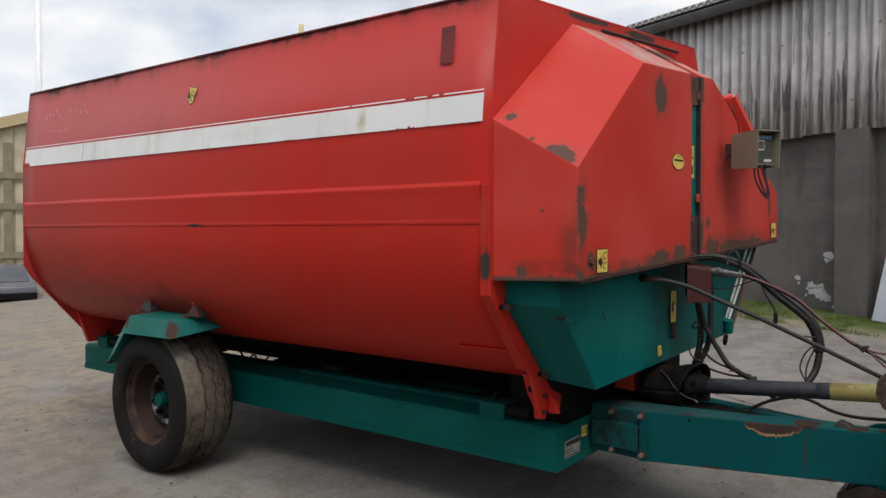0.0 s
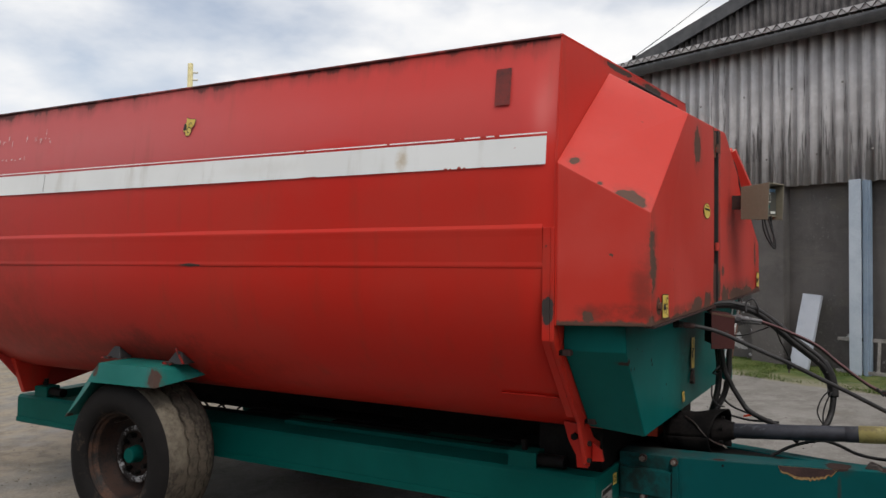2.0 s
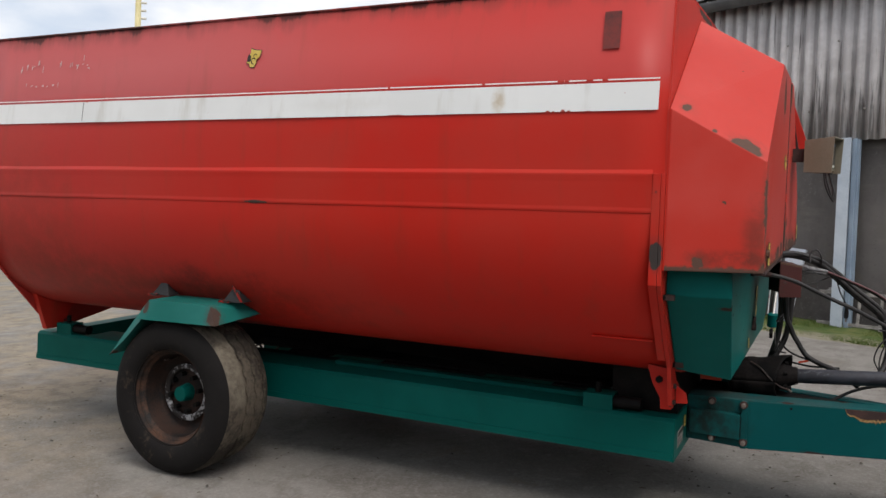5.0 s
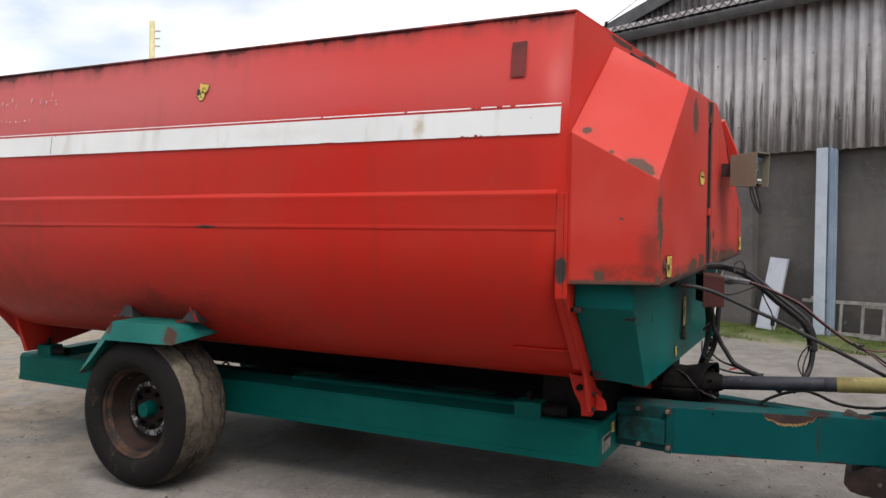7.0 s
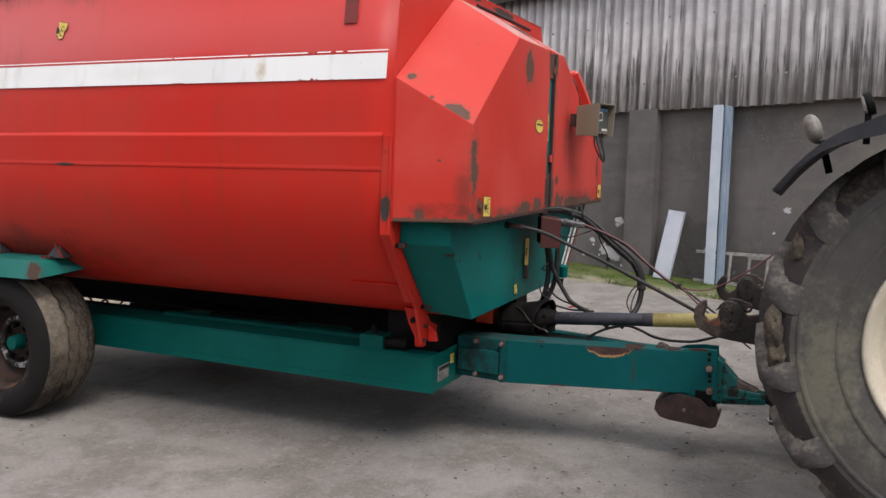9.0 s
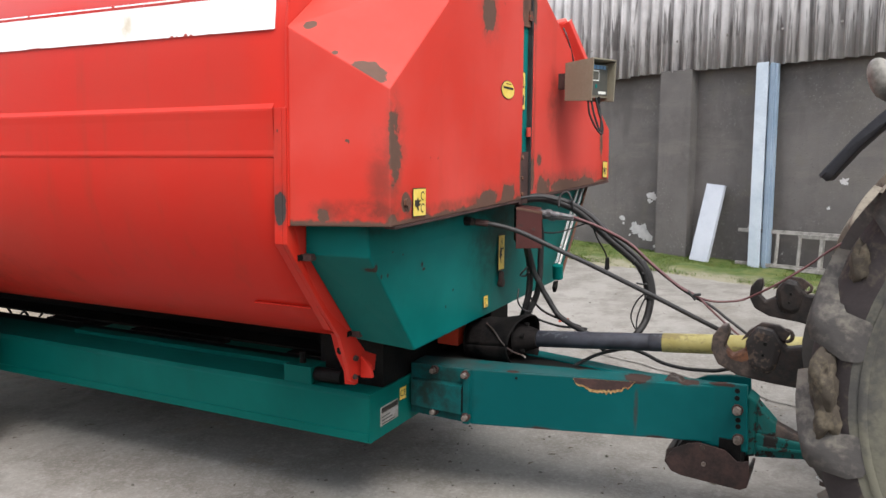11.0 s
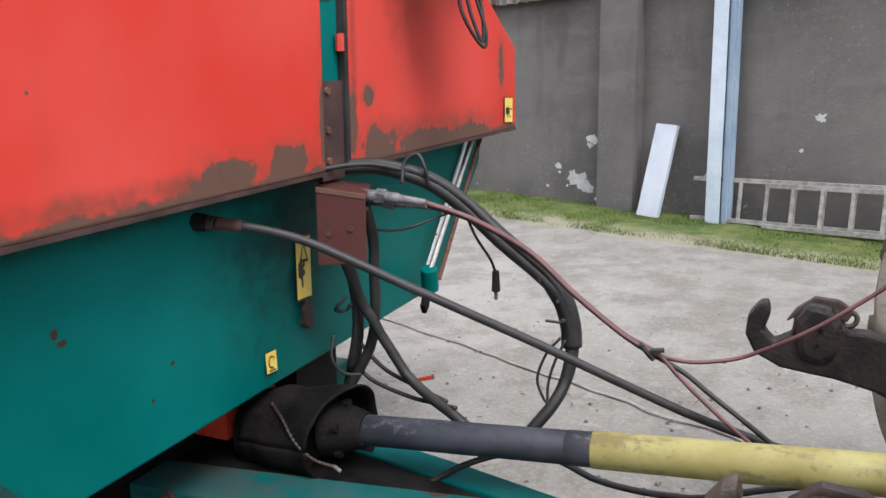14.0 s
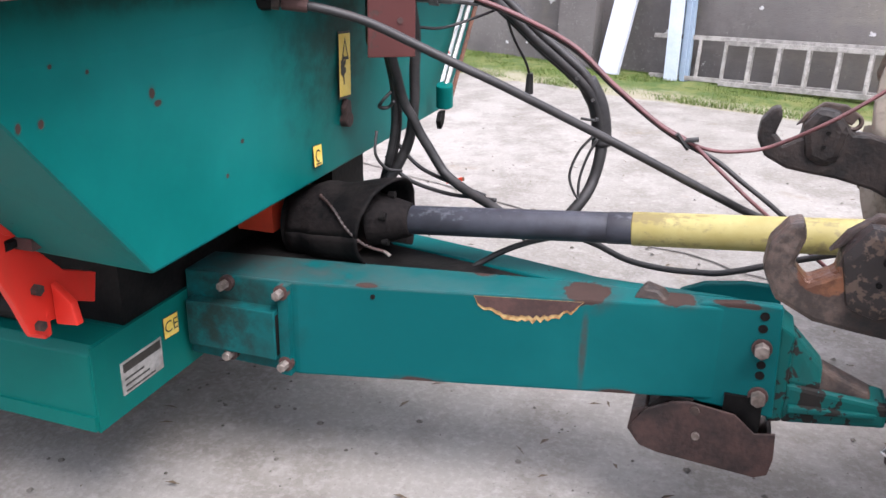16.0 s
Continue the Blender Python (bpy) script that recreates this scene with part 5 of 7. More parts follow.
    part("side_skirt", box(-6.0, x1 - 0.3, 2.64 - y0 - 0.055, 2.64 - y0 - 0.045, 0.285, z0 + 0.002, 0.0), m_chassis, far)
    part("axle", rod((-5.12, 0.30, 0.513), (-5.12, 2.34, 0.513), 0.06, seg=14), m_black, wagon)
    part("axle_stand", box(-5.22, -5.02, 0.60, 0.80, 0.513, 0.66, 0.01), m_black, wagon)
    part("axle_stand", box(-5.22, -5.02, 1.84, 2.04, 0.513, 0.66, 0.01), m_black, wagon)
    # near-black bars fill the height between chassis and tub
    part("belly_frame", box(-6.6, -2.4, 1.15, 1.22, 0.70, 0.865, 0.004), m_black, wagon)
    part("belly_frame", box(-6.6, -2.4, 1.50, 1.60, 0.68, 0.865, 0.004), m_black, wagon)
    part("drive_base", box(-2.10, -1.985, 1.15, 1.375, 0.765, 0.940, 0.02), m_orange, wagon, "orange-red frame end under the hopper")
    # black block added to stand for the dark space under the hopper
    part("gearbox", box(-2.115, -1.91, 1.38, 1.60, 0.72, 0.93, 0.03), m_black, wagon, "black block filling the dark space under the hopper")
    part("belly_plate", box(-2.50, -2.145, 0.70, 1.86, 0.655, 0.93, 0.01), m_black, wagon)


build_chassis()


def build_wheel(y_out, sign):
    """A road wheel; y_out: the outer side wall; sign: 1 where the tyre lies to the far side of it."""
    c = (-5.12, 0.0, 0.513)
    s = sign
    profile = [(0.295, 0.035), (0.31, 0.012), (0.36, 0.0), (0.415, 0.004), (0.455, 0.018), (0.478, 0.040), (0.486, 0.062), (0.490, 0.105), (0.4905, 0.172), (0.473, 0.174), (0.473, 0.187), (0.491, 0.189), (0.491, 0.252),
               (0.473, 0.254), (0.473, 0.267), (0.490, 0.269), (0.489, 0.330), (0.472, 0.332), (0.472, 0.344), (0.487, 0.346), (0.484, 0.378), (0.470, 0.402), (0.450, 0.424), (0.36, 0.440), (0.295, 0.41)]
    wheel = part("wheel", lathe([(r, y_out + s * y) for r, y in profile[:6]], c, 56), m_tyre, wagon, "worn lorry tyre on a rusty steel rim", smooth=True)
    bm = lathe([(r, y_out + s * y) for r, y in profile[5:]], c, 112)
    for v in bm.verts:
        off = abs(v.co.y - y_out)
        if 0.165 < off < 0.35:
            k = round(math.atan2(v.co.z - c[2], v.co.x - c[0]) / (2 * math.pi / 112))
            v.co.y += 0.006 if k % 4 < 2 else -0.006
    tread = part("tread", bm, m_tread, wheel, "dusty tread with zigzag grooves")
    rim = [(0.298, 0.022), (0.306, 0.028), (0.300, 0.040), (0.286, 0.043), (0.281, 0.052), (0.285, 0.060), (0.272, 0.066), (0.264, 0.085)]
    part("rim", lathe([(r, y_out + s * y) for r, y in rim], c, 56), m_rim, wheel, "rusty brown rim", smooth=True)
    barrel = [(0.264, 0.085), (0.256, 0.120), (0.250, 0.185), (0.230, 0.200), (0.170, 0.195), (0.110, 0.190), (0.02, 0.190)]
    part("rim_barrel", lathe([(r, y_out + s * y) for r, y in barrel], c, 48), m_barrel_shade, wheel, "rusted inside of the rim, darkened for shade", smooth=True)
    part("valve", hose([(c[0] - 0.10, y_out + s * 0.185, c[2] + 0.215), (c[0] - 0.105, y_out + s * 0.14, c[2] + 0.212), (c[0] - 0.11, y_out + s * 0.09, c[2] + 0.210)], 0.006, 6, 3), m_hook, wheel)
    part("grey_disc", lathe([(0.185, y_out + s * 0.172), (0.175, y_out + s * 0.162), (0.150, y_out + s * 0.168), (0.145, y_out + s * 0.18)], c, 40), m_disc, wheel, "scuffed grey disc", smooth=True)
    part("hub", rod((c[0], y_out + s * 0.20, c[2]), (c[0], y_out + s * 0.115, c[2]), 0.058, 0.047, 24, 0.010), m_chassis, wheel, "green painted hub cap")
    for k in range(8):
        a = 2 * math.pi * k / 8 + 0.2
        x, z = c[0] + 0.118 * math.cos(a), c[2] + 0.118 * math.sin(a)
        part("wheel_nut", rod((x, y_out + s * 0.185, z), (x, y_out + s * 0.145, z), 0.016, seg=6), m_black, wheel)


build_wheel(0.0, 1)
build_wheel(2.64, -1)


def build_mudguard():
    """A folded mudguard over the near wheel: flat top, flared skirts in front and at the side, a sloping rear flap."""
    x0, x1, y0, y1, z = -5.28, -4.775, 0.0, 0.37, 1.118
    g = part("mudguard", skin([[(x, y, z) for x in (x0, -5.0, x1)] for y in (y0, y1)]), m_guard, wagon, "weathered teal mudguard with chipped corners")
    thicken(g, 0.006)
    drop = 0.115
    side = part("skirt", skin([[(x0, y0, z), (x1, y0, z)], [(x0 - 0.075, y0 - 0.028, z - drop - 0.01), (x1 + 0.055, y0 - 0.028, z - drop)]]), m_guard, g)
    thicken(side, 0.005)
    front = part("skirt", skin([[(x1, y0, z), (x1, y1, z - 0.010)], [(x1 + 0.055, y0 - 0.028, z - drop), (x1 + 0.085, y1 + 0.005, z - 0.085)]]), m_guard, g)
    thicken(front, 0.005)
    flap = part("rear_flap", skin([[(x0, y, z), (x0 - 0.10, y, z - 0.12), (x0 - 0.33, y, z - 0.375)] for y in (y0 + 0.004, y1)]), m_guard, g)
    thicken(flap, 0.005)
    part("flap_edge", hull([(x0 - 0.005, y0 - 0.004, z), (x0 - 0.055, y0 - 0.022, z - 0.135), (x0 - 0.205, y0 - 0.012, z - 0.275), (x0 - 0.345, y0 - 0.002, z - 0.385), (x0 - 0.005, y0 + 0.003, z), (x0 - 0.055, y0 - 0.015, z - 0.135), (x0 - 0.205, y0 - 0.005, z - 0.275), (x0 - 0.345, y0 + 0.005, z - 0.385)],
                           [(0, 1, 2, 3), (4, 7, 6, 5), (0, 4, 5, 1), (1, 5, 6, 2), (2, 6, 7, 3), (3, 7, 4, 0)], 0.0), m_guard, g)
    for x in (-5.35, -4.75):
        part("gusset", hull([(x - 0.075, 0.15, z + 0.004), (x + 0.075, 0.15, z + 0.004), (x + 0.08, 0.27, z + 0.004), (x - 0.08, 0.27, z + 0.004), (x - 0.018, 0.19, z + 0.098), (x + 0.018, 0.19, z + 0.098), (x + 0.018, 0.23, z + 0.092), (x - 0.018, 0.23, z + 0.092)],
                            [(0, 1, 2, 3), (4, 7, 6, 5), (0, 4, 5, 1), (1, 5, 6, 2), (2, 6, 7, 3), (3, 7, 4, 0)], 0.006), m_rubber, g, "black rubber mount")
        part("mount_plate", box(x - 0.085 if x < -5 else x - 0.085, x - 0.01, 0.125, 0.15, z + 0.003, z + 0.016, 0.003), m_mount, g)
    part("mount_edge", hull([(-4.755, 0.15, 1.225), (-4.740, 0.15, 1.225), (-4.665, 0.15, 1.130), (-4.685, 0.15, 1.130), (-4.755, 0.155, 1.225), (-4.740, 0.155, 1.225), (-4.665, 0.155, 1.130), (-4.685, 0.155, 1.130)],
                            [(0, 1, 2, 3), (4, 7, 6, 5), (0, 4, 5, 1), (1, 5, 6, 2), (2, 6, 7, 3), (3, 7, 4, 0)], 0.0), m_mount, g)


build_mudguard()


# ---- drawbar ----
def build_drawbar():
    zt, zb = 0.722, 0.455
    def arm(plan, dz):
        low = lambda x: zb + 0.02 * max(0.0, (x + 1.8) / 1.2) + (0.02 if x < -2.0 else 0.0)
        n = len(plan)
        pts = [(x, y, low(x)) for x, y in plan] + [(x, y, zt + dz) for x, y in plan]
        return hull(pts, [tuple(range(n - 1, -1, -1)), tuple(range(n, 2 * n))] + [(i, (i + 1) % n, n + (i + 1) % n, n + i) for i in range(n)], 0.006)
    bar = part("drawbar", arm([(-2.13, 0.93), (-1.80, 0.955), (-0.80, 1.155), (-0.62, 1.19), (-0.62, 1.245), (-0.90, 1.218), (-1.19, 1.20), (-1.60, 1.142), (-2.13, 1.07)], 0.0), m_tongue, wagon, "green tapering drawbar with a rusty scar")
    part("far_arm", arm([(-2.13, 1.41), (-1.62, 1.292), (-1.185, 1.2035), (-0.90, 1.222), (-0.70, 1.250), (-1.07, 1.262), (-1.33, 1.328), (-1.60, 1.388), (-2.13, 1.51)], -0.003), m_tongue, bar)
    # near-black plate closes the gap between the arms just below their tops
    part("web_plate", hull([(-2.12, 1.06, zt - 0.010), (-1.60, 1.135, zt - 0.008), (-1.22, 1.20, zt - 0.008), (-1.62, 1.30, zt - 0.008), (-2.12, 1.42, zt - 0.010), (-2.12, 1.06, zt - 0.03), (-1.60, 1.135, zt - 0.03), (-1.22, 1.20, zt - 0.03), (-1.62, 1.30, zt - 0.03), (-2.12, 1.42, zt - 0.03)],
                           [(4, 3, 2, 1, 0), (5, 6, 7, 8, 9), (0, 1, 6, 5), (1, 2, 7, 6), (2, 3, 8, 7), (3, 4, 9, 8), (4, 0, 5, 9)], 0.0), m_black, bar, "black web between the arms")
    # bolted joint box at the chassis
    joint = part("joint_box", hull([(-2.11, 0.895, 0.52), (-1.85, 0.915, 0.505), (-1.85, 0.915, 0.645), (-2.11, 0.895, 0.65), (-2.11, 0.945, 0.52), (-1.85, 0.962, 0.505), (-1.85, 0.962, 0.645), (-2.11, 0.945, 0.65)],
                                   [(0, 1, 2, 3), (4, 7, 6, 5), (0, 4, 5, 1), (1, 5, 6, 2), (2, 6, 7, 3), (3, 7, 4, 0)], 0.005), m_tongue, bar)
    part("channel_end", box(-1.8505, -1.8470, 0.920, 0.952, 0.520, 0.632, 0.0), m_black, joint)
    part("joint_edge", box(-1.846, -1.815, 0.930, 0.957, zb + 0.005, zt - 0.005, 0.004), m_tongue, bar)
    for x, y, z in ((-2.0, 0.93, 0.700), (-1.835, 0.932, 0.697), (-1.995, 0.925, 0.500), (-1.83, 0.932, 0.493)):
        bolt = part("bolt", rod((x, y + 0.02, z), (x, y - 0.030, z), 0.013, seg=6, bevel=0.002), m_bolt, bar, smooth=False)
        part("washer", rod((x, y + 0.01, z), (x, y - 0.004, z), 0.021, seg=14), m_dark_rust, bolt)
    # front plate with its row of holes
    head = part("hitch_plate", prism([(-0.86, 0.70), (-0.80, 0.728), (-0.70, 0.742), (-0.617, 0.742), (-0.602, 0.450), (-0.82, 0.462)], 1, 1.165, 1.19, 0.005), m_tongue, bar)
    part("hitch_plate", prism([(-0.86, 0.70), (-0.80, 0.728), (-0.70, 0.742), (-0.617, 0.742), (-0.602, 0.450), (-0.82, 0.462)], 1, 1.285, 1.31, 0.005), m_tongue, bar)
    for k, (x, z) in enumerate(((-0.655, 0.715), (-0.655, 0.683), (-0.651, 0.633), (-0.647, 0.588), (-0.646, 0.560), (-0.643, 0.505))):
        if k in (2, 5):
            b = part("bolt", rod((x, 1.17, z), (x, 1.135, z), 0.019, seg=6, bevel=0.003), m_bolt, head)
            part("washer", rod((x, 1.166, z), (x, 1.158, z), 0.024, seg=14), m_dark_rust, b)
        else:
            part("hole", rod((x, 1.17, z), (x, 1.1635, z), 0.011, seg=14), m_black, head)
    part("drain_hole", rod((-1.602, 0.996, 0.694), (-1.602, 0.9915, 0.694), 0.0065, seg=10), m_black, bar)
    # lump of a broken latch on the top lip
    part("latch_stub", hull([(-0.965, 1.15, 0.716), (-0.875, 1.16, 0.716), (-0.875, 1.215, 0.716), (-0.96, 1.21, 0.716), (-0.945, 1.16, 0.752), (-0.905, 1.168, 0.744), (-0.89, 1.205, 0.738), (-0.935, 1.20, 0.756)],
                            [(0, 1, 2, 3), (4, 7, 6, 5), (0, 4, 5, 1), (1, 5, 6, 2), (2, 6, 7, 3), (3, 7, 4, 0)], 0.008), m_hook, bar)
    # cast towing eye: a tapering box with a raised rib, and a worn ring at its end
    quad = [(0, 1, 2, 3), (4, 7, 6, 5), (0, 4, 5, 1), (1, 5, 6, 2), (2, 6, 7, 3), (3, 7, 4, 0)]
    part("eye_flange", hull([(-0.615, 1.185, 0.425), (-0.615, 1.315, 0.425), (-0.615, 1.315, 0.69), (-0.615, 1.185, 0.69), (-0.578, 1.19, 0.43), (-0.578, 1.31, 0.43), (-0.578, 1.31, 0.665), (-0.578, 1.19, 0.665)], quad, 0.008), m_hitch, bar)
    eye = part("towing_eye", hull([(-0.58, 1.195, 0.425), (-0.58, 1.34, 0.425), (-0.58, 1.34, 0.53), (-0.58, 1.195, 0.53), (-0.345, 1.215, 0.445), (-0.345, 1.315, 0.445), (-0.345, 1.315, 0.502), (-0.345, 1.215, 0.502)], quad, 0.010), m_hitch, bar, "green cast towing eye, worn black at its ring")
    part("rib", hull([(-0.58, 1.205, 0.525), (-0.58, 1.325, 0.525), (-0.58, 1.30, 0.655), (-0.58, 1.23, 0.655), (-0.50, 1.215, 0.52), (-0.50, 1.32, 0.52), (-0.50, 1.295, 0.572), (-0.50, 1.235, 0.572)], quad, 0.010), m_hitch, eye)
    part("rib", hull([(-0.505, 1.215, 0.51), (-0.505, 1.32, 0.51), (-0.505, 1.295, 0.570), (-0.505, 1.235, 0.570), (-0.385, 1.225, 0.49), (-0.385, 1.305, 0.49), (-0.385, 1.285, 0.522), (-0.385, 1.24, 0.522)], quad, 0.008), m_hook, eye)
    part("side_rib", hull([(-0.57, 1.180, 0.462), (-0.57, 1.20, 0.462), (-0.57, 1.20, 0.480), (-0.57, 1.180, 0.480), (-0.37, 1.205, 0.470), (-0.37, 1.22, 0.470), (-0.37, 1.22, 0.482), (-0.37, 1.205, 0.482)], quad, 0.004), m_hitch, eye)
    b = bmesh.new()
    ring = [(0.040 + 0.017 * math.cos(a), 0.022 * math.sin(a)) for a in [2 * math.pi * k / 12 for k in range(13)]]
    rows = [[b.verts.new((-0.303 + r * math.cos(t), 1.255 + r * math.sin(t), 0.472 + z)) for r, z in ring] for t in [2 * math.pi * k / 28 for k in range(28)]]
    for i in range(28):
        for j in range(12):
            b.faces.new((rows[i][j], rows[i][j + 1], rows[(i + 1) % 28][j + 1], rows[(i + 1) % 28][j]))
    bmesh.ops.remove_doubles(b, verts=b.verts, dist=1e-5)
    part("eye_ring", b, m_black, eye, smooth=True)
    # skid tray of the parking stand
    tray = [(-0.905, 0.425), (-0.938, 0.405), (-0.945, 0.350), (-0.915, 0.312), (-0.87, 0.302), (-0.62, 0.285), (-0.595, 0.300), (-0.588, 0.345), (-0.600, 0.347), (-0.612, 0.312), (-0.63, 0.304), (-0.86, 0.320), (-0.90, 0.330), (-0.925, 0.358), (-0.92, 0.398), (-0.895, 0.412)]
    stand = part("parking_stand", prism([(x, z + 0.012) for x, z in tray], 1, 1.140, 1.36, 0.003), m_stand, bar, "rusty folded parking stand under the drawbar")
    web = [(-0.865, 0.318), (-0.878, 0.395), (-0.80, 0.462), (-0.655, 0.470), (-0.615, 0.40), (-0.612, 0.308)]
    pan = [(-0.938, 0.365), (-0.912, 0.314), (-0.865, 0.302), (-0.625, 0.284), (-0.596, 0.298), (-0.588, 0.345), (-0.592, 0.415), (-0.640, 0.405), (-0.690, 0.448), (-0.80, 0.462), (-0.845, 0.452), (-0.905, 0.420)]
    part("stand_cheek", prism([(x, z + 0.012) for x, z in pan], 1, 1.131, 1.139, 0.003), m_stand, stand)
    part("stand_cheek", prism([(x, z + 0.012) for x, z in web], 1, 1.32, 1.33, 0.003), m_stand, stand)
    part("stand_fold", prism([(-0.93, 0.40), (-0.86, 0.475), (-0.79, 0.470), (-0.80, 0.455), (-0.85, 0.458), (-0.915, 0.39)], 1, 1.150, 1.33, 0.003), m_black, stand)
    part("stand_leg", box(-0.72, -0.63, 1.155, 1.30, 0.33, 0.50, 0.006), m_black, stand)
    part("stand_bolt", rod((-0.775, 1.131, 0.385), (-0.775, 1.122, 0.385), 0.010, seg=8), m_bolt, stand)
    part("stand_bolt", rod((-0.785, 1.131, 0.455), (-0.785, 1.122, 0.455), 0.012, seg=8), m_hook, stand)
    # scar of torn paint on the cheek
    scar_rng = random.Random(12)
    scar = [(-1.345, 0.716)] + [(-1.335 + 0.0092 * k, 0.712 - 0.052 * math.sin(math.pi * (k + 1.5) / 29.0) ** 0.7 - scar_rng.uniform(0, 0.014)) for k in range(28)] + [(-1.075, 0.716)]
    yy = lambda x: 0.955 + (x + 1.80) * 0.2 - 0.002
    b = bmesh.new()
    b.faces.new([b.verts.new((x, yy(x), z)) for x, z in scar])
    torn = part("torn_paint", b, plain("torn_yellow_primer", (0.22, 0.11, 0.035), (0.46, 0.33, 0.14), 60, 0.7), bar)
    b = bmesh.new()
    b.faces.new([b.verts.new((x * 0.99 - 0.012, yy(x * 0.99 - 0.012) - 0.002, 0.716 - (0.716 - z) * 0.76)) for x, z in scar])
    part("bare_rust", b, m_dark_rust, torn)


build_drawbar()


# ---- drive shaft, hoses and box at the front ----
def build_drive():
    shaft = thing("drive_shaft", WAGON, "drive shaft in a scuffed black and yellow plastic guard", "drive shaft")
    on_slope.add(shaft)
    a, e = Vector((-1.90, 1.222, 0.803)), Vector((-0.20, 1.245, 0.929))
    d = (e - a).normalized()
    at = lambda x: a + d * ((x - a.x) / d.x)
    side, upw = d.cross(Vector((0, 0, 1))).normalized(), Vector((0, 0, 1))
    sunk = Vector((0, 0, 0.014))  # the bell droops below the shaft's line
    rings = []
    for k in range(13):
        x = -1.93 + 0.0255 * k
        row = []
        for q in range(41):
            w = 2 * math.pi * (q % 40) / 40
            r = (0.102 + 0.0024 * k + (0.005 if k in (3, 4) else 0.0)) * (1 + 0.05 * noise.noise((math.cos(w) * 0.9, math.sin(w) * 0.9, k * 0.25)))
            lip = (k / 12) ** 2.5
            torn = math.exp(-((w - 5.0) / 0.55) ** 2)  # the lower near side of the mouth is torn back
            push = lip * (0.012 * noise.noise((math.cos(w) * 2, math.sin(w) * 2, 5.0)) - 0.015 * torn - 0.072 * max(0.0, math.cos(w)))
            row.append(at(x + push) - sunk + side * (r * math.cos(w)) + upw * (r * math.sin(w)))
        rings.append(row)
    cone = thicken(part("shaft_bell", skin(rings), m_bell, shaft, "torn black rubber bell over the shaft joint", smooth=True), 0.006)
    part("bell_lining", rod(at(-1.90) - sunk, at(-1.755) - sunk, 0.096, 0.114, 32), m_stand, cone, "rusty brown inside of the bell")
    part("bell_back", rod(at(-1.945) - sunk, at(-1.915) - sunk, 0.098, 0.102, 20), m_bell, cone)
    part("joint_collar", rod(at(-1.70), at(-1.585), 0.078, 0.045, 24, 0.008), m_bell, cone, smooth=False)
    for k in range(5):
        w = 2 * math.pi * k / 5 + 0.4
        p = at(-1.645) + side * (0.066 * math.cos(w)) + upw * (0.068 * math.sin(w))
        part("collar_slot", rod(p - d * 0.012, p + d * 0.006, 0.011, seg=10), m_black, cone)
    tube = part("grey_tube", rod(at(-1.66), at(-0.985), 0.0395, 0.0395, 28, 0.003), m_pto_grey, shaft, "dark grey plastic guard tube, scuffed pale", smooth=True)
    part("tube_end", rod(at(-1.05), at(-0.984), 0.0405, 0.0405, 28, 0.002), m_pto_grey, tube, smooth=True)
    part("yellow_tube", rod(at(-0.99), at(-0.205), 0.0425, 0.0430, 28, 0.004), m_yellow, shaft, "scuffed yellow plastic guard tube", smooth=True)
    part("rust_collar", rod(at(-0.245), at(-0.165), 0.0445, 0.050, 20, 0.005), m_dark_rust, shaft, "rust-stained end of the guard")
    end = part("end_collar", rod(at(-0.175), at(0.0), 0.064, 0.108, 24, 0.008), m_bell, shaft)
    for k in range(6):
        w = 2 * math.pi * k / 6 + 0.3
        p = at(-0.13) + side * (0.080 * math.cos(w)) + upw * (0.080 * math.sin(w))
        part("collar_slot", rod(p - d * 0.014, p + d * 0.006, 0.012, seg=10), m_black, end)
    part("end_flange", rod(at(-0.11), at(-0.08), 0.096, 0.104, 24, 0.004), m_navy, end)
    chain = part("guard_chain", hose([(-1.83, 1.15, 0.895), (-1.775, 1.118, 0.872), (-1.725, 1.098, 0.825), (-1.675, 1.105, 0.785), (-1.625, 1.125, 0.765)], 0.0030, 6, 6), m_stand, cone, "thin rusty chain")
    links = smooth_line([(-1.83, 1.15, 0.895), (-1.775, 1.118, 0.872), (-1.725, 1.098, 0.825), (-1.675, 1.105, 0.785), (-1.625, 1.125, 0.765)], 5)
    for i, p in enumerate(links[:-1]):
        q = (links[i + 1] - p) * 0.35
        part("chain_link", rod(p + q * 0.5, p + q * 1.8, 0.0048, seg=6), m_stand, chain)
    part("chain_hook", rod((-1.627, 1.124, 0.767), (-1.612, 1.130, 0.753), 0.005, seg=8), m_bolt, chain)
    # bracket box that holds the hydraulic couplings, turned a little to the near side
    turn = pose(-1.705, 1.205, 0, 0, 0, 27)

    def turned(bm):
        bmesh.ops.transform(bm, matrix=turn, verts=bm.verts)
        return bm
    bx = part("coupling_box", turned(hull([(0, 0, 1.262), (0.125, 0, 1.262), (0.125, 0.012, 1.262), (0, 0.012, 1.262), (0, 0, 1.462), (0.125, 0, 1.438), (0.125, 0.012, 1.438), (0, 0.012, 1.462)],
                                          [(0, 1, 2, 3), (4, 7, 6, 5), (0, 4, 5, 1), (1, 5, 6, 2), (2, 6, 7, 3), (3, 7, 4, 0)], 0.003)), m_cbox, wagon, "brown rusty bracket box with red paint remains")
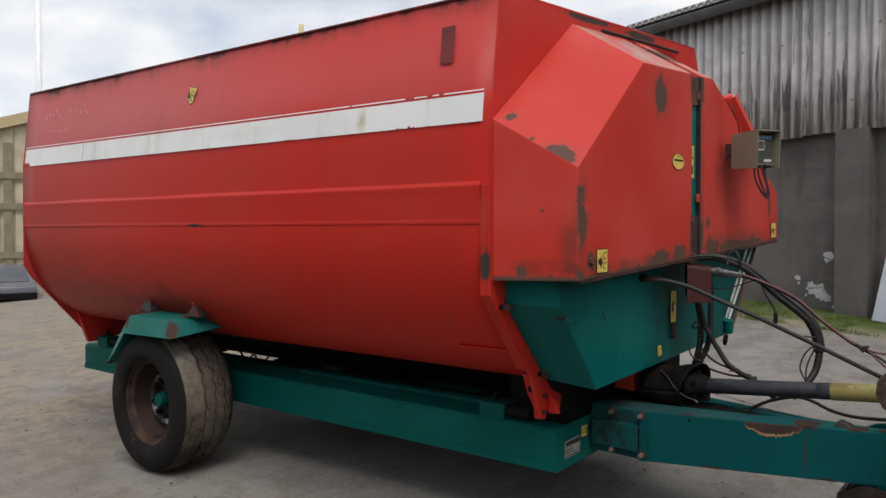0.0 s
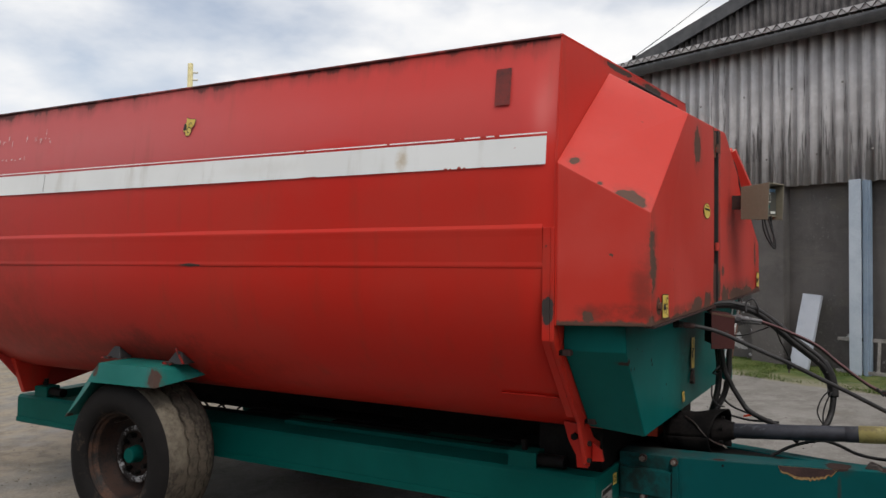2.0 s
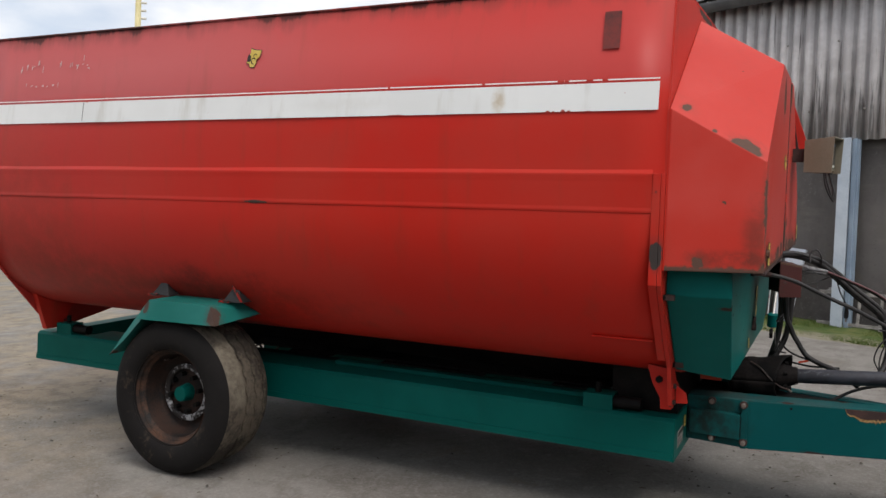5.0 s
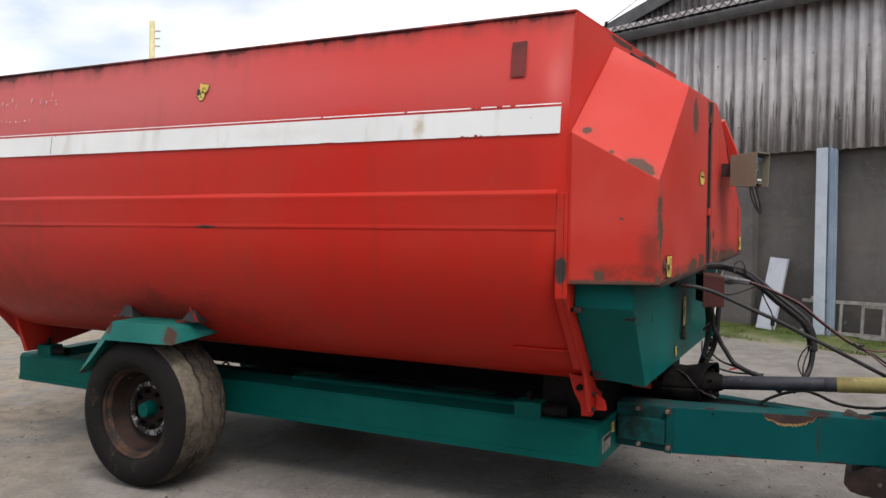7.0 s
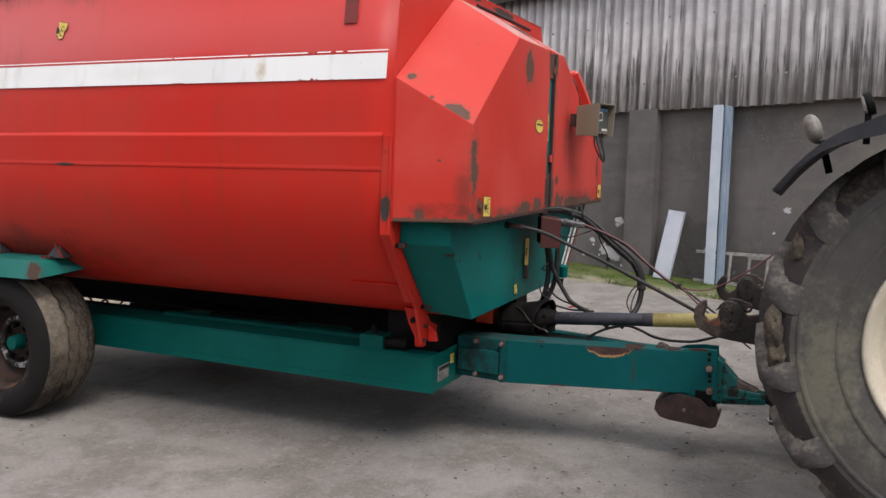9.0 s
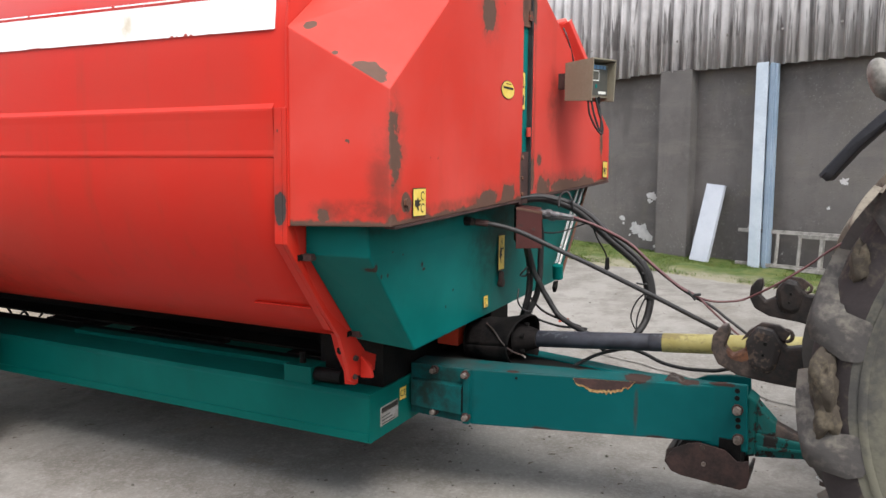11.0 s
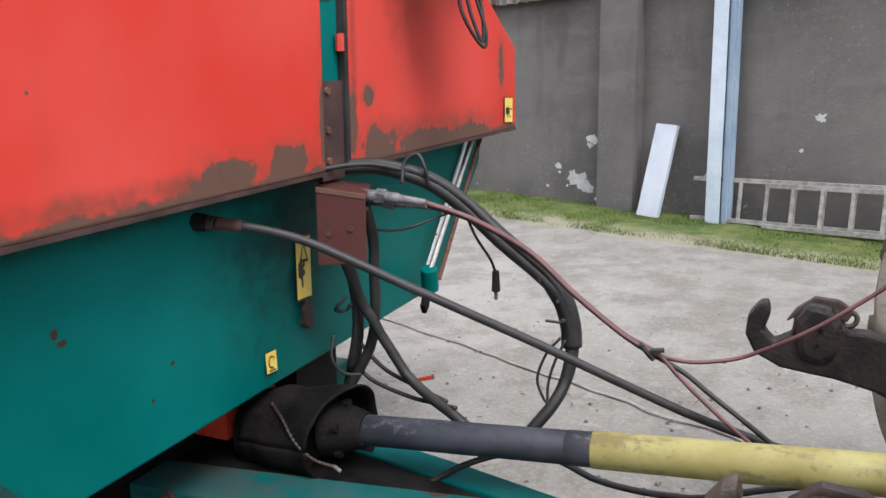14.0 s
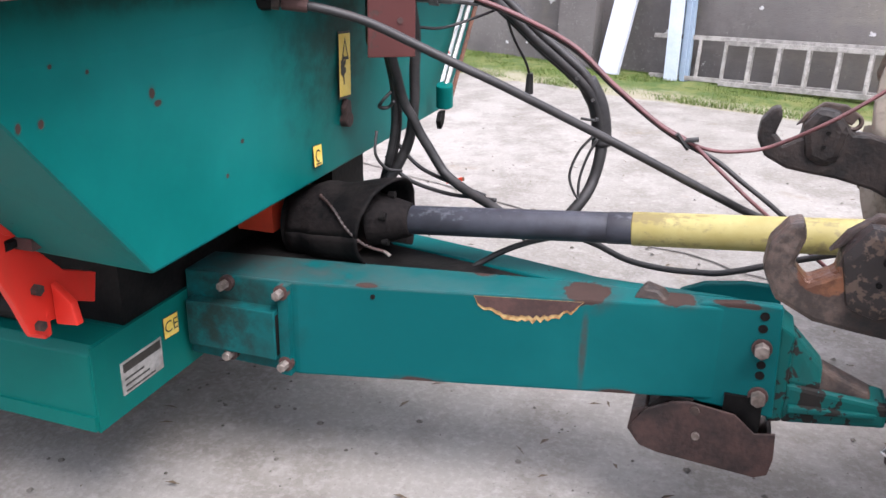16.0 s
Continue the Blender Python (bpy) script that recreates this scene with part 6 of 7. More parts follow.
    part("top_plate", turned(hull([(0, 0.0125, 1.452), (0.125, 0.0125, 1.428), (0.135, 0.145, 1.440), (0, 0.145, 1.462), (0, 0.0125, 1.460), (0.125, 0.0125, 1.436), (0.135, 0.145, 1.448), (0, 0.145, 1.470)],
                                  [(0, 1, 2, 3), (4, 7, 6, 5), (0, 4, 5, 1), (1, 5, 6, 2), (2, 6, 7, 3), (3, 7, 4, 0)], 0.002)), m_cbox, bx)
    part("back_plate", turned(box(0.0, 0.010, 0.0125, 0.145, 1.29, 1.45, 0.002)), m_black, bx)
    part("red_edge", turned(hull([(0.0, -0.002, 1.452), (0.126, -0.002, 1.428), (0.126, 0.006, 1.428), (0.0, 0.006, 1.452), (0.0, -0.002, 1.464), (0.126, -0.002, 1.440), (0.126, 0.006, 1.4405), (0.0, 0.006, 1.4645)],
                                 [(0, 1, 2, 3), (4, 7, 6, 5), (0, 4, 5, 1), (1, 5, 6, 2), (2, 6, 7, 3), (3, 7, 4, 0)], 0.0)), m_nose, bx, "red paint left on the folded edge")
    for u, z in ((0.03, 1.345), (0.085, 1.355)):
        part("rivet", turned(rod((u, 0.002, z), (u, -0.004, z), 0.008, seg=10)), m_dark_rust, bx)
    for k, (y, z) in enumerate(((1.335, 1.424), (1.385, 1.405))):
        c = part("coupling", rod((-1.64, y - 0.01, z + 0.004), (-1.535, y + 0.004, z - 0.004), 0.018, 0.015, 14, 0.003), m_couple, bx, "grey metal hose coupling", smooth=False)
        part("coupling_nut", rod((-1.60, y, z), (-1.572, y, z - 0.002), 0.022, seg=6), m_couple, c)
        part("coupling_tail", rod((-1.535, y + 0.004, z - 0.004), (-1.465, y + 0.014, z - 0.014), 0.012, 0.009, 12), m_couple, c)

    def line(name, pts, r, mat, label=""):
        return part(name, hose(pts, r), mat, wagon, label, smooth=True)
    # long hose from the hopper face to the tractor
    line("hydraulic_hose", [(-1.80, 0.925, 1.420), (-1.71, 0.957, 1.407), (-1.614, 1.0, 1.377), (-1.52, 1.042, 1.330), (-1.416, 1.073, 1.280), (-1.309, 1.105, 1.230), (-1.13, 1.198, 1.128), (-1.017, 1.245, 1.066), (-0.907, 1.298, 1.002), (-0.795, 1.36, 0.935), (-0.68, 1.455, 0.860), (-0.45, 1.56, 0.76), (-0.20, 1.60, 0.70)], 0.0108, m_rubber, "long black hydraulic hose")
    part("hose_fitting", rod((-1.845, 0.905, 1.425), (-1.812, 0.921, 1.421), 0.023, 0.020, 8, 0.002), m_black, wagon)
    part("hose_fitting", rod((-1.815, 0.919, 1.422), (-1.795, 0.927, 1.419), 0.0175, 0.0175, 12, 0.002), m_hook, wagon)
    part("hose_fitting", rod((-1.790, 0.928, 1.419), (-1.735, 0.948, 1.411), 0.0160, 0.0150, 12, 0.002), m_dark_rust, wagon)
    # red cables
    for off, end in ((0.0, 0), (0.011, 1)):
        pts = [(-1.47, 1.352 + off, 1.410), (-1.354, 1.400 + off, 1.361), (-1.20, 1.385 + off, 1.292), (-1.085, 1.380 + off, 1.198), (-0.965, 1.385 + off, 1.106), (-0.883, 1.392 + off, 1.062)]
        pts += [(-0.82, 1.418, 1.040), (-0.755, 1.45, 1.036), (-0.678, 1.478, 1.050), (-0.550, 1.462, 1.128), (-0.436, 1.48, 1.210), (-0.33, 1.48, 1.30), (-0.17, 1.46, 1.42), (0.02, 1.42, 1.58)] if end == 0 else [(-0.822, 1.366, 1.022), (-0.77, 1.352, 0.981), (-0.70, 1.345, 0.925), (-0.58, 1.36, 0.83), (-0.45, 1.40, 0.72)]
        line("red_cable", pts, 0.0052, m_red_cable, "faded red electric cable")
    line("red_cable", [(0.02, 1.62, 1.42), (-0.076, 1.66, 1.182), (-0.142, 1.675, 0.987), (-0.281, 1.675, 0.822), (-0.40, 1.62, 0.74)], 0.0045, m_red_cable, "thin faded red cable")
    line("black_cable", [(-1.47, 1.37, 1.40), (-1.35, 1.415, 1.352), (-1.20, 1.405, 1.280), (-1.085, 1.398, 1.188), (-0.965, 1.402, 1.098), (-0.885, 1.405, 1.052), (-0.81, 1.392, 1.020), (-0.745, 1.385, 0.975), (-0.66, 1.385, 0.915), (-0.53, 1.42, 0.80)], 0.0065, m_rubber)
    part("cable_tie", hose([(-0.915, 1.378, 1.085), (-0.885, 1.395, 1.045), (-0.893, 1.39, 1.065), (-0.86, 1.392, 1.072)], 0.0065, 6), m_tie, wagon)
    # thick bundle that loops down to the drawbar
    for k, (dy, dz, r) in enumerate(((0, 0, 0.0170), (0.026, 0.012, 0.0155), (-0.004, 0.026, 0.0125), (0.016, -0.020, 0.011))):
        line("bundled_hose", [(-1.80, 1.36 + dy, 1.475 + dz * 0.4), (-1.66, 1.40 + dy, 1.492 + dz * 0.5), (-1.52, 1.45 + dy, 1.452 + dz * 0.7), (-1.42, 1.50 + dy, 1.372 + dz), (-1.33, 1.515 + dy, 1.290 + dz), (-1.245, 1.525 + dy, 1.222 + dz), (-1.188, 1.530 + dy, 1.172 + dz), (-1.152, 1.545 + dy, 1.110 + dz * 0.8), (-1.135, 1.560 + dy, 1.035 + dz * 0.4), (-1.132, 1.560 + dy, 0.975), (-1.143, 1.545 + dy, 0.900), (-1.165, 1.50 + dy, 0.845), (-1.23, 1.45 + dy, 0.76)], r, m_rubber, "black hose tied in a bundle")
    for p, q in (((-1.160, 1.52, 1.13), (-1.150, 1.585, 1.10)), ((-1.150, 1.52, 1.075), (-1.135, 1.59, 1.065)), ((-1.205, 1.50, 1.19), (-1.20, 1.57, 1.18))):
        part("bundle_wrap", rod(p, q, 0.006, seg=6), m_tie, wagon)
    part("bundle_sleeve", hose([(-1.186, 1.545, 1.178), (-1.170, 1.550, 1.150), (-1.150, 1.560, 1.108), (-1.137, 1.572, 1.045), (-1.133, 1.572, 0.99)], 0.0285, 14, 5), m_rubber, wagon, "taped sleeve round the hoses", smooth=True)
    part("tie_tail", rod((-1.150, 1.51, 1.075), (-1.185, 1.492, 1.082), 0.004, seg=6), m_tie, wagon)
    line("loose_cable", [(-1.15, 1.52, 1.03), (-1.185, 1.50, 0.985), (-1.205, 1.49, 0.92), (-1.19, 1.49, 0.87), (-1.165, 1.49, 0.84)], 0.004, m_rubber)
    line("loose_cable", [(-1.14, 1.53, 1.02), (-1.165, 1.515, 0.96), (-1.178, 1.50, 0.90), (-1.175, 1.49, 0.84)], 0.004, m_rubber)
    # hoses falling behind the box
    line("hydraulic_hose", [(-1.675, 1.26, 1.30), (-1.668, 1.305, 1.215), (-1.668, 1.335, 1.165), (-1.662, 1.358, 1.115), (-1.645, 1.375, 1.075), (-1.628, 1.388, 1.030), (-1.605, 1.396, 0.990), (-1.580, 1.402, 0.948), (-1.552, 1.402, 0.912), (-1.50, 1.385, 0.885), (-1.445, 1.36, 0.868), (-1.37, 1.33, 0.845), (-1.28, 1.32, 0.78)], 0.0145, m_rubber, "sagging black hydraulic hose")
    line("hydraulic_hose", [(-1.635, 1.33, 1.40), (-1.640, 1.38, 1.30), (-1.648, 1.395, 1.20), (-1.655, 1.41, 1.10), (-1.68, 1.42, 0.98), (-1.74, 1.40, 0.86)], 0.016, m_rubber)
    line("hydraulic_hose", [(-1.70, 1.31, 1.30), (-1.70, 1.38, 1.15), (-1.715, 1.41, 1.00), (-1.76, 1.42, 0.84)], 0.017, m_rubber)
    line("hydraulic_hose", [(-1.68, 1.28, 1.30), (-1.69, 1.34, 1.20), (-1.70, 1.38, 1.06), (-1.73, 1.39, 0.92)], 0.012, m_rubber)
    line("loose_cable", [(-1.68, 1.30, 1.16), (-1.70, 1.285, 1.135), (-1.715, 1.30, 1.115), (-1.70, 1.325, 1.11), (-1.68, 1.32, 1.13)], 0.005, m_rubber)
    line("loose_cable", [(-1.72, 1.29, 1.05), (-1.715, 1.27, 0.99), (-1.69, 1.29, 0.945), (-1.66, 1.33, 0.93)], 0.0045, m_rubber)
    line("brake_line", [(-1.74, 1.40, 0.95), (-1.68, 1.42, 0.88), (-1.55, 1.40, 0.855), (-1.44, 1.36, 0.865), (-1.38, 1.34, 0.87)], 0.006, m_rubber)
    line("brake_line", [(-1.72, 1.41, 1.00), (-1.64, 1.42, 0.92), (-1.52, 1.40, 0.885), (-1.42, 1.37, 0.87)], 0.006, m_rubber)
    line("supply_hose", [(-1.55, 1.24, 0.58), (-1.43, 1.235, 0.69), (-1.375, 1.25, 0.729), (-1.31, 1.26, 0.767), (-1.24, 1.28, 0.792), (-1.16, 1.30, 0.806), (-1.09, 1.31, 0.789), (-1.005, 1.32, 0.752), (-0.913, 1.33, 0.736), (-0.822, 1.33, 0.738), (-0.749, 1.33, 0.748), (-0.60, 1.33, 0.80), (-0.45, 1.30, 0.86)], 0.0085, m_rubber, "black hose sagging over the drawbar")
    line("thin_cable", [(-1.80, 1.20, 1.480), (-1.73, 1.25, 1.500), (-1.64, 1.36, 1.505), (-1.54, 1.44, 1.470), (-1.44, 1.50, 1.40)], 0.007, m_rubber)
    line("thin_cable", [(-1.56, 1.40, 1.45), (-1.56, 1.42, 1.505), (-1.53, 1.435, 1.525), (-1.505, 1.43, 1.49), (-1.50, 1.44, 1.44)], 0.005, m_rubber)
    line("thin_cable", [(-1.66, 1.36, 1.33), (-1.58, 1.42, 1.32), (-1.50, 1.50, 1.345), (-1.44, 1.56, 1.37)], 0.004, m_rubber)
    lead = line("trailer_lead", [(-1.42, 1.50, 1.365), (-1.40, 1.53, 1.29), (-1.37, 1.565, 1.22), (-1.357, 1.575, 1.178)], 0.004, m_rubber, "thin cable ending in a small plug")
    part("plug", rod((-1.357, 1.575, 1.185), (-1.358, 1.580, 1.125), 0.010, 0.013, 10, 0.002), m_rubber, lead)
    part("plug_tip", rod((-1.358, 1.580, 1.125), (-1.359, 1.582, 1.100), 0.005, seg=8), m_bolt, lead)
    part("red_tag", prism([(-1.60, 0.845), (-1.545, 0.862), (-1.542, 0.85), (-1.60, 0.834)], 1, 1.55, 1.556, 0.001), m_orange, wagon)


build_drive()


def build_indicator():
    """The weighing display on its red arm."""
    t = thing("weighing_display", WAGON, "olive plastic weighing display in an open hood, on a red arm", "display")
    on_slope.add(t)
    x0, x1, y0, y1, z0, z1 = -1.655, -1.485, 1.615, 1.850, 1.995, 2.178
    spin = pose(-1.632, 1.650, 0) @ pose(0, 0, 0, 0, 0, -11) @ pose(-x0, -y0, 0)

    def part_(name, bm, *rest, **more):
        bmesh.ops.transform(bm, matrix=spin, verts=bm.verts)
        return part(name, bm, *rest, **more)
    hood = part_("hood", hull([(x0, y0, z0 - 0.015), (x0, y0, z1 - 0.01), (x1, y0 - 0.01, z1 + 0.01), (x1 - 0.01, y0 - 0.005, z0 - 0.02), (x0, y0 + 0.008, z0 - 0.015), (x0, y0 + 0.008, z1 - 0.01), (x1, y0 - 0.002, z1 + 0.01), (x1 - 0.01, y0 + 0.003, z0 - 0.02)],
                             [(0, 1, 2, 3), (4, 7, 6, 5), (0, 4, 5, 1), (1, 5, 6, 2), (2, 6, 7, 3), (3, 7, 4, 0)], 0.002), m_box, t)
    part_("hood_side", hull([(x0, y1, z0 - 0.015), (x0, y1, z1 - 0.01), (x1, y1, z1 + 0.01), (x1 - 0.01, y1, z0 - 0.02), (x0, y1 + 0.008, z0 - 0.015), (x0, y1 + 0.008, z1 - 0.01), (x1, y1 + 0.008, z1 + 0.01), (x1 - 0.01, y1 + 0.008, z0 - 0.02)],
                           [(0, 1, 2, 3), (4, 7, 6, 5), (0, 4, 5, 1), (1, 5, 6, 2), (2, 6, 7, 3), (3, 7, 4, 0)], 0.002), m_box, hood)
    part_("hood_top", hull([(x0, y0, z1 - 0.012), (x1, y0 - 0.01, z1 + 0.006), (x1, y1 + 0.008, z1 + 0.006), (x0, y1 + 0.008, z1 - 0.012), (x0, y0, z1 - 0.004), (x1, y0 - 0.01, z1 + 0.014), (x1, y1 + 0.008, z1 + 0.014), (x0, y1 + 0.008, z1 - 0.004)],
                          [(0, 1, 2, 3), (4, 7, 6, 5), (0, 4, 5, 1), (1, 5, 6, 2), (2, 6, 7, 3), (3, 7, 4, 0)], 0.002), m_box, hood)
    unit = part_("display_unit", box(x0, x1 - 0.045, y0 + 0.012, y1 - 0.004, z0, z1 - 0.014, 0.004), m_box, t)
    xf = x1 - 0.044
    part_("keypad", box(xf, xf + 0.002, y0 + 0.02, y1 - 0.012, z0 + 0.012, z1 - 0.02, 0.0), m_face, unit)
    part_("screen_frame", box(xf + 0.002, xf + 0.004, y0 + 0.028, y0 + 0.128, z0 + 0.085, z0 + 0.140, 0.0), m_pale, unit)
    part_("screen", box(xf + 0.004, xf + 0.005, y0 + 0.034, y0 + 0.122, z0 + 0.091, z0 + 0.134, 0.0), m_screen, unit)
    for k in range(5):
        part_("key", box(xf + 0.002, xf + 0.004, y0 + 0.03 + 0.036 * k, y0 + 0.058 + 0.036 * k, z0 + 0.147, z0 + 0.166, 0.0), m_blue_key, unit)
    for y in (0.04, 0.10):
        part_("round_key", rod((xf + 0.001, y0 + y, z0 + 0.058), (xf + 0.004, y0 + y, z0 + 0.058), 0.011, seg=14), m_hopper, unit)
    part_("label_bar", box(xf + 0.002, xf + 0.004, y0 + 0.125, y0 + 0.205, z0 + 0.018, z0 + 0.032, 0.0), m_pale, unit)
    part_("cable_loop", hose([(x0 + 0.10, y0 + 0.07, z0 - 0.0), (x0 + 0.11, y0 + 0.07, z0 - 0.08), (x0 + 0.13, y0 + 0.10, z0 - 0.15), (x0 + 0.15, y0 + 0.135, z0 - 0.19), (x0 + 0.15, y0 + 0.14, z0 - 0.14), (x0 + 0.13, y0 + 0.125, z0 - 0.06), (x0 + 0.12, y0 + 0.115, z0)], 0.0055, 7), m_rubber, t, smooth=True)
    part_("cable_loop", hose([(x0 + 0.10, y0 + 0.10, z0 - 0.0), (x0 + 0.12, y0 + 0.105, z0 - 0.09), (x0 + 0.145, y0 + 0.13, z0 - 0.175), (x0 + 0.14, y0 + 0.14, z0 - 0.10), (x0 + 0.12, y0 + 0.14, z0)], 0.0055, 7), m_rubber, t, smooth=True)
    part_("cable_gland", rod((x0 + 0.12, y0 + 0.14, z0 - 0.03), (x0 + 0.12, y0 + 0.14, z0 + 0.004), 0.012, seg=10), m_black, t)
    part("back_plate", box(-1.700, -1.635, 1.74, 1.80, z0 + 0.05, z1 - 0.05, 0.003), m_stand, t)
    arm = part("arm", rod((-1.648, 2.085, 2.13), (-1.750, 1.968, 2.425), 0.044, seg=4, bevel=0.004), m_nose, t, "red square-section arm")
    part("arm_joint", rod((-1.83, 1.915, 2.405), (-1.745, 1.972, 2.428), 0.022, seg=12, bevel=0.005), m_nose, arm)
    part("arm_foot", box(-1.69, -1.61, 1.86, 2.10, 2.085, 2.125, 0.005), m_nose, arm)
    part("arm_cable", hose([(-1.745, 1.925, 2.39), (-1.715, 1.915, 2.33), (-1.70, 1.965, 2.23), (-1.68, 1.98, 2.12)], 0.005, 6), m_rubber, arm)


build_indicator()

# ---- the tractor's rear ----
tractor = thing("tractor", pose(0, 0, 0), "rear of a muddy tractor hitched to the wagon", "tractor")


def build_tractor_wheel(y_in, y_out, wrap=True):
    """A rear wheel with a lugged tyre, from its inner to its outer side wall."""
    c, k_ = Vector((0.575, 0, 1.075)), 1.15  # centre, and size against the profile below
    w, s = abs(y_out - y_in), 1 if y_out > y_in else -1
    prof = [(0.44, 0.06), (0.50, 0.02), (0.60, 0.0), (0.70, 0.012), (0.765, 0.045), (0.79, 0.10), (0.797, w / 2), (0.79, w - 0.10), (0.765, w - 0.045), (0.70, w - 0.012), (0.60, w), (0.50, w - 0.02), (0.44, w - 0.06)]
    wheel = part("rear_wheel", lathe([(k_ * r, y_in + s * y) for r, y in prof[3:10]], c, 72), m_crown if wrap else m_dusty, tractor, "muddy tractor tyre with deep lugs", smooth=True)
    for wall in (prof[:4], prof[9:]):
        part("sidewall", lathe([(k_ * r, y_in + s * y) for r, y in wall], c, 72), m_sidewall if wrap else m_crown, wheel, "dusty grey side wall" if wrap else "muddy brown side wall", smooth=True)
    for r, y in ((0.668, w - 0.002), (0.535, w - 0.006)):
        part("bead_ring", lathe([(k_ * (r - 0.010), y_in + s * (y - 0.003)), (k_ * r, y_in + s * (y + 0.003)), (k_ * (r + 0.010), y_in + s * (y - 0.003))], c, 72), m_sidewall, wheel, smooth=True)
    n = 15
    for side in (0, 1):
        b = bmesh.new()
        rings = []
        for f, wid, top, base in ((0.0, 0.026, 0.826, 0.775), (0.35, 0.030, 0.827, 0.770), (0.62, 0.034, 0.824, 0.765), (0.86, 0.040, 0.818, 0.755), (0.97, 0.044, 0.804, 0.745), (1.05, 0.048, 0.776, 0.725), (1.085, 0.046, 0.735, 0.690), (1.078, 0.034, 0.690, 0.672)):
            if f > 1.0 and not wrap:
                continue
            y = w / 2 - 0.012 - f * (w / 2 - 0.03) if side == 0 else w / 2 + 0.012 + f * (w / 2 - 0.03)
            a = 0.22 * min(f, 1.0)
            rings.append([b.verts.new((k_ * rr * math.cos(a + da), s * y, k_ * rr * math.sin(a + da))) for rr, da in ((base, -wid * 1.35 / 0.8), (top, -wid * 0.72 / 0.8), (top, wid * 0.72 / 0.8), (base, wid * 1.35 / 0.8))])
        for r, q in zip(rings, rings[1:]):
            for i in range(3):
                b.faces.new((r[i], r[i + 1], q[i + 1], q[i]))
        b.faces.new(rings[0])
        b.faces.new(rings[-1])
        soften(b, 0.014, 2)
        first = part("lug", b, m_lug if wrap else m_dusty, wheel, smooth=True)
        for k in range(n):
            lug = first if k == 0 else new("lug", first.data)
            lug.parent = wheel
            lug.matrix_local = pose(c.x, y_in, c.z) @ pose(0, 0, 0, 0, -360 * (k + 0.5 * side) / n, 0)
    rim = [(0.445, w - 0.06), (0.46, w - 0.045), (0.45, w - 0.03), (0.43, w - 0.05), (0.40, w - 0.10), (0.385, w - 0.20), (0.30, w - 0.24), (0.15, w - 0.20), (0.02, w - 0.20)]
    part("rim", lathe([(k_ * r, y_in + s * y) for r, y in rim], c, 56), m_cream, wheel, "cream painted rim", smooth=True)
    back = [(0.445, 0.06), (0.43, 0.05), (0.40, 0.10), (0.385, w - 0.20)]
    part("rim_back", lathe([(k_ * r, y_in + s * y) for r, y in back], c, 56), m_hook, wheel, smooth=True)
    return wheel


near_wheel = build_tractor_wheel(3.43, 3.06)
for q, (ang, r, y, sx, sy, sz) in enumerate(((181, 0.868, 3.088, 0.040, 0.046, 0.090), (174, 0.862, 3.095, 0.038, 0.042, 0.070), (204, 0.868, 3.125, 0.030, 0.040, 0.060))):
    clod = bmesh.new()
    bmesh.ops.create_icosphere(clod, subdivisions=4, radius=1.0)
    for v in clod.verts:
        k = 1 + 0.45 * noise.noise(v.co * 1.3 + Vector((q * 3, 0, 0))) + 0.20 * noise.noise(v.co * 4) + 0.10 * noise.noise(v.co * 11)
        v.co = Vector((v.co.x * sx, v.co.y * sy, v.co.z * sz)) * k + Vector((0.575 + r * math.cos(radians(ang)), y, 1.075 - r * math.sin(radians(ang)) + 0.02))
    part("mud_clod", clod, m_mud, near_wheel, "dried brown mud packed between the lugs", smooth=True)
build_tractor_wheel(4.88, 5.25, False)


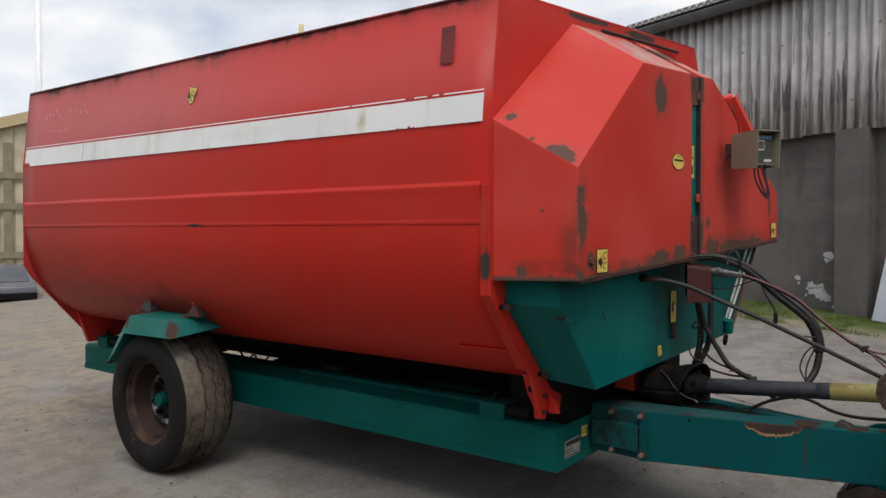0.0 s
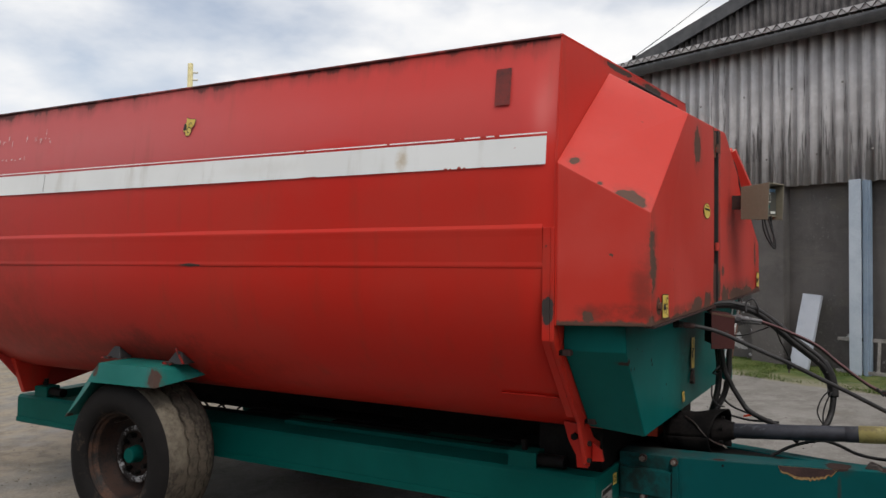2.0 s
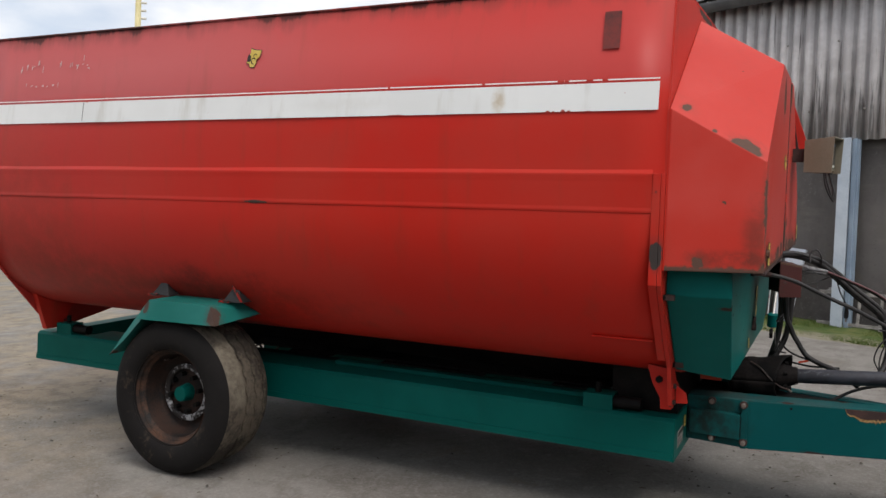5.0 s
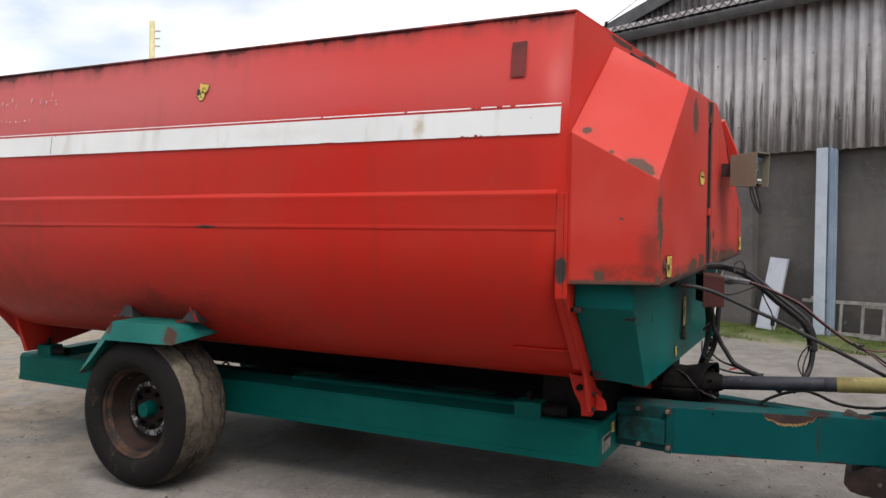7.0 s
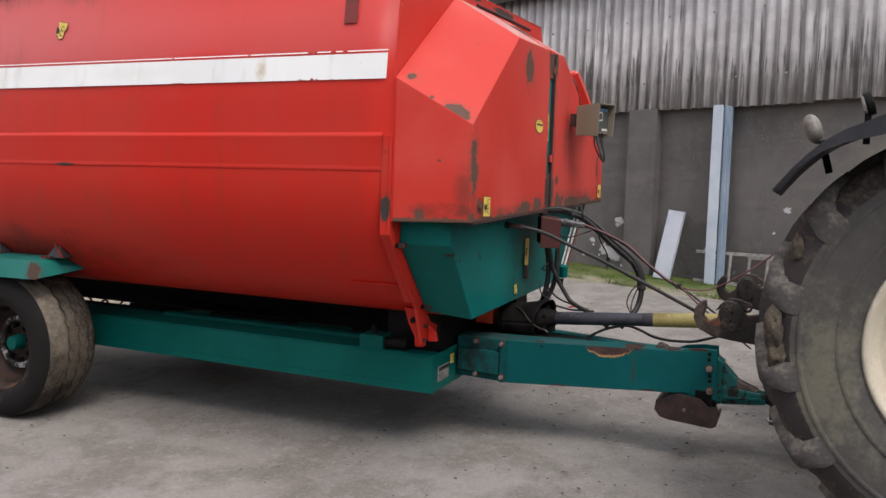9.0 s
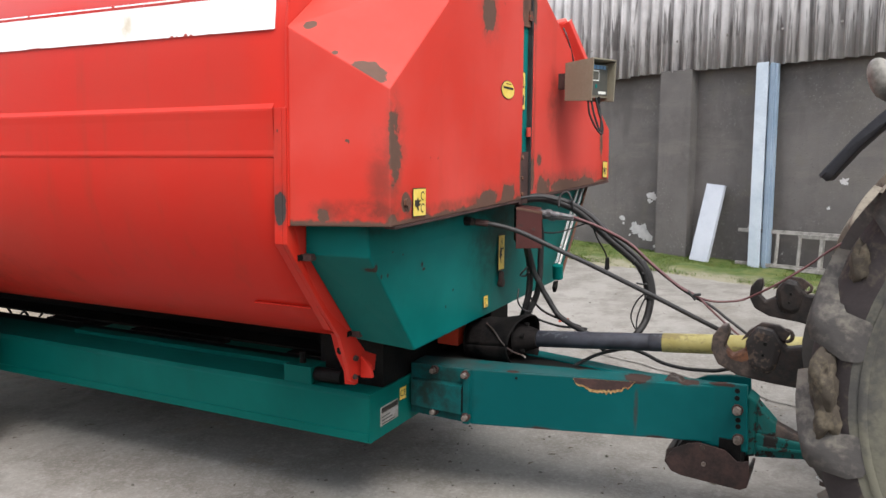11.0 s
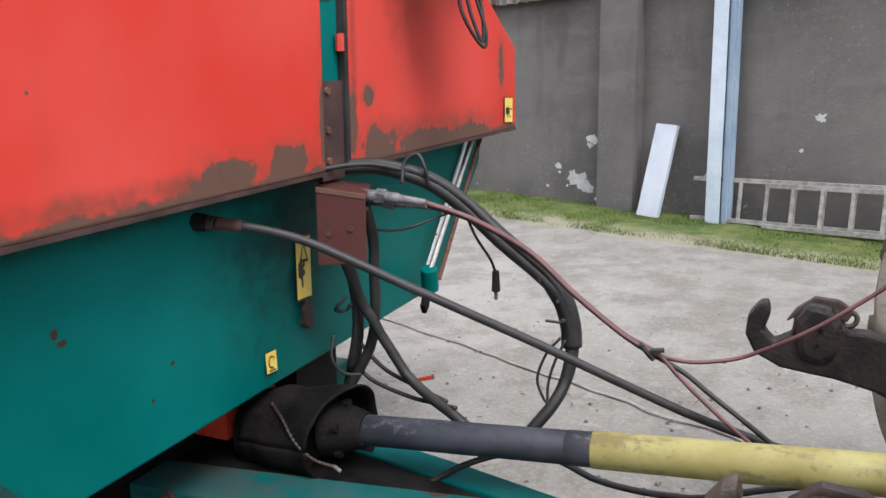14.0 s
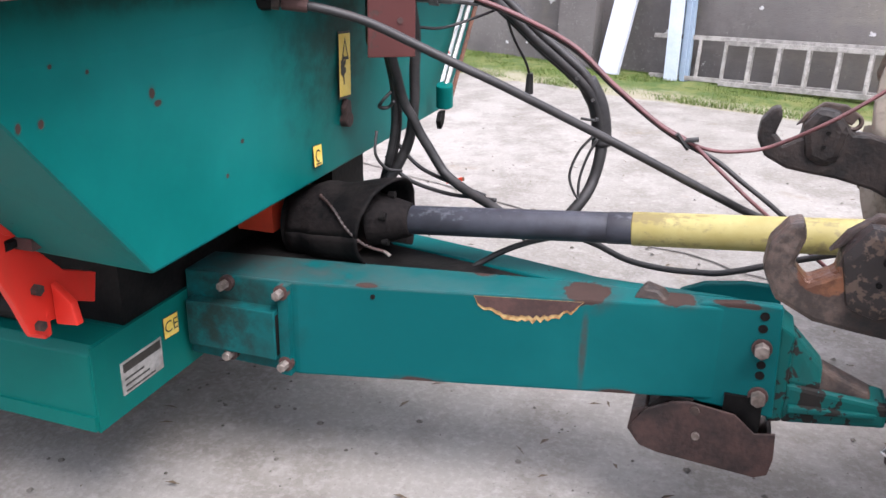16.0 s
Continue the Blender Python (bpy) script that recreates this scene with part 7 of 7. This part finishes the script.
def build_tractor_rear():
    part("rear_axle", rod((0.575, 3.40, 1.075), (0.575, 4.92, 1.075), 0.13, seg=20, bevel=0.01), m_black, tractor, "black greasy axle housing", smooth=False)
    body = part("gearbox", hull([(0.16, 3.90, 0.62), (0.16, 4.40, 0.62), (1.6, 4.45, 0.60), (1.6, 3.85, 0.60), (0.20, 3.92, 1.32), (0.20, 4.38, 1.32), (1.6, 4.42, 1.35), (1.6, 3.88, 1.35)],
                                [(0, 1, 2, 3), (4, 7, 6, 5), (0, 4, 5, 1), (1, 5, 6, 2), (2, 6, 7, 3), (3, 7, 4, 0)], 0.03), m_black, tractor)
    part("shaft_shield", prism([(3.98, 0.96), (4.0, 1.20), (4.07, 1.25), (4.23, 1.25), (4.30, 1.20), (4.32, 0.96), (4.29, 0.96), (4.27, 1.18), (4.22, 1.22), (4.08, 1.22), (4.03, 1.18), (4.01, 0.96)], 0, -0.06, 0.17, 0.004), m_black, body)
    part("stub_shaft", rod((-0.12, 4.15, 1.03), (0.18, 4.15, 1.03), 0.03, seg=12), m_hook, body)
    near = [(-0.648, 1.138), (-0.672, 1.130), (-0.700, 1.092), (-0.705, 1.038), (-0.678, 0.984), (-0.610, 0.950), (-0.540, 0.940), (-0.470, 0.932), (-0.371, 0.925), (-0.303, 0.908), (-0.200, 0.880), (0.05, 0.80), (0.30, 0.74), (0.32, 0.80), (0.10, 0.93),
            (-0.10, 1.01), (-0.231, 1.050), (-0.310, 1.076), (-0.390, 1.082), (-0.440, 1.070), (-0.462, 1.095), (-0.488, 1.128), (-0.540, 1.138), (-0.570, 1.110), (-0.582, 1.075), (-0.583, 1.050), (-0.628, 1.024), (-0.655, 1.054), (-0.640, 1.105)]
    def arm(y, dz, label):
        drop = lambda x: 0.24 * max(0.0, x + 0.44) if dz else 0.0  # the far arm hangs lower
        f = lambda pts: [(x, z + dz + (0.012 if dz else 0) - drop(x)) for x, z in pts]
        a = part("lift_arm", prism(f(near), 1, y - 0.032, y + 0.032, 0.010), m_arm if y < 4 else m_far_arm, tractor, label)
        part("cheek_plate", prism(f([(-0.585, 1.085), (-0.545, 1.145), (-0.485, 1.135), (-0.455, 1.08), (-0.47, 0.985), (-0.51, 0.965), (-0.565, 0.985)]), 1, y - 0.043, y + 0.043, 0.022), m_cheek if y < 4 else m_far_arm, a)
        part("latch", prism(f([(-0.60, 1.08), (-0.575, 1.12), (-0.53, 1.155), (-0.47, 1.150), (-0.43, 1.125), (-0.45, 1.09), (-0.50, 1.12), (-0.545, 1.115)]), 1, y - 0.014, y + 0.014, 0.005), m_hook, a)
        b = bmesh.new()
        ring = [(0.021 + 0.007 * math.cos(q), 0.009 * math.sin(q)) for q in [2 * math.pi * k / 8 for k in range(9)]]
        rows = [[b.verts.new((-0.445 + r * math.cos(t), y + dy, 1.112 + dz + r * math.sin(t))) for r, dy in ring] for t in [2 * math.pi * k / 20 for k in range(20)]]
        for i in range(20):
            for j in range(8):
                b.faces.new((rows[i][j], rows[i][j + 1], rows[(i + 1) % 20][j + 1], rows[(i + 1) % 20][j]))
        bmesh.ops.remove_doubles(b, verts=b.verts, dist=1e-5)
        part("latch_ring", b, m_hook, a, smooth=True)
        for p, r in (((-0.512, 1.082), 0.007), ((-0.518, 1.040), 0.0055)):
            part("hole", rod((p[0], y - 0.0475, p[1] + dz), (p[0], y - 0.042, p[1] + dz), r, seg=10), m_black, a)
        part("pivot_bolt", rod((-0.292, y - 0.055, 0.975 + dz - drop(-0.292)), (-0.292, y - 0.03, 0.975 + dz - drop(-0.292)), 0.026, seg=6, bevel=0.003), m_hook, a)
        part("pivot_washer", rod((-0.292, y - 0.042, 0.975 + dz - drop(-0.292)), (-0.292, y - 0.030, 0.975 + dz - drop(-0.292)), 0.038, seg=16), m_hook, a)
        return a
    arm(3.69, 0.0, "rusty lift arm with a hook end")
    arm(4.80, 0.035, "rusty lift arm with a hook end")
    # lift rods
    for y in (3.72, 4.78):
        r = part("lift_rod", rod((-0.27, y, 1.02), (0.02, y + 0.01, 1.33), 0.024, seg=12), m_hook, tractor, smooth=True)
        part("rod_sleeve", rod((-0.14, y + 0.004, 1.16), (0.03, y + 0.01, 1.345), 0.042, seg=14, bevel=0.005), m_black, r)
        part("lift_crank", box(0.0, 0.35, y - 0.03, y + 0.03, 1.33, 1.42, 0.012), m_black, r)
    # stay plates and stabiliser bar by the far wheel
    stay = part("link_plate", prism([(-0.16, 0.93), (-0.20, 1.03), (-0.04, 1.33), (0.10, 1.60), (0.45, 1.60), (0.45, 0.78), (0.02, 0.82)], 1, 4.60, 4.64, 0.008), m_black, tractor)
    part("stay_bar", rod((-0.24, 4.58, 1.03), (0.06, 4.58, 1.56), 0.018, seg=10), m_black, stay)
    # tow frame and pin
    frame_ = part("tow_frame", prism([(-0.34, 0.650), (-0.05, 0.665), (0.30, 0.69), (0.30, 0.50), (-0.05, 0.475), (-0.29, 0.463), (-0.29, 0.500), (-0.205, 0.515), (-0.205, 0.600), (-0.34, 0.598)], 1, 4.13, 4.27, 0.006), m_black, tractor, "black steel tow jaw")
    for x in (-0.19, -0.10):
        part("jaw_bolt", rod((x, 4.20, 0.648), (x, 4.20, 0.674), 0.020, seg=6), m_rust, frame_)
    pin = thing("tow_pin", pose(-0.303, 4.175, 0.0), "steel tow pin with a bright wire loop handle", "pin")
    part("shank", rod((0, 0, 0.40), (0, 0, 0.675), 0.021, seg=14, bevel=0.003), m_hook, pin)
    part("collar", rod((0, 0, 0.640), (0, 0, 0.672), 0.030, seg=14, bevel=0.004), m_hook, pin)
    part("wire_loop", hose([(-0.036, -0.024, 0.648), (-0.02, -0.029, 0.646), (0.02, -0.029, 0.646), (0.036, -0.024, 0.648), (0.040, 0.0, 0.656), (0.036, 0.022, 0.664), (0.0, 0.026, 0.666), (-0.034, 0.022, 0.664), (-0.040, 0.0, 0.656), (-0.036, -0.024, 0.648)], 0.0038, 8), m_wire, pin, smooth=True)
    part("clip", hose([(-0.032, -0.008, 0.432), (0.0, -0.026, 0.424), (0.032, -0.008, 0.432), (0.0, 0.024, 0.440), (-0.032, -0.008, 0.432)], 0.003, 6), m_wire, pin, smooth=True)
    # mudguard, lamp and mirror-like lamp arm above the near wheel
    edge = [(-0.330, 1.700), (-0.316, 1.718), (-0.255, 1.795), (-0.20, 1.852), (-0.150, 1.897), (-0.08, 1.942), (0.10, 2.020), (0.35, 2.085), (0.65, 2.08), (0.95, 1.98)]
    guard = part("mudguard", skin([[(x, y, z) for x, z in edge] for y in (2.87, 3.05, 3.25, 3.45)]), m_navy, tractor, "dark navy mudguard with a curled edge", smooth=True)
    thicken(guard, 0.026)
    part("guard_lip", skin([[(x + 0.004, 2.868, z - h * min(1.0, max(0.10, (x + 0.33) / 0.42))) for x, z in edge] for h in (-0.002, 0.04, 0.085)]), m_navy, guard, smooth=True)
    shell = bmesh.new()
    bmesh.ops.create_uvsphere(shell, u_segments=18, v_segments=12, radius=1.0)
    for v in shell.verts:
        v.co = Vector((v.co.x * 0.040 * (1 + 0.12 * v.co.z), v.co.y * 0.045, v.co.z * 0.078 + (0.01 if v.co.z < -0.6 else 0.0)))
    bmesh.ops.transform(shell, matrix=pose(-0.188, 3.46, 1.995, 0, -20, 0), verts=shell.verts)
    lamp = part("work_lamp", shell, m_lamp, tractor, "dusty grey rounded work lamp", smooth=True)
    part("lamp_bracket", prism([(-0.165, 1.94), (-0.135, 1.95), (-0.095, 1.80), (-0.125, 1.79)], 1, 3.415, 3.445, 0.004), m_black, lamp)
    bulb = part("side_lamp", rod((0.0, 3.05, 2.06), (0.03, 3.05, 2.07), 0.05, seg=16, bevel=0.01), m_black, tractor)
    part("lens", rod((-0.006, 3.05, 2.058), (0.0, 3.05, 2.06), 0.04, seg=16), m_alu, bulb)
    part("bracket", box(0.0, 0.025, 3.04, 3.06, 1.90, 2.05, 0.003), m_black, bulb)


build_tractor_rear()

# ---- the far end of the yard ----
def build_barn():
    c = Vector((-30.5, 17.5, 0))
    f = Vector((0.87, -0.49, 0)).normalized()
    u = Vector((-f.y, f.x, 0))
    z0 = ground_z(c.x, c.y) - 0.2
    m = Matrix(((u.x, -f.x, 0, c.x), (u.y, -f.y, 0, c.y), (0, 0, 1, z0), (0, 0, 0, 1)))
    barn = thing("barn", m, "pale boarded barn gable with grey timber frame", "barn")
    part("wall", prism([(-6.0, 0), (6.0, 0), (6.0, 6.0), (0.0, 7.7), (-6.0, 6.0)], 1, 0.0, 9.0, 0.0), m_barn, barn)
    for s in (-1, 1):
        part("roof", hull([(s * 6.3, -0.35, 5.88), (0, -0.35, 7.67), (0, 9.3, 7.67), (s * 6.3, 9.3, 5.88), (s * 6.3, -0.35, 6.30), (0, -0.35, 8.10), (0, 9.3, 8.10), (s * 6.3, 9.3, 6.30)],
                          [(0, 1, 2, 3), (4, 7, 6, 5), (0, 4, 5, 1), (1, 5, 6, 2), (2, 6, 7, 3), (3, 7, 4, 0)], 0.0), m_barn_roof, barn)
    for k in range(25):
        x = -5.9 + 0.49 * k
        top = 6.0 + 1.70 * (1 - abs(x) / 6.0)
        part("board", box(x - 0.22, x + 0.22, -0.05 - 0.01 * (k % 2), 0.0, 0.3, top - 0.1, 0.01), m_barn, barn)
    for x in (-4.9, -2.6, 0.0, 2.6, 4.9):
        part("post", box(x - 0.16, x + 0.16, -0.16, -0.07, 0.0, 5.7, 0.01), m_barn_frame, barn)
    for z in (1.2, 3.1, 4.3):
        part("rail", box(-6.0, 6.0, -0.20, -0.17, z, z + 0.25, 0.01), m_barn_frame, barn)


build_barn()


def build_car():
    """A low car parked tail on to the yard, with a large sloping rear window."""
    c = Vector((-27.3, 10.9, 0))
    car = thing("parked_car", pose(c.x, c.y, ground_z(c.x, c.y) + 0.005, 0, 0, -23), "low dark grey parked car with a sloping rear window", "car")

    def half(z):
        return 0.86 if z < 0.5 else 0.86 - 0.42 * (z - 0.5)

    out = [(-2.1, 0.16), (-2.12, 0.58), (-1.3, 0.72), (-0.6, 1.05), (-0.1, 1.10), (0.75, 1.08), (1.85, 0.56), (2.08, 0.50), (2.12, 0.30), (2.06, 0.10)]
    n = len(out)
    pts = [(x, -half(z), z) for x, z in out] + [(x, half(z), z) for x, z in out]
    body = part("body", hull(pts, [tuple(range(n)), tuple(range(2 * n - 1, n - 1, -1))] + [(k, (k + 1) % n, n + (k + 1) % n, n + k) for k in range(n)], 0.05), m_car, car, smooth=True)
    body.data.set_sharp_from_angle(angle=radians(50))

    def pane(name, p, q, w0, w1, parent):
        """A rounded pane lying on the slope from p to q, w0 and w1 half wide at its ends."""
        a, b = Vector((p[0], 0, p[1])), Vector((q[0], 0, q[1]))
        up = (b - a).cross(Vector((0, 1, 0))).normalized()
        up = up if up.z > 0 else -up
        ring = []
        for cx, cy, a0 in ((0.85, 0.85, 0), (-0.85, 0.85, 90), (-0.85, -0.85, 180), (0.85, -0.85, 270)):
            for k in range(5):
                g = radians(a0 + 22.5 * k)
                u, v = cx + 0.15 * math.cos(g), cy + 0.15 * math.sin(g)
                f = (v + 1) / 2
                ring.append(a.lerp(b, f) + Vector((0, u * (w0 + (w1 - w0) * f), 0)))
        m = len(ring)
        both = [tuple(r + up * 0.002) for r in ring] + [tuple(r + up * 0.016) for r in ring]
        part(name, hull(both, [tuple(range(m)), tuple(range(2 * m - 1, m - 1, -1))] + [(k, (k + 1) % m, m + (k + 1) % m, m + k) for k in range(m)], 0.0), m_glass, parent)

    pane("rear_window", (1.72, 0.622), (0.84, 1.038), 0.66, 0.50, car)
    pane("windscreen", (-1.22, 0.758), (-0.66, 1.022), 0.66, 0.50, car)
    part("bumper", box(2.06, 2.16, -0.84, 0.84, 0.12, 0.30, 0.03), m_black, car)
    for s in (-1, 1):
        for x in (-1.35, 1.25):
            part("wheel", lathe([(0.02, -0.08), (0.24, -0.09), (0.28, -0.06), (0.28, 0.06), (0.24, 0.09), (0.02, 0.08)], (x, s * 0.74, 0.28), 24), m_black, car, smooth=True)


build_car()


def build_poles():
    p = thing("telegraph_pole", pose(-38.8, 33.1, 0), "pale yellow telegraph pole with insulator pegs", "pole")
    z0 = ground_z(-38.8, 33.1)
    part("shaft", rod((0, 0, z0 - 0.3), (0, 0, 14.62), 0.24, 0.16, 14), plain("pale_pole_timber", (0.50, 0.44, 0.22), (0.60, 0.53, 0.30), 3), p, smooth=True)
    for k in range(3):
        part("insulator", rod((0.12, 0.10, 14.08 - 0.45 * k), (0.37, 0.27, 14.08 - 0.45 * k), 0.07, seg=10), m_pale, p)
    w = thing("white_pole", pose(-29.77, 13.065, 0), "tall white painted pole", "pole")
    z0 = ground_z(-29.77, 13.065)
    part("shaft", rod((0, 0, z0 - 0.3), (0, 0, 11.8), 0.117, 0.104, 14), plain("white_pole_paint", (0.80, 0.81, 0.82), (0.86, 0.87, 0.88), 4, 0.4, 0.05), w, smooth=True)


build_poles()


def build_wire():
    """A twin overhead cable that leaves the tall gable from a small bracket."""
    low = SHED @ Vector((-8.1, 5.90, 7.50))
    step = Vector((-0.06, 1.80, 0.83))
    w = thing("overhead_cable", pose(0, 0, 0), "thin black overhead cable leaving the shed gable", "cable")
    part("bracket", box(low.x - 0.03, low.x + 0.05, low.y - 0.03, low.y + 0.03, low.z - 0.08, low.z + 0.05, 0.004), m_black, w)
    for off in (0.0, 0.05):
        p = [low, low + step * 2 - Vector((0, 0, 0.02)), low + step * 5, low + step * 12]
        part("strand", hose([q + Vector((off * 0.6, 0, off * 0.6)) for q in p], 0.007, 6), m_black, w, smooth=True)


build_wire()


def build_litter():
    """Bits of straw, dung and leaf, and small stones, strewn over the yard."""
    rng = random.Random(11)
    b = bmesh.new()
    for k in range(500):
        x, y = rng.uniform(-9, 0.6), rng.uniform(1.2, 9.5)
        if k % 2:
            x, y = rng.uniform(-8.5, -4.5), rng.uniform(0.5, 4.0)
        if k % 5 == 0:
            x, y = rng.uniform(-2.6, 0.4), rng.uniform(3.3, 6.5)
        z = ground_z(x, y) + 0.014
        a, l, w = rng.uniform(0, 6.28), rng.uniform(0.006, 0.032), rng.uniform(0.002, 0.008)
        dx, dy = math.cos(a), math.sin(a)
        vs = [b.verts.new((x + dx * l * p - dy * w * q, y + dy * l * p + dx * w * q, z + h)) for p, q, h in ((-1, 0, 0), (-0.2, 1, 0.004), (1, 0.2, 0.0), (0.1, -1, 0.003))]
        b.faces.new(vs)
    tagged(mesh_object("litter", b, m_leaf), "bits of straw, dung and leaf scattered on the yard", "litter", kind="stuff")
    verts, faces = [], []
    shape = [(1, 0, 0), (0.3, 0.9, 0), (-0.8, 0.6, 0), (-0.9, -0.5, 0), (0.2, -1, 0), (0.35, 0.1, 0.7), (-0.35, -0.1, 0.6)]
    tris = [(0, 1, 5), (1, 6, 5), (1, 2, 6), (2, 3, 6), (3, 4, 6), (4, 5, 6), (4, 0, 5)]
    for k in range(900):
        x, y = rng.uniform(-2.8, 0.4), rng.uniform(3.2, 7.5)
        if k % 3 == 0:
            x, y = rng.uniform(-9.0, -2.0), rng.uniform(1.0, 8.5)
        z = ground_z(x, y) + 0.006
        r, a = 0.003 + 0.010 * rng.random() ** 3, rng.uniform(0, 6.28)
        i = len(verts)
        verts += [(x + r * (p * math.cos(a) - q * math.sin(a)), y + r * (p * math.sin(a) + q * math.cos(a)), z + r * h) for p, q, h in shape]
        faces += [(i + u, i + v, i + w) for u, v, w in tris]
    me = bpy.data.meshes.new("grit")
    me.from_pydata(verts, [], faces)
    me.materials.append(m_grit)
    tagged(new("grit", me), "small stones and grit lying on the concrete", "grit", kind="stuff")


build_litter()
